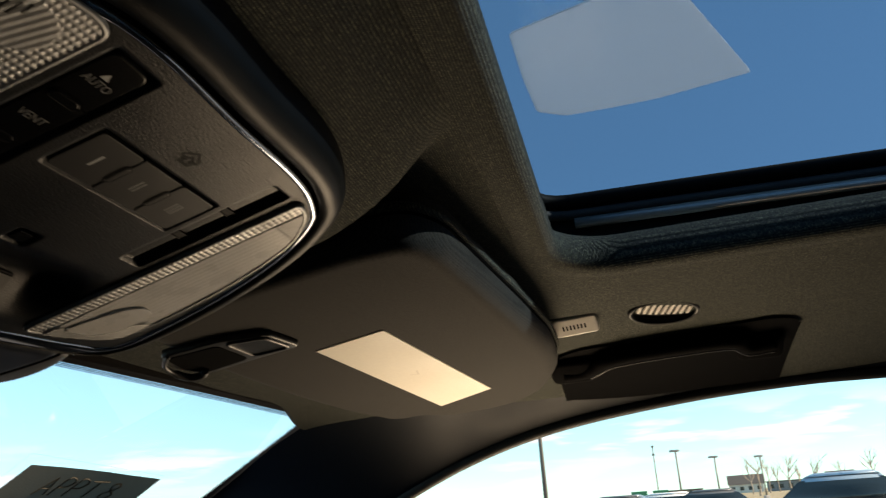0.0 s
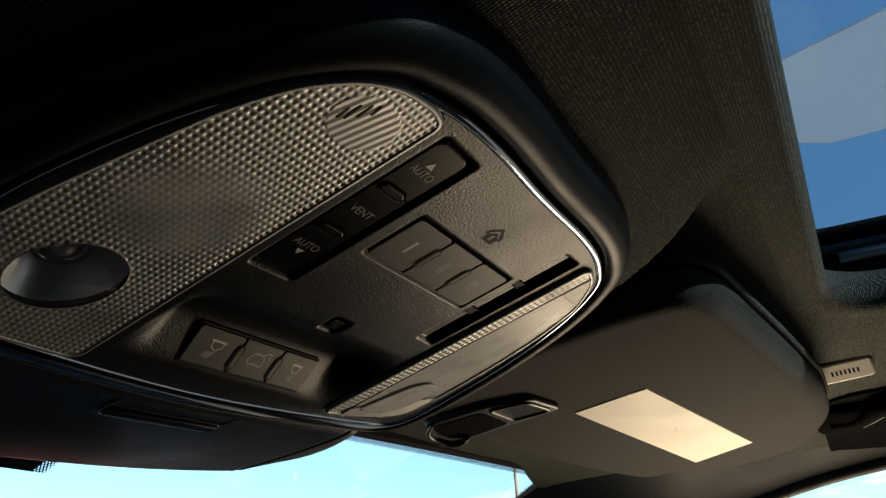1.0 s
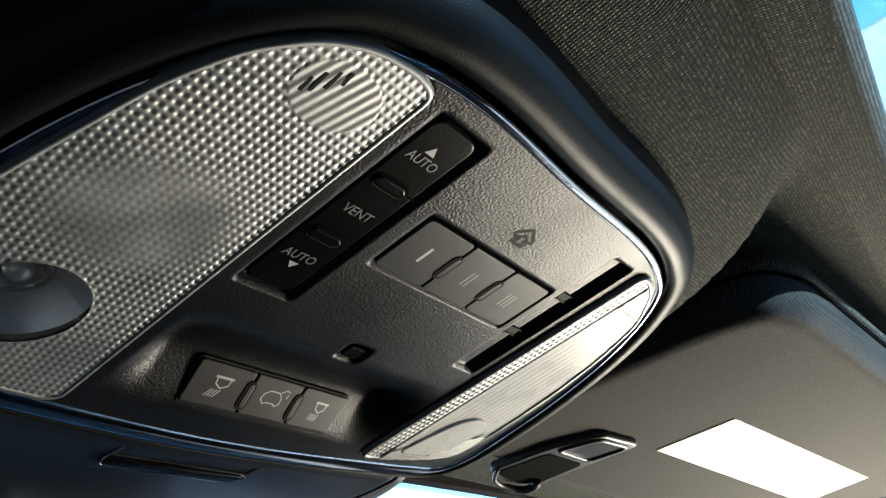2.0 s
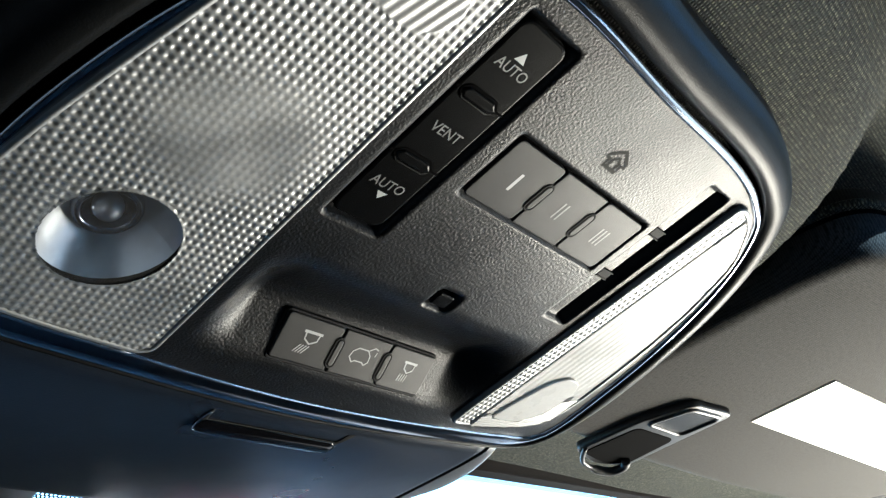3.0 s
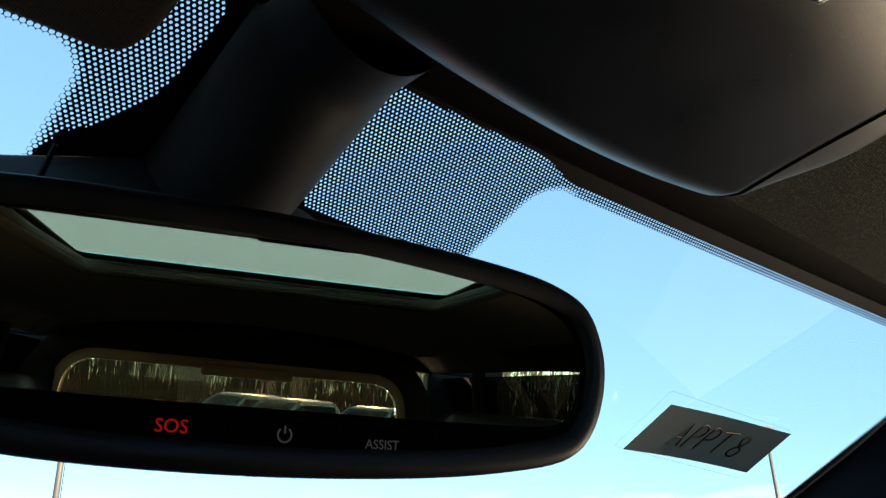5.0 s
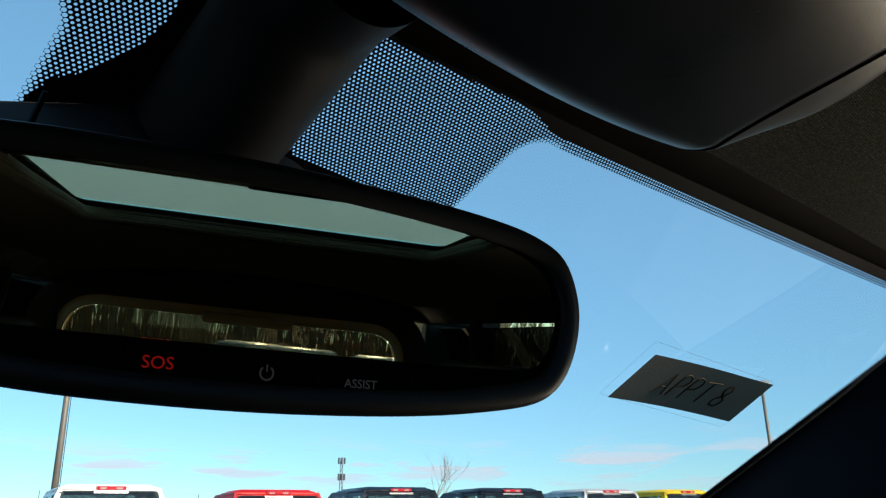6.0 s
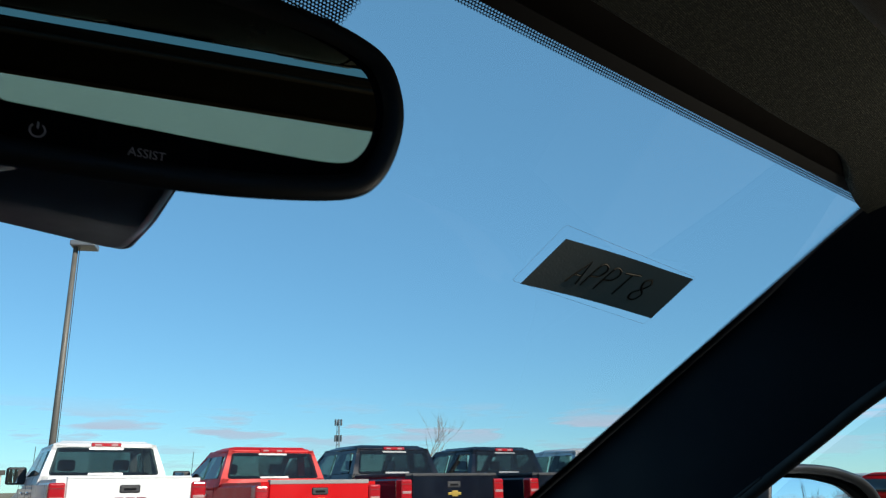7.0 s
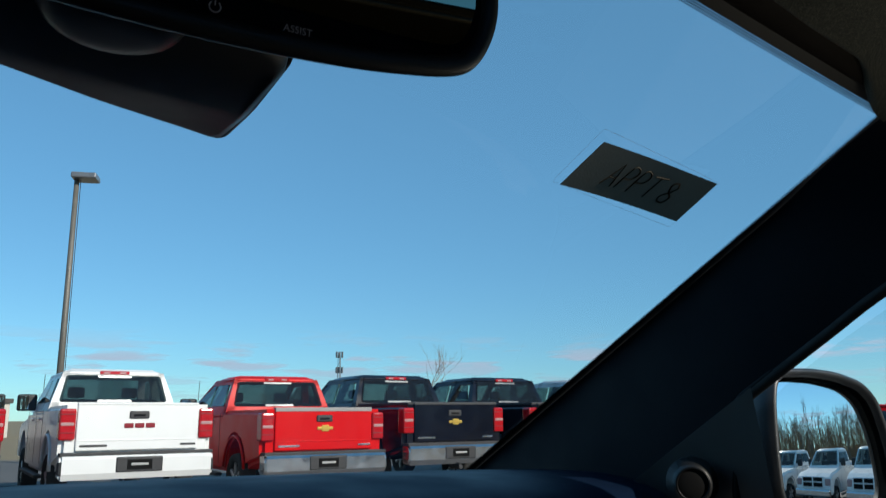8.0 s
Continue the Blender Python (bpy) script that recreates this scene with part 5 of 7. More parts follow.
MIR_LOOP = smooth_closed([(x / 1000, y / 1000) for x, y in half] + [(-x / 1000, y / 1000) for x, y in half[-2:0:-1]], 5)


def mirror_shell():
    loop = ccw(MIR_LOOP)
    nr, vs, fs = normals2(loop), [], []
    prof = [(-8.5, 0.2), (-7.5, 1.2), (-4, 2.2), (-1.0, 1.5), (0.0, -1.0), (-1.2, -5), (-5, -12), (-10, -20), (-17, -27), (-28, -32)]
    k, q = len(loop), len(prof)
    for i, p in enumerate(loop):
        for o, h in prof:
            vs.append((p.x + nr[i].x * o / 1000, p.y + nr[i].y * o / 1000, h / 1000))
    for i in range(k):
        n2 = (i + 1) % k
        fs += [(i * q + j, i * q + j + 1, n2 * q + j + 1, n2 * q + j) for j in range(q - 1)]
    fs.append(tuple(i * q + q - 1 for i in range(k)))
    m2 = bpy.data.meshes.new("shell")
    m2.from_pydata(vs, [], fs)
    m2.update()
    return m2


mesh_part("shell", mirror_shell(), M_BLACK, mir, "black plastic shell", True)
GL = [(0, 54), (35, 53), (68, 50.5), (86, 47), (97, 41), (101.5, 31), (101, 22), (97, 12.5), (88, 7.8), (60, 6.8), (30, 6.6), (0, 6.6)]
GL_LOOP = smooth_closed([(x / 1000, y / 1000) for x, y in GL] + [(-x / 1000, y / 1000) for x, y in GL[-2:0:-1]], 4)
mesh_part("mirror_glass", plate("glass", GL_LOOP, -0.002, 0.0007, 0.0001, 1), M_MIRROR, mir, "silvered mirror glass")
mesh_part("bezel", plate("bezel", [Vector((p.x * 0.955, 0.026 + (p.y - 0.026) * 0.91)) for p in MIR_LOOP], -0.004, 0.0003, 0.0001, 1), M_PIANO, mir, "glossy black bezel")
M_RED = glow("red_lit_letters", (0.6, 0.012, 0.010), 0.11)
M_PALEKEY = glow("pale_lit_letters", (0.22, 0.22, 0.24), 0.03)


def mirror_word(body, size, x, y):
    me = text_mesh(body, size)
    me.transform(Matrix.Translation((x, y, 0.0012)))
    return me


kb = mesh_part("key_strip", plate("keys", rpoly([(-0.075, 0.0052), (0.075, 0.0052), (0.066, -0.0058), (-0.066, -0.0058)], 0.003), -0.001, 0.0008, 0.0003, 1), M_PIANO, mir, "black key strip")
mesh_part("lettering", mirror_word("SOS", 0.0048, -0.0295, 0.0004), M_RED, kb, "red lit letters")
mesh_part("lettering", mirror_word("ASSIST", 0.0037, 0.0290, -0.0012), M_PALEKEY, kb, "pale letters")
arc = [Vector((0.0019 * math.sin(radians(a)), 0.0019 * math.cos(radians(a)))) for a in range(35, 326, 15)]
pw = stroke([(p.x, p.y) for p in arc], 0.0005, 0.0012, M_PALEKEY, kb, "power_sign")
stroke([(0, 0.0024), (0, 0.0004)], 0.0005, 0.0012, M_PALEKEY, kb, "power_sign")
for x in (-0.046, -0.0145, 0.0155, 0.046):
    stroke([(x, 0.0045), (x, -0.0050)], 0.0004, 0.0011, M_GAP, kb, "key_joint")

# sensor housing on the glass: narrow neck, wide foot, rounded lower edge
hous = thing("sensor_housing", pose(0, 0, 0), "black plastic camera and rain sensor housing on the windscreen", "housing")


def neck(a, b):
    """Neck from the roof down to the foot; a across, b down."""
    x = -0.0345 + 0.061 * a
    y = 0.225 + 0.115 * b
    p, q = ws_find(x, max(0.245, y))
    z = ws_point(p, q).z - 0.001 - 0.030 * math.sin(math.pi * a) ** 0.75 * (0.65 + 0.35 * b)
    flare = 0.035 * step(0.74, 1.0, b)
    return Vector((x + (a - 0.5) * flare, y, z))


mesh_part("neck", grid_mesh("neck", 40, 30, neck), M_BLACK, hous, "", True)


def foot_section():
    plan = rpoly([(-0.095, 0.330), (-0.030, 0.306), (0.034, 0.306), (0.072, 0.322), (0.087, 0.382), (0.0945, 0.4215), (0.020, 0.4135), (-0.030, 0.4035), (-0.100, 0.390)], 0.008, 6)
    vs, fs, k = [], [], len(plan)
    lv = [(1.0, 0), (1.0, 0.40), (0.995, 0.75), (0.97, 0.93), (0.90, 1.0)]
    c = Vector((0.0, 0.366))
    for s, d in lv:
        for p in plan:
            pp = c + (p - c) * s
            a, b = ws_find(p.x, p.y)
            ztop = ws_point(a, b).z - 0.001
            zbot = min(1.4115 + 0.35 * max(0, 0.340 - pp.y), ztop - 0.004)
            vs.append((pp.x, pp.y, ztop + (zbot - ztop) * d))
    for r in range(len(lv) - 1):
        fs += [(r * k + i, r * k + (i + 1) % k, (r + 1) * k + (i + 1) % k, (r + 1) * k + i) for i in range(k)]
    fs.append(tuple((len(lv) - 1) * k + i for i in range(k)))
    m2 = bpy.data.meshes.new("foot")
    m2.from_pydata(vs, [], fs)
    m2.update()
    return m2


M_BEAD = mat("satin_black_edge", (0.016, 0.016, 0.015), 0.38, grain=0.2, scale=2000, vary=0.1, vary_scale=20, spec=0.5)
foot_me = foot_section()
rim_n = len(foot_me.vertices) // 5
rim = [(foot_me.vertices[2 * rim_n + i].co * 0.5 + foot_me.vertices[3 * rim_n + i].co * 0.5) for i in range(rim_n)]
foot = mesh_part("foot", foot_me, M_BLACK, hous, "wide lower cover", True)
# Tube added in paler plastic, for the light caught by the cover's rim.
mesh_part("highlight_bead", tube_mesh("bead", rim, 0.0024, 8, True), M_BEAD, foot, "paler tube for the lit lower edge", True)
mesh_part("round_boss", grid_mesh("boss", 32, 10, lambda a, b: Vector((-0.013 + 0.031 * math.sin(b * math.pi / 2) ** 0.7 * math.cos(a * 2 * math.pi), 0.328 + 0.029 * math.sin(b * math.pi / 2) ** 0.7 * math.sin(a * 2 * math.pi), 1.4065 + 0.022 * (1 - math.cos(b * math.pi / 2)) ** 1.5))), M_BEAD, foot, "round boss for the mirror arm", True)
mesh_part("seam", tube_mesh("seam", [(-0.066, 0.300 + 0.004 * k, 1.4785 - 0.0035 * k) for k in range(8)], 0.0010, 6), M_GAP, hous, "joint line")
mesh_part("stem", tube_mesh("stem", [(-0.004, 0.335, 1.445), (-0.002, 0.315, 1.438), (0.004, 0.292, 1.420)], [0.016, 0.013, 0.012], 12), M_BLACK, mir, "mirror stem", True, MIR_M.inverted())


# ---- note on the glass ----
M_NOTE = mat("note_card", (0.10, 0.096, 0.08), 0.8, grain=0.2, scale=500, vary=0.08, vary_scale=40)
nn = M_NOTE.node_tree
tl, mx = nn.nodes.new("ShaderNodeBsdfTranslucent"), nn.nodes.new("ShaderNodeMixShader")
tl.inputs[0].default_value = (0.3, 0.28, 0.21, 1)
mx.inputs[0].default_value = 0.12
nn.links.new(nn.nodes["Principled BSDF"].outputs[0], mx.inputs[1])
nn.links.new(tl.outputs[0], mx.inputs[2])
nn.links.new(mx.outputs[0], nn.nodes["Material Output"].inputs[0])
NA, NB, NC, ND = Vector((0.368, 0.335, 1.461)), Vector((0.505, 0.308, 1.450)), Vector((0.514, 0.353, 1.427)), Vector((0.368, 0.377, 1.436))


def note_point(a, b):
    p = NA.lerp(NB, a).lerp(ND.lerp(NC, a), b)
    return p + Vector((0, 0.4, 0.9)) * (0.0018 * math.sin(math.pi * a) + 0.004 * max(0, a - 0.75) * (1 - b) - 0.001)


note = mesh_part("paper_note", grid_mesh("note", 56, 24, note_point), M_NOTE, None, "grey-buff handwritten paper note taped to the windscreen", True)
tagged(note, category="note")
nx, ny = (NB - NA).normalized(), (NA - ND).normalized()
nz = nx.cross(ny).normalized()
NOTE_M = Matrix(((nx.x, ny.x, nz.x, 0), (nx.y, ny.y, nz.y, 0), (nx.z, ny.z, nz.z, 0), (0, 0, 0, 1)))
M_PEN = mat("dark_marker_ink", (0.052, 0.050, 0.043), 0.95, spec=0.0)
PEN = {
    "A": [[(0, 0), (3.2, 10), (5.6, 0)], [(1.2, 3.6), (5, 3.8)]],
    "P": [[(0, 0), (0.6, 9.6), (3.8, 9.9), (5.2, 7.8), (3.9, 5.2), (0.5, 4.6)]],
    "T": [[(-0.6, 9.4), (7.0, 10.2)], [(3.2, 9.8), (2.6, 0)]],
    "8": [[(5.2, 8.0), (3.4, 10.0), (1.0, 8.6), (2.4, 5.6), (5.4, 3.4), (4.0, 0.4), (1.0, 0.6), (0.4, 3.0), (3.0, 5.2), (5.2, 8.0)]],
}
for ch, ox in (("A", 33), ("P", 49), ("P", 63), ("T", 78), ("8", 98)):
    for line in PEN[ch]:
        pts = smooth_open([(ox + 2.0 * x, 11 + 2.2 * y) for x, y in line], 4) if ch in "P8" else [Vector((ox + 2.0 * x, 11 + 2.2 * y)) for x, y in line]
        tubes = []
        for p in pts:
            w = note_point(p.x / 140, 1 - p.y / 45)
            tubes.append(w - nz * 0.0005)
        mesh_part("pen_stroke", tube_mesh("pen", tubes, 0.00105, 5), M_PEN, note)
# clear sleeve behind it
sl = mesh_part("clear_sleeve", ring_mesh("sleeve", rpoly([(-0.004, -0.004), (0.150, -0.004), (0.152, 0.055), (-0.002, 0.055)], 0.003), [(0, 0), (0.0002, 0.0)]), mat("clear_tape_edge", (0.45, 0.52, 0.58), 0.3), None, "edge of a clear plastic sleeve behind the note")
sl.matrix_basis = Matrix.Translation(ND + Vector((0, 0, 0.0035))) @ NOTE_M
tagged(sl, category="sleeve")


# ---- side mirror, quarter trim ----
sail = thing("mirror_sail", pose(0, 0, 0), "black plastic quarter panel with a small round speaker", "trim")


def sail_pt(a, b):
    y0, y1 = 0.33 + 0.02 * b, 0.60
    y = y0 + (y1 - y0) * a
    top = 1.285 - 0.62 * (y - 0.345)
    z = 1.02 + (max(1.03, top) - 1.02) * b
    return Vector((0.640 + 0.05 * (1 - b) * 0.6 + 0.06 * a, y, z))


mesh_part("panel", grid_mesh("panel", 16, 12, sail_pt), M_BLACK, sail, "", True)
SPK = Matrix.Translation((0.628, 0.411, 1.189)) @ Matrix.Scale(0.76, 4) @ Matrix.Rotation(radians(-62), 4, "Z") @ Matrix.Rotation(radians(90), 4, "X")
circ = [Vector((math.cos(i * math.pi / 20), math.sin(i * math.pi / 20))) for i in range(40)]
mesh_part("speaker_ring", ring_mesh("ring", [c * 0.0205 for c in circ], [(-0.002, 0.001), (-0.0015, 0.004), (0.0, 0.005), (0.0015, 0.004), (0.002, -0.004)]), M_GRAIN, sail, "round speaker rim", True, SPK)
mesh_part("speaker_grille", plate("grille", [c * 0.019 for c in circ], -0.004, 0.0015, 0.0005, 2, 0.002), M_GAP, sail, "dark speaker grille", True, SPK)
mesh_part("speaker_pod", tube_mesh("pod", [(0, 0, -0.03), (0, 0, -0.012), (0, 0, 0.0005)], [0.034, 0.0255, 0.0222], 24), M_BLACK, sail, "", True, SPK)

mesh_part("frame_bar", tube_mesh("bar", smooth_open([(0.652, 0.330, 1.298), (0.656, 0.352, 1.284), (0.659, 0.370, 1.270), (0.660, 0.3755, 1.250), (0.660, 0.380, 1.200), (0.660, 0.384, 1.120)], 5), 0.0042, 8), M_GRAIN, sail, "raised edge of the quarter panel", True)

SM_N = Vector((-0.26, -0.962, 0.03)).normalized()
SM_X = Vector((0.965, -0.261, 0.0)).normalized()
SM_Y = SM_N.cross(SM_X)
SM_Y = SM_Y if SM_Y.z > 0 else -SM_Y
M_FOOT = mat("satin_grey_mirror_foot", (0.10, 0.10, 0.095), 0.4, grain=0.2, scale=900, vary=0.1, vary_scale=20)
SM_M = Matrix(((SM_X.x, SM_Y.x, SM_N.x, 0.905), (SM_X.y, SM_Y.y, SM_N.y, 0.418), (SM_X.z, SM_Y.z, SM_N.z, 1.225), (0, 0, 0, 1)))
smir = thing("side_mirror", SM_M, "black door mirror with silvered glass outside the passenger window", "mirror")
sm_loop = rpoly([(-0.026, -0.075), (-0.027, -0.015), (-0.022, 0.045), (-0.014, 0.074), (0.010, 0.0865), (0.070, 0.0875), (0.122, 0.0835), (0.176, 0.0715), (0.205, 0.050), (0.224, 0.0), (0.236, -0.08), (0.20, -0.125), (0.02, -0.125)], 0.020, 6)


def sm_shell():
    loop = ccw(sm_loop)
    nr, vs, fs = normals2(loop), [], []
    prof = [(-0.0085, -0.006), (-0.006, 0.002), (-0.002, 0.005), (0.002, 0.002), (0.004, -0.02), (-0.002, -0.06), (-0.02, -0.10), (-0.05, -0.12)]
    k, q = len(loop), len(prof)
    for i, p in enumerate(loop):
        for o, h in prof:
            vs.append((p.x + nr[i].x * o, p.y + nr[i].y * o, h))
    for i in range(k):
        n2 = (i + 1) % k
        fs += [(i * q + j, i * q + j + 1, n2 * q + j + 1, n2 * q + j) for j in range(q - 1)]
    fs.append(tuple(i * q + q - 1 for i in range(k)))
    m2 = bpy.data.meshes.new("shell")
    m2.from_pydata(vs, [], fs)
    m2.update()
    return m2


mesh_part("shell", sm_shell(), M_BLACK, smir, "", True)
nrm = normals2(ccw(sm_loop))
sm_in = [(p.x - nrm[i].x * 0.0080, p.y - nrm[i].y * 0.0080) for i, p in enumerate(ccw(sm_loop))]
mesh_part("mirror_glass", grid_mesh("glass", 120, 110, lambda a, b: Vector((-0.03 + 0.26 * a, -0.13 + 0.23 * b, -0.006 - 0.15 * (0.21 - (-0.03 + 0.26 * a)) - 0.008 * (-0.13 + 0.23 * b) - ((-0.03 + 0.26 * a - 0.06) ** 2 + (-0.13 + 0.23 * b) ** 2) / 2.6)), lambda a, b: not inside(sm_in, -0.03 + 0.26 * a, -0.13 + 0.23 * b)), M_SIDEMIRROR, smir, "silvered convex glass", True)
part("foot", box_bm(0.745, 0.408, 1.10, 0.815, 0.450, 1.185, 0.008, 3), M_FOOT, smir, "grey painted foot of the mirror", True, SM_M.inverted())
mesh_part("arm", tube_mesh("arm", [(-0.20, -0.115, -0.05), (-0.08, -0.12, -0.05), (0.06, -0.115, -0.05)], [0.03, 0.03, 0.035], 10), M_BLACK, smir, "", True)


# ---- car park ----
def ground_material():
    m = mat("asphalt_and_dry_grass", (0.13, 0.125, 0.12), 0.9, grain=0.8, scale=60, vary=0.22, vary_scale=0.35)
    nt = m.node_tree
    b = nt.nodes["Principled BSDF"]
    src = b.inputs["Base Color"].links[0].from_socket
    tc, ln, nz, ad, mr, mx, ns = (nt.nodes.new(n) for n in ("ShaderNodeTexCoord", "ShaderNodeVectorMath", "ShaderNodeTexNoise", "ShaderNodeMath", "ShaderNodeMapRange", "ShaderNodeMixRGB", "ShaderNodeValToRGB"))
    ln.operation = "LENGTH"
    nz.inputs["Scale"].default_value = 0.05
    ad.operation = "MULTIPLY_ADD"
    ad.inputs[1].default_value = 14
    nt.links.new(tc.outputs["Object"], ln.inputs[0])
    nt.links.new(tc.outputs["Object"], nz.inputs["Vector"])
    nt.links.new(nz.outputs["Fac"], ad.inputs[0])
    nt.links.new(ln.outputs["Value"], ad.inputs[2])
    mr.inputs["From Min"].default_value, mr.inputs["From Max"].default_value = 36, 38
    nt.links.new(ad.outputs[0], mr.inputs["Value"])
    nt.links.new(mr.outputs[0], mx.inputs[0])
    nt.links.new(src, mx.inputs[1])
    ns.color_ramp.elements[0].color, ns.color_ramp.elements[1].color = (0.20, 0.15, 0.08, 1), (0.34, 0.27, 0.16, 1)
    n3 = nt.nodes.new("ShaderNodeTexNoise")
    n3.inputs["Scale"].default_value, n3.inputs["Detail"].default_value = 1.5, 6
    nt.links.new(tc.outputs["Object"], n3.inputs["Vector"])
    nt.links.new(n3.outputs["Fac"], ns.inputs[0])
    nt.links.new(ns.outputs[0], mx.inputs[2])
    nt.links.new(mx.outputs[0], b.inputs["Base Color"])
    return m


def ground_z(x, y):
    """The lot falls away gently behind the car."""
    return -0.9 * step(-2.5, -7.0, y) * step(60, 35, x)


GX = [-4500, -300, -60] + [-20 + 5 * i for i in range(18)] + [120, 400, 4500]
GY = [-4500, -400, -120, -60, -30, -20, -16] + [-12 + 0.5 * i for i in range(16)] + [0, 10, 40, 200, 4500]
gme = bpy.data.meshes.new("ground")
gme.from_pydata([(x, y, ground_z(x, y)) for y in GY for x in GX], [], [(j * len(GX) + i, j * len(GX) + i + 1, (j + 1) * len(GX) + i + 1, (j + 1) * len(GX) + i) for j in range(len(GY) - 1) for i in range(len(GX) - 1)])
gme.update()
tagged(mesh_part("ground", gme, ground_material(), None, "grey asphalt car park running out into dry grass", True), category="ground", kind="structure")


def paint(name, color, metal=0.0):
    return mat(name, color, 0.32, metal, vary=0.04, vary_scale=3, coat=0.25 if max(color) > 0.1 else 0.1, spec=0.3)


M_WHITE = paint("white_paint", (0.80, 0.80, 0.79))
M_REDP = mat("red_paint", (0.60, 0.004, 0.005), 0.35, vary=0.04, vary_scale=3, coat=0.10, spec=0.15)
# Black paint blued in its base for the sky the bodies reflect.
M_BLACKP = mat("blued_black_paint", (0.005, 0.0065, 0.013), 0.10, vary=0.04, vary_scale=3, spec=0.5)
M_SILVER = paint("silver_paint", (0.55, 0.56, 0.57), 0.3)
M_YELLOW = paint("yellow_paint", (0.75, 0.52, 0.02))
M_MAROON = paint("maroon_paint", (0.16, 0.03, 0.03))
M_BLUEP = paint("blue_paint", (0.04, 0.12, 0.28))
M_PALEBLUE = paint("pale_blue_paint", (0.30, 0.42, 0.52), 0.2)
M_GREYP = paint("grey_paint", (0.16, 0.17, 0.18), 0.3)
M_CARGLASS = mat("dark_vehicle_glass", (0.010, 0.016, 0.019), 0.05, 0.0, spec=0.5)
M_TRUCKGLASS = pane("tinted_truck_glass", (0.17, 0.22, 0.215), 0.9, 0.012)
M_TRUCKSLIDE = pane("clear_truck_glass", (0.50, 0.58, 0.56), 0.9, 0.012)
M_TYRE = mat("tyre_rubber", (0.02, 0.02, 0.02), 0.85, grain=0.6, scale=90, vary=0.2, vary_scale=8)
M_RIM = mat("alloy_rim", (0.5, 0.5, 0.51), 0.3, 0.9, vary=0.05, vary_scale=20)
M_TAIL = mat("red_lamp_plastic", (0.42, 0.006, 0.010), 0.15, coat=0.6, vary=0.1, vary_scale=20)
M_TAILW = mat("white_lamp_plastic", (0.44, 0.26, 0.25), 0.25, coat=0.5)
M_DARKPL = mat("dark_exterior_plastic", (0.03, 0.03, 0.032), 0.6, grain=0.4, scale=300, vary=0.15, vary_scale=10)
M_CAPGREY = mat("grey_tailgate_cap", (0.30, 0.28, 0.27), 0.6, grain=0.4, scale=300, vary=0.1, vary_scale=10)
M_GOLD = mat("gold_emblem", (0.75, 0.48, 0.10), 0.3, 0.7)
M_REDBADGE = mat("red_badge", (0.24, 0.012, 0.02), 0.3)
M_CHROMEX = mat("chrome_bumper", (0.72, 0.72, 0.73), 0.14, 1.0, vary=0.06, vary_scale=6)


def prism_x(pts, x0, x1, bevel, seg=2):
    """A side outline of (y, z) points swept across from x0 to x1."""
    bm = bmesh.new()
    a = [bm.verts.new((x0, y, z)) for y, z in pts]
    f = bm.faces.new(a)
    r = bmesh.ops.extrude_face_region(bm, geom=[f])
    for v in r["geom"]:
        if isinstance(v, bmesh.types.BMVert):
            v.co.x = x1
    bmesh.ops.recalc_face_normals(bm, faces=bm.faces)
    if bevel:
        es = [e for e in bm.edges if abs(e.verts[0].co.x - e.verts[1].co.x) < 1e-5]
        bmesh.ops.bevel(bm, geom=es, offset=bevel, segments=seg, affect="EDGES", clamp_overlap=True)
    return bm


def frustum(lo, hi, z0, z1, bevel=0.05, seg=3):
    """A tapered box: (x half, y0, y1) below and above."""
    bm = bmesh.new()
    vs = [bm.verts.new((s * h[0], y, z)) for h, z in ((lo, z0), (hi, z1)) for s, y in ((-1, h[1]), (1, h[1]), (1, h[2]), (-1, h[2]))]
    for f in ((0, 1, 2, 3), (4, 5, 6, 7), (0, 1, 5, 4), (1, 2, 6, 5), (2, 3, 7, 6), (3, 0, 4, 7)):
        bm.faces.new([vs[i] for i in f])
    bmesh.ops.recalc_face_normals(bm, faces=bm.faces)
    bmesh.ops.bevel(bm, geom=[e for e in bm.edges if max(v.co.z for v in e.verts) > z0 + 0.01], offset=bevel, segments=seg, affect="EDGES")
    return bm


def quad_plate(pts, t):
    """A thin rounded panel through four corner points, raised by t along its normal."""
    p = [Vector(q) for q in pts]
    n = (p[1] - p[0]).cross(p[3] - p[0]).normalized()
    bm = bmesh.new()
    out = []
    for i in range(4):
        a, b, c = p[i - 1], p[i], p[(i + 1) % 4]
        s, e = b + (a - b) * 0.10, b + (c - b) * 0.06
        for j in range(4):
            u = j / 3
            out.append((1 - u) ** 2 * s + 2 * u * (1 - u) * b + u * u * e)
    top = [bm.verts.new(q + n * t) for q in out]
    bot = [bm.verts.new(q - n * 0.02) for q in out]
    bm.faces.new(top)
    for i in range(len(out)):
        j = (i + 1) % len(out)
        bm.faces.new((bot[i], bot[j], top[j], top[i]))
    return bm


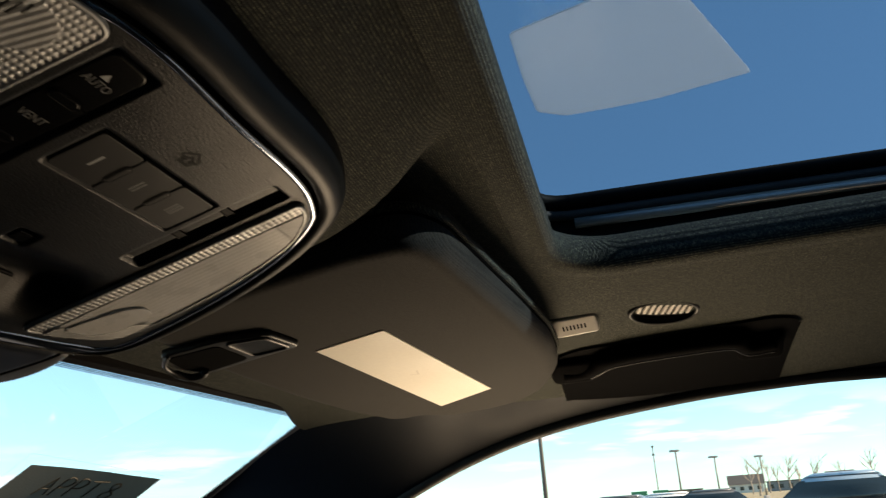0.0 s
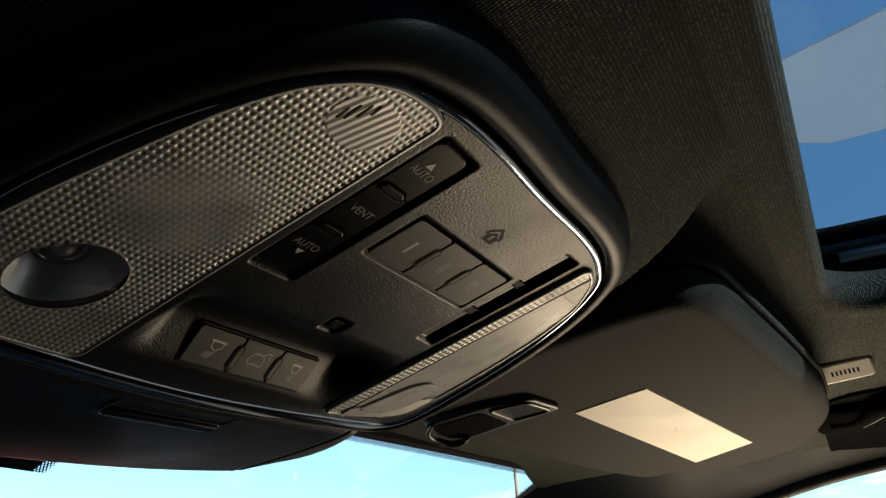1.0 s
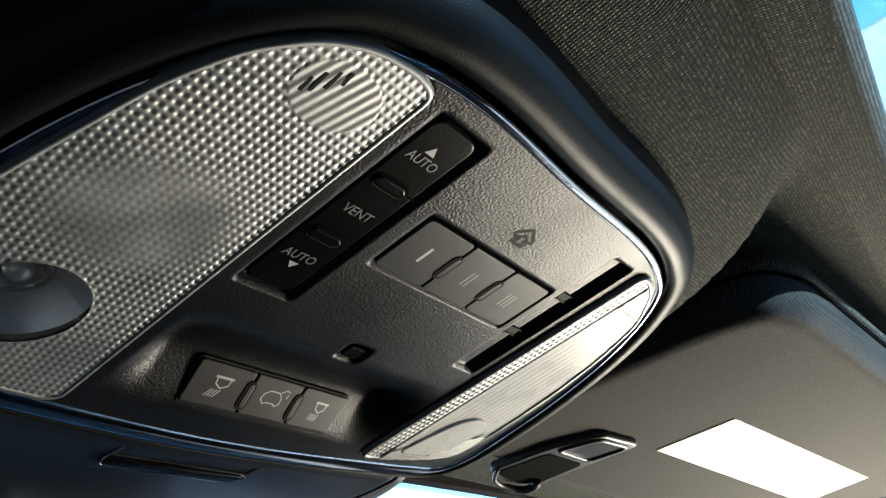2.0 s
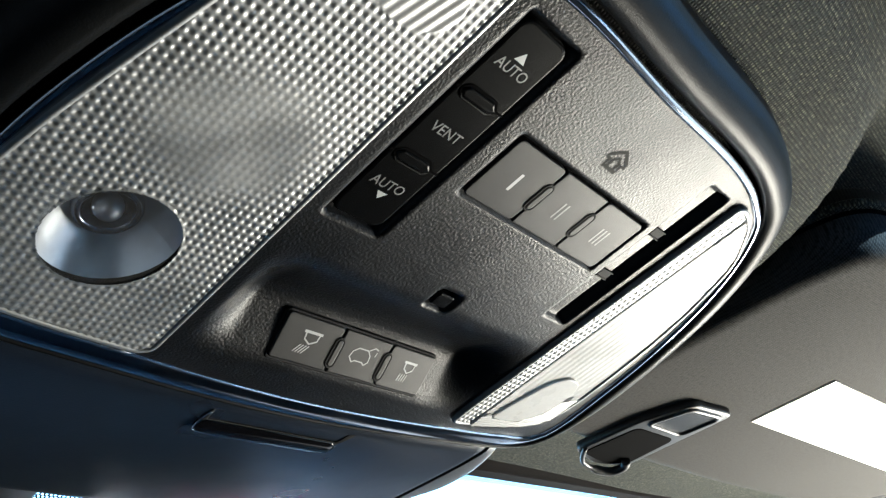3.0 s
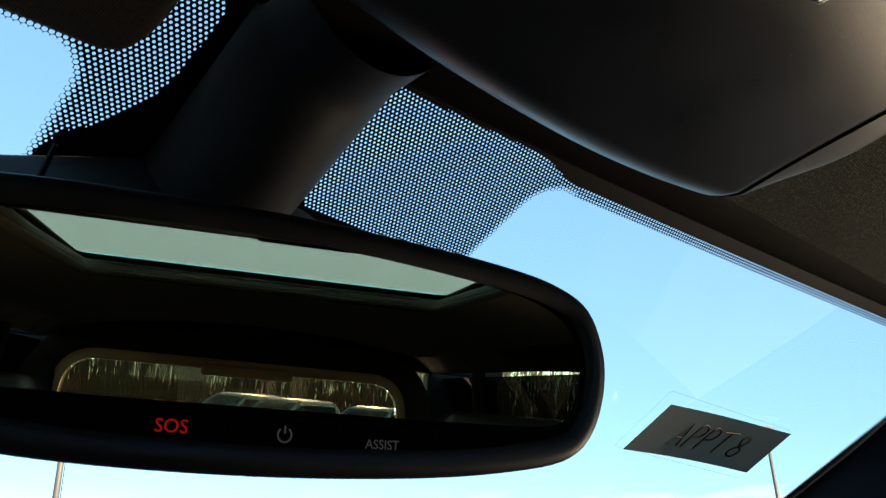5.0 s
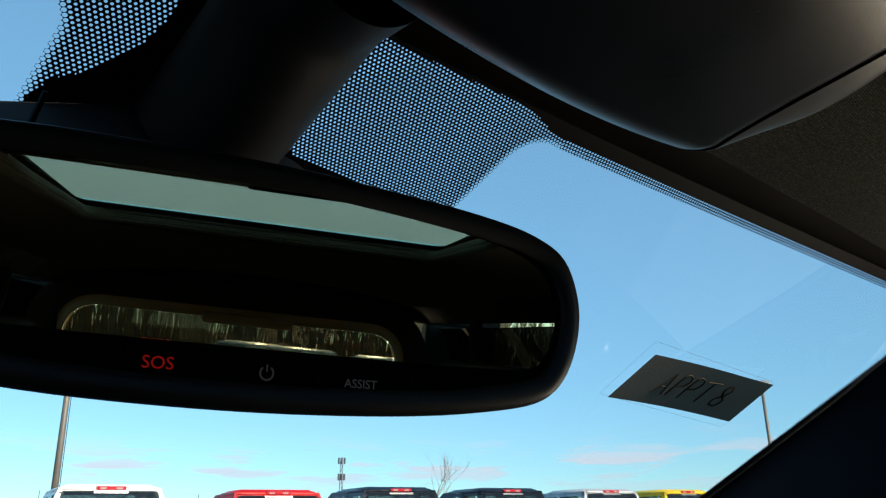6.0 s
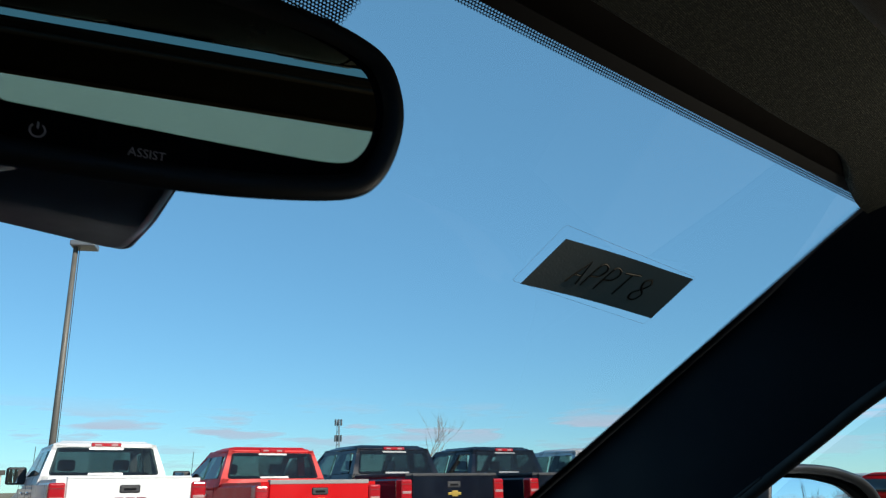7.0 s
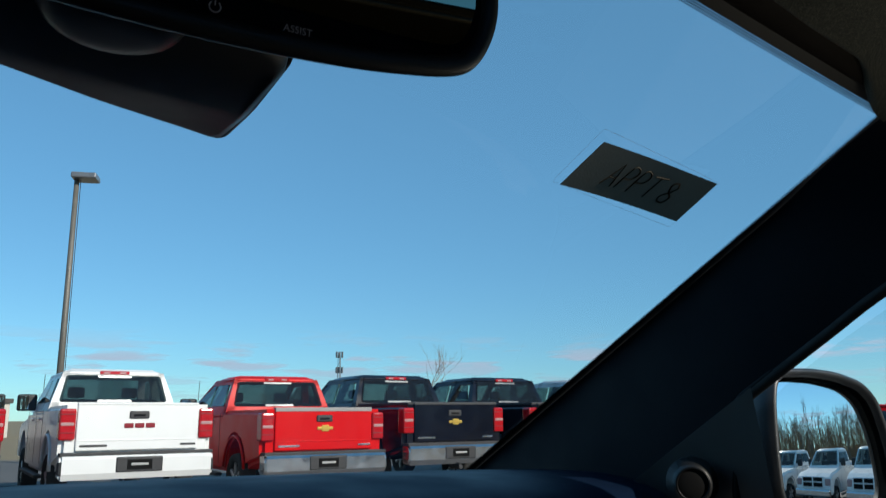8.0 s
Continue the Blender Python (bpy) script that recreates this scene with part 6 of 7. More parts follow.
def wheel(parent, x, y, r, w=0.26):
    m = Matrix.Translation((x, y, r)) @ Matrix.Rotation(radians(90), 4, "Y")
    h = part("wheel", box_bm(-0.01, -0.01, -0.01, 0.01, 0.01, 0.01), M_DARKPL, parent, "", False, m)
    c = [Vector((math.cos(i * math.pi / 14), math.sin(i * math.pi / 14))) for i in range(28)]
    mesh_part("tyre", ring_mesh("tyre", [q * r * 0.66 for q in c], [(0.0, -w * 0.40), (r * 0.20, -w * 0.5), (r * 0.31, -w * 0.44), (r * 0.34, -w * 0.25), (r * 0.34, w * 0.25), (r * 0.31, w * 0.44), (r * 0.20, w * 0.5), (0.0, w * 0.40)], True), M_TYRE, h, "", True)
    rim = bmesh.new()
    bmesh.ops.create_cone(rim, cap_ends=True, segments=28, radius1=r * 0.60, radius2=r * 0.60, depth=w * 0.5)
    part("rim_well", rim, M_DARKPL, h)
    sp = bmesh.new()
    for i in range(6):
        b2 = box_bm(r * 0.10, -r * 0.075, -w * 0.40, r * 0.64, r * 0.075, w * 0.40, 0.01, 1)
        b2.transform(Matrix.Rotation(i * math.pi / 3, 4, "Z"))
        tmp = bpy.data.meshes.new("t")
        b2.to_mesh(tmp)
        b2.free()
        sp.from_mesh(tmp)
        bpy.data.meshes.remove(tmp)
    part("rim", sp, M_RIM, h)


def arch(cy, r, z0, n=10):
    return [(cy + r * math.cos(a), z0 + r * 0.96 * math.sin(a)) for a in [i * math.pi / n for i in range(n + 1)]]


def cab_shell(y1):
    """Pillars and sills of a pickup's cab, open where the glass goes."""
    bm = bmesh.new()

    def block(lo, hi):
        vs = [bm.verts.new(p) for p in (*lo, *hi)]
        for f in ((0, 1, 2, 3), (4, 5, 6, 7), (0, 1, 5, 4), (1, 2, 6, 5), (2, 3, 7, 6), (3, 0, 4, 7)):
            bm.faces.new([vs[k] for k in f])

    def edge(x, y, z):
        """A point of the tapered hull: x as a part of its half width, y from the rear face (0) to the front (1)."""
        k = (z - 1.40) / 0.64
        return (x * (0.95 - 0.21 * k), (1.88 + 0.20 * k) * (1 - y) + (4.28 + (y1 - 4.28) * k) * y, z)
    top, low = 2.0, 1.40
    for sx in (-1, 1):
        for ya, yb in ((0.0, 0.075), (0.40, 0.445), (0.955, 1.0)):
            inner = 0.855
            block([edge(sx, ya, low), edge(sx, yb, low), edge(sx * inner, yb, low), edge(sx * inner, ya, low)],
                  [edge(sx, ya, top), edge(sx, yb, top), edge(sx * inner, yb, top), edge(sx * inner, ya, top)])
        block([edge(sx, 0, low), edge(sx, 1, low), edge(sx * 0.9, 1, low), edge(sx * 0.9, 0, low)], [edge(sx, 0, 1.535), edge(sx, 1, 1.535), edge(sx * 0.9, 1, 1.535), edge(sx * 0.9, 0, 1.535)])
        block([edge(sx, 0, 1.905), edge(sx, 1, 1.905), edge(sx * 0.9, 1, 1.905), edge(sx * 0.9, 0, 1.905)], [edge(sx, 0, top), edge(sx, 1, top), edge(sx * 0.9, 1, top), edge(sx * 0.9, 0, top)])
    for ya, yb, za, zb in ((0.0, 0.03, low, 1.53), (0.0, 0.03, 1.935, top), (0.97, 1.0, low, 1.46), (0.97, 1.0, 1.945, top)):
        block([edge(-0.97, ya, za), edge(0.97, ya, za), edge(0.97, yb, za), edge(-0.97, yb, za)], [edge(-0.97, ya, zb), edge(0.97, ya, zb), edge(0.97, yb, zb), edge(-0.97, yb, zb)])
    bmesh.ops.recalc_face_normals(bm, faces=bm.faces)
    return bm


def pickup(m, colour, label, bumper, badge, crew=True, cover=False, front=False, group="parked pickups", tail=True):
    """A pickup; origin on the ground under the middle of its tailgate, nose to +y."""
    t = thing("pickup_truck", m, label, "pickup truck", group)
    side = [(0.0, 0.74), (-0.02, 1.46), (1.86, 1.46), (1.90, 1.42), (4.22, 1.42), (4.34, 1.36), (5.45, 1.26), (5.72, 1.14), (5.80, 0.95), (5.80, 0.58), (5.40, 0.55)]
    side += arch(4.80, 0.50, 0.55)[0:] + [(4.2, 0.50), (1.80, 0.50)] + arch(1.22, 0.50, 0.58) + [(0.60, 0.62)]
    part("body", prism_x(side, -0.985, 0.985, 0.07, 3), colour, t, "", False)
    y1 = 3.05 if not crew else 3.45
    part("cab", cab_shell(y1), colour, t, "", False)
    part("roof", frustum((0.775, 2.045, y1 + 0.06), (0.66, 2.16, y1 - 0.10), 1.965, 2.055, 0.045), colour, t, "", True)
    for x in (-0.42, 0.42):
        seat_row = part("front_seat", box_bm(x - 0.25, 2.95, 1.0, x + 0.25, 3.10, 1.60, 0.05, 2), M_TYRE, t, "dark seat back inside the cab")
        part("headrest", box_bm(x - 0.13, 2.95, 1.62, x + 0.13, 3.05, 1.80, 0.04, 2), M_TYRE, seat_row)
    part("rear_bench", box_bm(-0.72, 2.16, 1.0, 0.72, 2.28, 1.58, 0.05, 2), M_TYRE, t, "dark bench behind the rear window")
    # rear window in three panes with the lamp above
    def on_rear(x, z, d=0.0):
        k = (z - 1.40) / 0.64
        return (x, 1.88 + 0.20 * k - d, z)
    part("rear_window", quad_plate([on_rear(-0.80, 1.53), on_rear(0.80, 1.53), on_rear(0.70, 1.95), on_rear(-0.70, 1.95)], 0.012), M_TRUCKGLASS, t, "dark tinted rear window")
    part("window_slider", quad_plate([on_rear(-0.25, 1.545, 0.014), on_rear(0.25, 1.545, 0.014), on_rear(0.24, 1.94, 0.014), on_rear(-0.24, 1.94, 0.014)], 0.004), M_TRUCKSLIDE, t, "paler sliding pane")
    for z in (1.535, 1.915):
        part("slider_rail", quad_plate([on_rear(-0.25, z, 0.016), on_rear(0.25, z, 0.016), on_rear(0.25, z + 0.03, 0.016), on_rear(-0.25, z + 0.03, 0.016)], 0.006), M_GREYP if colour is not M_WHITE else M_SILVER, t, "pale rail of the sliding pane")
    hb = part("brake_lamp", box_bm(-0.22, 2.035, 1.965, 0.22, 2.10, 2.02, 0.012), M_TAIL, t, "red high brake lamp")
    for s in (-0.12, 0.12):
        part("lamp_cell", box_bm(s - 0.05, 2.03, 1.975, s + 0.05, 2.06, 2.005, 0.006), M_TAILW, hb)
    for s in (-1, 1):
        def on_side(y, z, s=s):
            k = (z - 1.40) / 0.64
            return (s * (0.95 - 0.21 * k), y, z)
        ws_top = 3.30 if crew else 2.95
        panes = [[(2.10, 1.54), (2.86, 1.54), (2.86, 1.90), (2.26, 1.90)], [(2.95, 1.54), (4.02, 1.54), (ws_top + 0.12, 1.90), (2.95, 1.90)]]
        for pn in panes:
            q = [on_side(*c) for c in (pn if s > 0 else pn[::-1])]
            part("side_window", quad_plate(q, 0.010), M_TRUCKGLASS, t, "tinted side window")
        mp = part("door_mirror", box_bm(s * 1.02 - 0.10 if s > 0 else -1.22, 3.70, 1.42, 1.22 if s > 0 else -0.92, 3.82, 1.70, 0.04, 3), M_DARKPL, t, "black door mirror")
        part("mirror_glass", box_bm(min(s * 1.05, s * 1.20), 3.69, 1.45, max(s * 1.05, s * 1.20), 3.70, 1.67), M_SIDEMIRROR, mp)
        for y in (2.35, 3.25):
            part("door_handle", box_bm(min(s * 0.985, s * 1.015), y, 1.26, max(s * 0.985, s * 1.015), y + 0.20, 1.30, 0.01), M_CHROMEX, t)
        for y in (2.02, 2.90, 4.05):
            part("door_joint", box_bm(min(s * 0.984, s * 0.988), y, 0.62, max(s * 0.984, s * 0.988), y + 0.012, 1.42), M_GAP, t)
        part("step_bar", box_bm(min(s * 0.95, s * 1.06), 1.9, 0.42, max(s * 0.95, s * 1.06), 4.2, 0.48, 0.02), M_DARKPL, t, "black side step")
        wheel(t, s * 0.86, 1.22, 0.40)
        wheel(t, s * 0.86, 4.80, 0.40)
        fl = tube_mesh("lip", [(s * 0.99, y, z) for y, z in arch(1.22, 0.50, 0.58)], 0.025, 6)
        mesh_part("wheel_arch", fl, colour, t, "", True)
        # tail lamp wraps the corner
        if tail:
            tl = part("tail_lamp", box_bm(min(s * 0.80, s * 1.0), -0.055, 1.00, max(s * 0.80, s * 1.0), 0.16, 1.41, 0.03, 3), M_TAIL, t, "red tail lamp")
            part("reversing_lamp", box_bm(min(s * 0.82, s * 0.985), -0.062, 1.185, max(s * 0.82, s * 0.985), 0.0, 1.232, 0.012), M_TAILW, tl, "clear reversing lamp")
            for z in (1.09, 1.33):
                part("lamp_groove", box_bm(min(s * 0.815, s * 0.99), -0.058, z, max(s * 0.815, s * 0.99), 0.0, z + 0.012, 0.003), M_MAROON, tl)
    k0, k1 = (1.46 - 1.40) / 0.64, (1.96 - 1.40) / 0.64
    fy = lambda k: 4.28 + (y1 - 4.28) * k
    part("windscreen", quad_plate([(0.86, fy(k0), 1.46), (-0.86, fy(k0), 1.46), (-0.70, fy(k1), 1.96), (0.70, fy(k1), 1.96)], 0.012), M_TRUCKSLIDE, t, "sloping windscreen")
    if tail:
        tg = part("tailgate", box_bm(-0.79, -0.045, 0.86, 0.79, 0.03, 1.475, 0.018, 3), colour, t)
        part("tailgate_cap", box_bm(-0.79, -0.054, 1.425 if colour is M_REDP else 1.455, 0.79, 0.06, 1.487, 0.01), colour if colour in (M_WHITE, M_SILVER) else M_CAPGREY if colour is M_REDP else M_DARKPL, tg, "top edge of the tailgate")
        part("tailgate_crease", box_bm(-0.76, -0.052, 0.985, 0.76, -0.04, 0.998, 0.004), colour, tg)
        hd = part("tailgate_handle", box_bm(-0.14, -0.062, 1.27, 0.12, -0.03, 1.375, 0.02, 3), M_DARKPL, tg, "black tailgate handle")
        part("handle_slot", box_bm(-0.09, -0.068, 1.30, 0.07, -0.05, 1.335, 0.01), M_GAP, hd)
        if badge == "bars":
            for i in range(3):
                part("emblem", box_bm(-0.20 + 0.14 * i, -0.056, 1.15, -0.08 + 0.14 * i, -0.04, 1.215, 0.01), M_REDBADGE, tg, "red block emblem")
        else:
            part("emblem", box_bm(-0.13, -0.060, 1.155, 0.13, -0.04, 1.20, 0.008), M_GOLD, tg, "gold emblem")
            part("emblem", box_bm(-0.055, -0.062, 1.13, 0.065, -0.042, 1.225, 0.008), M_GOLD, tg, "gold emblem")
        for x0, x1 in ((-0.74, -0.40), (0.55, 0.76)):
            part("badge_bar", box_bm(x0, -0.052, 0.91, x1, -0.042, 0.94, 0.004), M_DARKPL if colour is M_WHITE else M_CHROMEX, tg, "unreadable model badge")
        bp = part("rear_bumper", prism_x([(-0.16, 0.50), (-0.20, 0.58), (-0.20, 0.76), (-0.15, 0.82), (0.06, 0.82), (0.06, 0.52)], -0.98, 0.98, 0.03, 2), bumper, t, "rear step bumper")
        part("bumper_pad", box_bm(-0.98, -0.17, 0.80, 0.98, 0.03, 0.845, 0.01), M_DARKPL, bp, "black step pad")
        pr = part("plate_recess", box_bm(-0.30, -0.215, 0.58, 0.30, -0.15, 0.78, 0.02), M_DARKPL, bp, "dark plate recess")
        part("dealer_plate", box_bm(-0.16, -0.222, 0.615, 0.16, -0.21, 0.745, 0.006), M_GAP, pr, "dark plate")
        part("plate_bar", box_bm(-0.11, -0.226, 0.67, 0.11, -0.22, 0.70, 0.003), M_INK, pr, "pale bar on the plate")
        for s in (-1, 1):
            part("bumper_corner", box_bm(min(s * 0.80, s * 0.99), -0.19, 0.56, max(s * 0.80, s * 0.99), 0.0, 0.74, 0.03, 2), M_DARKPL if bumper is M_WHITE else bumper, bp)
        mesh_part("tow_bar", tube_mesh("tow", [(0, 0.1, 0.45), (0, -0.2, 0.45)], 0.04, 8), M_DARKPL, t)
    if cover:
        part("bed_cover", box_bm(-0.90, 0.0, 1.455, 0.90, 1.86, 1.505, 0.015), M_DARKPL, t, "black bed cover")
    mesh_part("antenna", tube_mesh("ant", [(-0.80, 4.15, 1.4), (-0.80, 4.05, 2.05)], 0.006, 5), M_DARKPL, t)
    if front:
        g = part("grille", box_bm(-0.62, 5.74, 0.80, 0.62, 5.86, 1.18, 0.05, 3), colour, t, "body-coloured grille frame")
        for s in (-1, 1):
            for z0, z1 in ((0.83, 0.97), (1.01, 1.14)):
                part("grille_mesh", box_bm(min(s * 0.04, s * 0.55), 5.85, z0, max(s * 0.04, s * 0.55), 5.872, z1, 0.01), M_GAP, g, "dark grille opening")
            part("headlamp", box_bm(min(s * 0.66, s * 0.95), 5.62, 0.86, max(s * 0.66, s * 0.95), 5.82, 1.10, 0.05, 3), M_TAILW, t, "clear headlamp")
        part("front_bumper", box_bm(-0.97, 5.70, 0.50, 0.97, 5.98, 0.76, 0.06, 3), M_CHROMEX, t, "chrome front bumper")
    return t


def row(q, dy=0.0):
    return pose(5.2 + 0.966 * q, 10.7 - 0.26 * q + dy, 0, 0, 0, -15)


pickup(row(-2.62), M_MAROON, "dark maroon pickup truck parked on the asphalt", M_DARKPL, "gold")
pickup(row(0.0), M_WHITE, "white crew-cab pickup truck with a white bumper", M_WHITE, "bars")
pickup(row(2.62, -0.15) @ pose(0, 0, -0.07), M_REDP, "bright red pickup truck with a chrome bumper", M_CHROMEX, "gold", crew=False)
pickup(row(5.10), M_BLACKP, "black pickup truck with a chrome bumper and bed cover", M_CHROMEX, "gold", cover=True)
pickup(row(7.67), M_BLACKP, "black crew-cab pickup truck with a chrome bumper", M_CHROMEX, "gold", cover=True)
pickup(row(10.35), M_SILVER, "silver pickup truck in the parked row", M_CHROMEX, "gold")
pickup(row(12.75), M_YELLOW, "bright yellow pickup truck in the parked row", M_CHROMEX, "gold")
# white pickups behind the car, parked nose out in a slanting row
def behind(nx, ny):
    return pose(nx + 4.61, ny - 3.60, -0.9, 0, 0, 52)


ram = pickup(behind(1.4, -18.7), M_WHITE, "white pickup truck parked nose out with a cross grille", M_CHROMEX, "bars", front=True, group="parked pickups behind", tail=False)
for nx, ny in ((-0.7, -21.4), (-2.1, -23.7), (3.2, -16.4), (5.0, -14.1), (6.8, -11.9), (8.6, -9.7)):
    copy_thing(ram, behind(nx, ny))


def car(m, colour, label, long=4.5, high=1.46):
    c = thing("parked_car", m, label, "car", "cars across the lot")
    side = [(0.0, 0.35), (-0.02, 0.75), (0.10, 0.98), (0.9, 1.02), (long * 0.68, 0.98), (long * 0.95, 0.80), (long, 0.55), (long - 0.05, 0.30)] + arch(long * 0.82, 0.36, 0.28, 8) + arch(long * 0.20, 0.36, 0.28, 8)
    part("body", prism_x(side, -0.88, 0.88, 0.08, 3), colour, c)
    part("cabin", frustum((0.80, 0.45, long * 0.72), (0.62, 1.05, long * 0.55), 0.95, high, 0.08), colour, c, "", True)
    k = (high - 0.13 - 0.95) / (high - 0.95)
    part("window_band", frustum((0.805, 0.44, long * 0.72 + 0.01), (0.805 - 0.18 * k, 0.44 + 0.60 * k, long * (0.72 - 0.17 * k) + 0.01), 0.98, high - 0.12, 0.03), M_CARGLASS, c, "dark band of windows", True)
    part("roof", frustum((0.64, 1.0, long * 0.56), (0.58, 1.15, long * 0.52), high - 0.05, high + 0.02, 0.03), colour, c, "", True)
    for s in (-1, 1):
        wheel(c, s * 0.80, long * 0.20, 0.32, 0.2)
        wheel(c, s * 0.80, long * 0.82, 0.32, 0.2)
    return c


CARS = [(77, 26, M_SILVER, "silver"), (80, 24, M_REDP, "red"), (83, 30, M_GREYP, "grey"), (86, 31, M_WHITE, "white"), (88.5, 27, M_BLUEP, "blue"), (92, 34, M_GREYP, "grey"),
        (95, 36, M_WHITE, "white"), (98, 34, M_GREYP, "grey"), (108, 20, M_PALEBLUE, "pale blue")]
for az, d, c, nm in CARS:
    a = radians(az)
    car(pose(d * math.sin(a), d * math.cos(a), 0, 0, 0, -15 + (az * 37 % 9)), c, f"{nm} car parked across the lot on asphalt", 4.4 + (az % 3) * 0.15, 1.60 if az in (108,) else 1.46)

# lamp posts, tower
M_POLE = mat("weathered_steel", (0.16, 0.15, 0.13), 0.6, 0.4, grain=0.3, scale=120, vary=0.2, vary_scale=3)


def post(x, y, h, yaw=0, label="weathered steel lamp post with a flat box head", r=0.075, arm=0.0):
    p = thing("street_lamp", pose(x, y, 0, 0, 0, yaw), label, "street lamp", "lamp posts")
    mesh_part("pole", tube_mesh("pole", [(0, 0, 0), (0, 0, h * 0.5), (0, 0, h)], [r * 1.5, r * 1.2, r], 10), M_POLE, p, "", True)
    part("head", box_bm(-0.12, -0.35 + arm, h, 0.62, 0.35 + arm, h + 0.18, 0.04, 2), M_GREYP, p, "flat grey lamp head")
    part("base", box_bm(-0.25, -0.25, 0, 0.25, 0.25, 0.6, 0.04), M_ASH, p, "concrete foot")
    mesh_part("cable", tube_mesh("cable", [(r * 1.8, 0, 0.5), (r * 1.5, 0, h)], 0.012, 5), M_DARKPL, p)
    return p


M_ASH = mat("concrete", (0.35, 0.34, 0.32), 0.9, grain=0.6, scale=80, vary=0.2, vary_scale=3)
post(9.68, 24.8, 8.62, -35)
post(33.0, 13.2, 6.6, 60, r=0.06)
post(29.9, 3.1, 8.5, 20, r=0.06)
post(75.0, -3.8, 4.9, 20, r=0.07, label="slim lamp post far across the lot")
post(82.0, -7.6, 4.4, 20, r=0.07, label="slim lamp post far across the lot")
post(95.0, -13.5, 4.6, 20, r=0.07, label="slim lamp post far across the lot")
tower = thing("cell_tower", pose(207, 250, 0), "thin lattice mast with antenna clusters", "tower")
TH = 26.5
for k in range(3):
    a = k * 2 * math.pi / 3
    mesh_part("leg", tube_mesh("leg", [(1.1 * math.cos(a), 1.1 * math.sin(a), 0), (0.5 * math.cos(a), 0.5 * math.sin(a), TH)], 0.12, 5), M_POLE, tower)
for i in range(16):
    z = TH * i / 16
    w = 1.1 - 0.6 * z / TH
    a, b = (i % 3) * 2 * math.pi / 3, ((i + 1) % 3) * 2 * math.pi / 3
    mesh_part("brace", tube_mesh("brace", [(w * math.cos(a), w * math.sin(a), z), (w * math.cos(b), w * math.sin(b), z + TH / 16)], 0.07, 4), M_POLE, tower)
for z in (TH - 0.4, TH - 6.5):
    for k in range(6):
        a = k * math.pi / 3
        part("antenna_panel", box_bm(1.3 * math.cos(a) - 0.22, 1.3 * math.sin(a) - 0.22, z - 1.3, 1.3 * math.cos(a) + 0.22, 1.3 * math.sin(a) + 0.22, z + 1.1, 0.05), M_GREYP, tower)
# bare pole across the lot
up = thing("utility_pole", pose(88, -2.2, 0), "thin bare wooden utility pole", "utility pole")
M_OLDWOOD = mat("old_wood", (0.22, 0.19, 0.16), 0.9, grain=0.6, scale=40, vary=0.25, vary_scale=4)
mesh_part("pole", tube_mesh("pole", [(0, 0, 0), (0, 0, 6.2)], [0.08, 0.05], 8), M_OLDWOOD, up)
for z in (5.3, 6.1):
    part("insulator", box_bm(-0.08, -0.14, z, 0.08, 0.14, z + 0.2, 0.03), M_OLDWOOD, up)


# far buildings
def building(x, y, w, d, h, colour, roof, label, ridge=0.0, yaw=0):
    b = thing("house" if ridge else "shop_building", pose(x, y, 0, 0, 0, yaw), label, "building", "buildings across the road")
    part("wall", box_bm(-w / 2, -d / 2, 0, w / 2, d / 2, h, 0.03), colour, b)
    if ridge:
        part("roof", prism_x([(-d / 2 - 0.4, h - 0.05), (0, h + ridge), (d / 2 + 0.4, h - 0.05)], -w / 2 - 0.4, w / 2 + 0.4, 0.03, 1), roof, b)
    else:
        part("roof", box_bm(-w / 2 - 0.2, -d / 2 - 0.2, h, w / 2 + 0.2, d / 2 + 0.2, h + 0.35, 0.03), roof, b)
    for i in range(int(w / 3)):
        part("window", box_bm(-w / 2 + 0.9 + 3 * i, -d / 2 - 0.04, 0.9, -w / 2 + 2.3 + 3 * i, -d / 2 + 0.02, 2.2, 0.02), M_CARGLASS, b, "dark window")
        part("window", box_bm(-w / 2 + 0.9 + 3 * i, d / 2 - 0.02, 0.9, -w / 2 + 2.3 + 3 * i, d / 2 + 0.04, 2.2, 0.02), M_CARGLASS, b, "dark window")
    return b


M_SIDING = mat("pale_siding", (0.55, 0.52, 0.46), 0.8, grain=0.3, scale=20, vary=0.1, vary_scale=1)
M_BRICK = mat("tan_brick", (0.34, 0.24, 0.16), 0.9, grain=0.5, scale=30, vary=0.2, vary_scale=2)
M_ROOFING = mat("dark_shingles", (0.07, 0.065, 0.06), 0.9, grain=0.5, scale=30, vary=0.2, vary_scale=2)
for az, d, w, h, col, ridge, nm in ((96.9, 330, 12, 3.0, M_SIDING, 3.4, "pale gabled house with a dark roof"), (99.6, 300, 15, 2.9, M_GREYP, 0, "low grey building with a flat roof"),
                                   (93.0, 340, 14, 2.4, M_BRICK, 0, "low tan brick building with a flat roof"), (102.5, 230, 6, 2.2, M_SIDING, 2.0, "small pale house with a dark roof"),
                                   (10, 75, 22, 2.6, M_SIDING, 0, "long pale low building behind the pickups")):
    a = radians(az)
    building(d * math.sin(a), d * math.cos(a), w, 9, h, col, M_ROOFING, nm, ridge, -az + 90 + 90)
M_GREEN = mat("green_sign", (0.01, 0.22, 0.11), 0.5, vary=0.05)
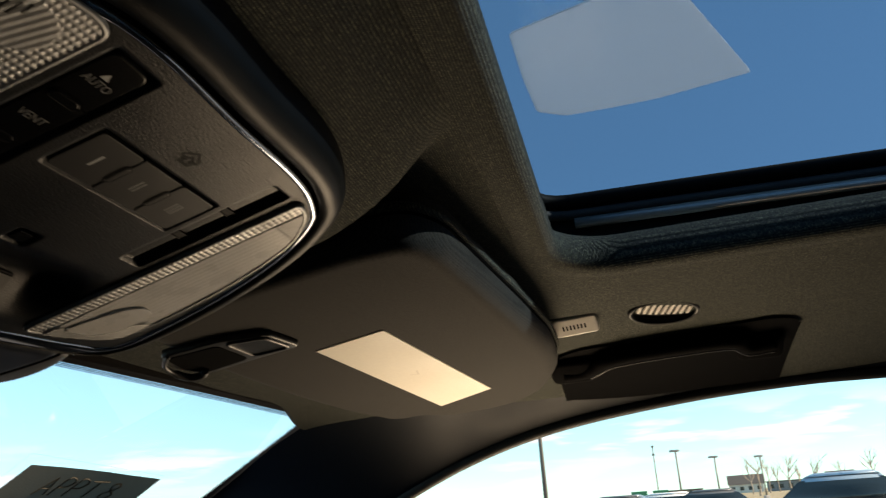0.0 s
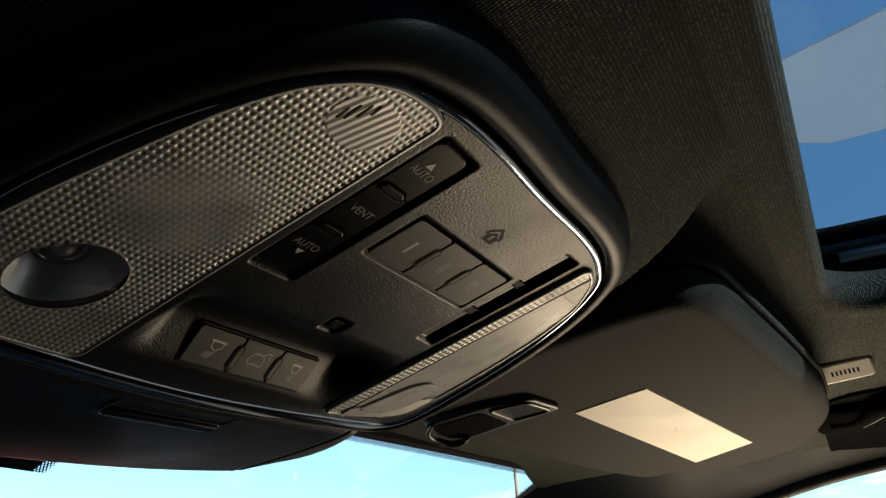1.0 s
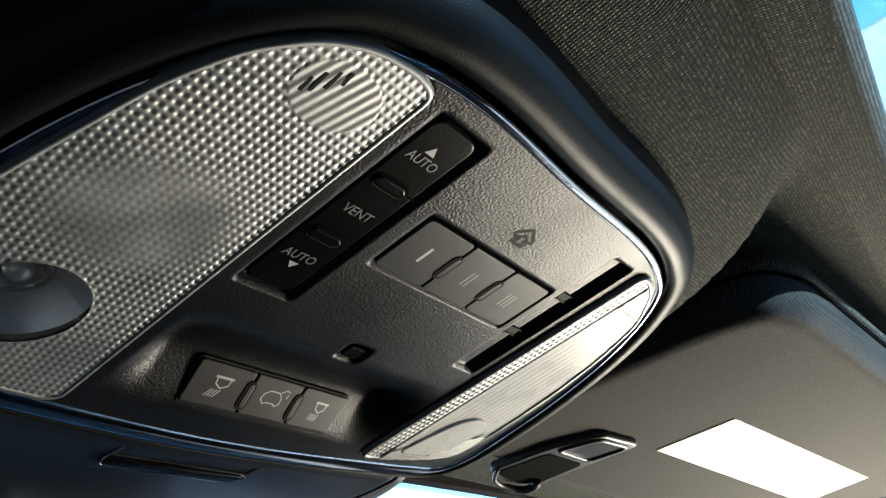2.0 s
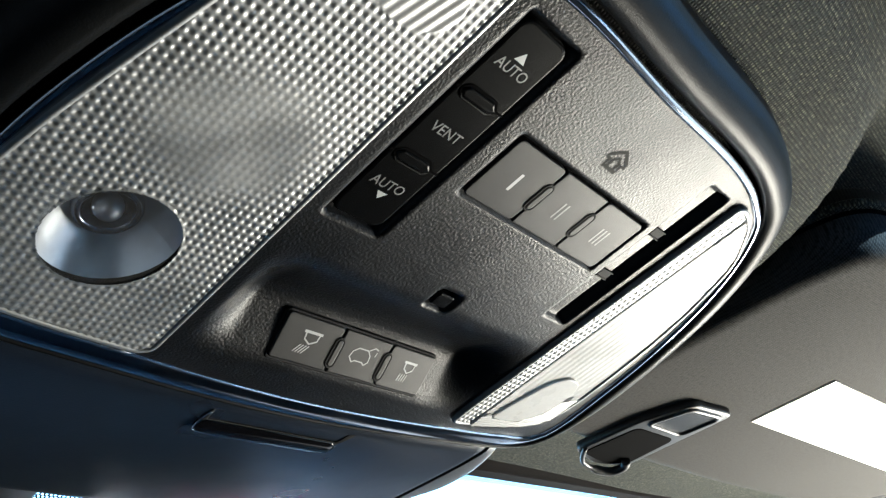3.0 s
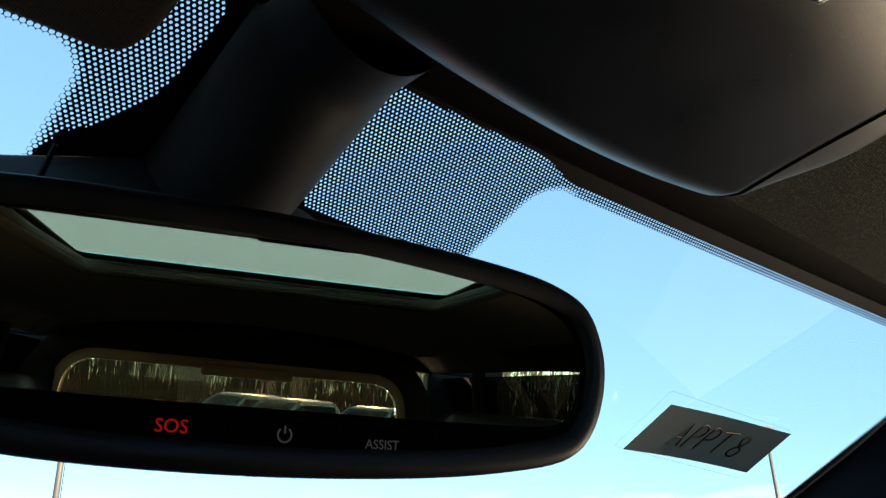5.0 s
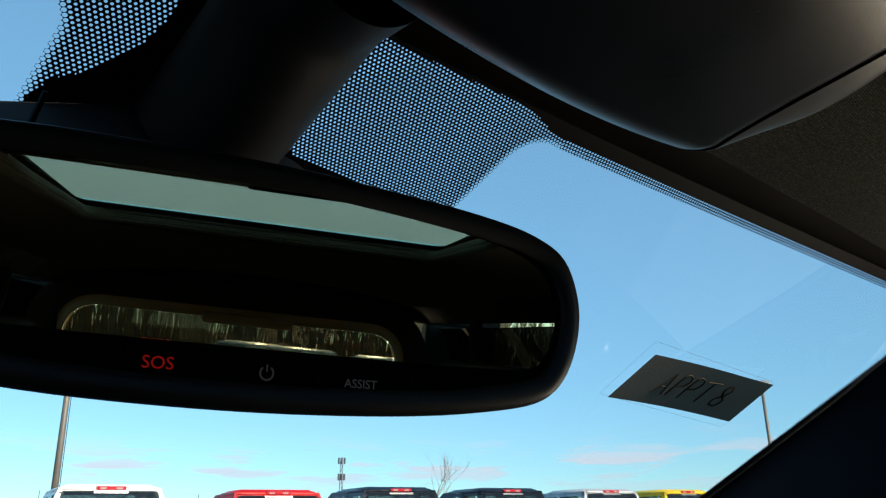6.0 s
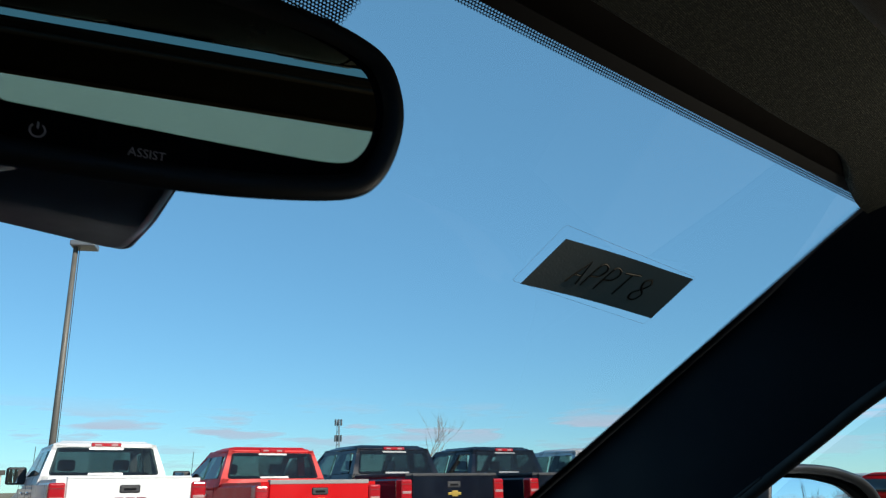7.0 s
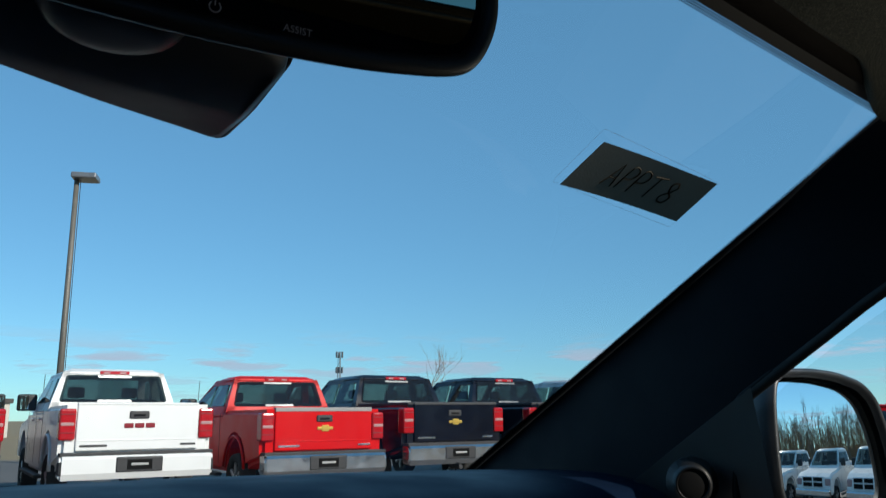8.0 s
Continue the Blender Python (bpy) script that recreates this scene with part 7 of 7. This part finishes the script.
for az, d in ((90.2, 60), (91.6, 62)):
    a = radians(az)
    s = thing("road_sign", pose(d * math.sin(a), d * math.cos(a), 0, 0, 0, -90), "small green road sign on a post", "sign", "green road signs")
    part("board", box_bm(-0.55, -0.02, 1.35, 0.55, 0.02, 1.72, 0.01), M_GREEN, s)
    mesh_part("post", tube_mesh("post", [(0, 0.04, 0), (0, 0.04, 1.6)], 0.03, 6), M_POLE, s)


# bare trees
M_BARK = mat("grey_bark", (0.22, 0.185, 0.15), 0.95, grain=0.6, scale=30, vary=0.25, vary_scale=3)


def grow(vs, fs, base, h, rng, depth=4, r0=None, spread=0.5):
    """Adds a bare tree's limbs to the lists."""
    def limb(p, d, ln, r, lev):
        k = 3 if lev < 3 else 2
        pts = [p]
        dd = d.copy()
        for i in range(k):
            dd = (dd + Vector((rng.uniform(-1, 1), rng.uniform(-1, 1), rng.uniform(-0.3, 0.7))) * 0.16).normalized()
            pts.append(pts[-1] + dd * ln / k)
        sides = 5 if lev == 0 else 3
        base_i = len(vs)
        for i, q in enumerate(pts):
            a = dd.orthogonal().normalized()
            b = dd.cross(a)
            rr = r * (1 - 0.55 * i / k)
            for s in range(sides):
                t = 2 * math.pi * s / sides
                vs.append(tuple(q + (a * math.cos(t) + b * math.sin(t)) * rr))
        for i in range(k):
            for s in range(sides):
                n2 = (s + 1) % sides
                fs.append((base_i + i * sides + s, base_i + i * sides + n2, base_i + (i + 1) * sides + n2, base_i + (i + 1) * sides + s))
        if lev < depth:
            for c in range(4 if lev else 6):
                t = rng.uniform(0.35, 1.0)
                q = pts[0].lerp(pts[-1], t) if k == 1 else pts[min(k, 1 + int(t * k * 0.99))]
                side = Vector((rng.uniform(-1, 1), rng.uniform(-1, 1), rng.uniform(0.1, 0.9)))
                limb(q, (dd * (1 - spread) + side.normalized() * spread).normalized(), ln * rng.uniform(0.45, 0.7), r * 0.5, lev + 1)
    limb(Vector(base), Vector((0, 0, 1)), h * 0.48, r0 or h * 0.018, 0)


def tree_mesh(name, spots, seed, depth, r0=None):
    rng = random.Random(seed)
    vs, fs = [], []
    for x, y, h in spots:
        grow(vs, fs, (x, y, ground_z(x, y)), h, rng, depth, r0)
    me = bpy.data.meshes.new(name)
    me.from_pydata(vs, [], fs)
    me.update()
    return me


tr = thing("tree", pose(21.5, 20.9, 0), "slender bare young tree beside the car park", "tree")
mesh_part("trunk", tree_mesh("trunk", [(0, 0, 4.6)], 5, 3, 0.03), M_BARK, tr)
rng = random.Random(11)
spots = []
for i in range(230):
    az = radians(112 + 112 * i / 229 + rng.uniform(-1, 1))
    d = rng.uniform(48, 74)
    spots.append((d * math.sin(az), d * math.cos(az), rng.uniform(5.0, 8.5)))
woods = mesh_part("woodland", tree_mesh("woodland", spots, 3, 3, 0.11), M_BARK, None, "bare winter woodland behind the car park")
tagged(woods, category="trees", kind="stuff")
spots = []
for i in range(60):
    az = radians(96 + 20 * rng.random()) if i < 25 else radians(-5 + 75 * rng.random())
    d = rng.uniform(150, 260)
    spots.append((d * math.sin(az), d * math.cos(az), rng.uniform(4, 8) if i >= 25 else rng.uniform(6, 9)))
far = mesh_part("far_woodland", tree_mesh("far_woodland", spots, 9, 2, 0.2), M_BARK, None, "distant bare trees on the horizon")
tagged(far, category="trees", kind="stuff")
# undergrowth in front of the wood
vs, fs = [], []
for i in range(9000):
    az = radians(112 + 112 * rng.random())
    d = rng.uniform(46, 80)
    x, y, h = d * math.sin(az), d * math.cos(az), 1.2 + 4.4 * rng.random() ** 1.6
    lx, ly, w, g0 = rng.uniform(-0.6, 0.6), rng.uniform(-0.6, 0.6), rng.uniform(0.03, 0.07), ground_z(x, y)
    b = len(vs)
    vs += [(x - w, y, g0), (x + w, y, g0), (x, y + w, g0), (x + lx - w * 0.6, y + ly, g0 + h), (x + lx + w * 0.6, y + ly, g0 + h), (x + lx, y + ly + w * 0.6, g0 + h)]
    fs += [(b, b + 1, b + 4, b + 3), (b + 1, b + 2, b + 5, b + 4), (b + 2, b, b + 3, b + 5)]
me = bpy.data.meshes.new("undergrowth")
me.from_pydata(vs, [], fs)
me.update()
tagged(mesh_part("undergrowth", me, mat("dry_scrub", (0.24, 0.165, 0.095), 0.95, vary=0.3, vary_scale=1), None, "dry brown scrub along the wood's edge"), category="scrub", kind="stuff")


# low clouds far off
def cloud_material():
    m = bpy.data.materials.new("far_cloud")
    m.use_nodes = True
    nt = m.node_tree
    b = nt.nodes["Principled BSDF"]
    nt.nodes.remove(b)
    em, tr, mix = nt.nodes.new("ShaderNodeEmission"), nt.nodes.new("ShaderNodeBsdfTransparent"), nt.nodes.new("ShaderNodeMixShader")
    uv, mp, nz, mr, sp, edge, mul = (nt.nodes.new(n) for n in ("ShaderNodeUVMap", "ShaderNodeMapping", "ShaderNodeTexNoise", "ShaderNodeMapRange", "ShaderNodeSeparateXYZ", "ShaderNodeValToRGB", "ShaderNodeMath"))
    mp.inputs["Scale"].default_value = (52, 5.5, 1)
    nz.inputs["Scale"].default_value, nz.inputs["Detail"].default_value = 1.0, 3
    nz.inputs["Roughness"].default_value = 0.55
    nt.links.new(uv.outputs[0], mp.inputs["Vector"])
    nt.links.new(mp.outputs[0], nz.inputs["Vector"])
    mr.inputs["From Min"].default_value, mr.inputs["From Max"].default_value = 0.50, 0.60
    nt.links.new(nz.outputs["Fac"], mr.inputs["Value"])
    nt.links.new(uv.outputs[0], sp.inputs[0])
    cr = edge.color_ramp
    cr.elements[0].position, cr.elements[1].position = 0.30, 0.95
    cr.elements[0].color, cr.elements[1].color = (0.35, 0.35, 0.35, 1), (0, 0, 0, 1)
    e2 = cr.elements.new(0.55)
    e2.color = (1, 1, 1, 1)
    e3 = cr.elements.new(0.78)
    e3.color = (0.25, 0.25, 0.25, 1)
    nt.links.new(sp.outputs["Y"], edge.inputs[0])
    mul.operation = "MULTIPLY"
    nt.links.new(mr.outputs[0], mul.inputs[0])
    nt.links.new(edge.outputs[0], mul.inputs[1])
    em.inputs[0].default_value = (0.44, 0.56, 0.72, 1)
    em.inputs[1].default_value = 0.95
    nt.links.new(mul.outputs[0], mix.inputs[0])
    nt.links.new(tr.outputs[0], mix.inputs[1])
    nt.links.new(em.outputs[0], mix.inputs[2])
    nt.links.new(mix.outputs[0], nt.nodes["Material Output"].inputs[0])
    return m


me = grid_mesh("clouds", 90, 6, lambda a, b: Vector((3000 * math.sin(a * 2 * math.pi), 3000 * math.cos(a * 2 * math.pi), 40 + 300 * b)))
uvl = me.uv_layers.new(name="uv")
for pl in me.polygons:
    for li in pl.loop_indices:
        vi = me.loops[li].vertex_index
        uvl.data[li].uv = ((vi % 91) / 90, (vi // 91) / 6)
sky_band = mesh_part("backdrop", me, cloud_material(), None, "flat pale cumulus low over the horizon", True)
sky_band.visible_shadow = False
tagged(sky_band, category="clouds", kind="structure")
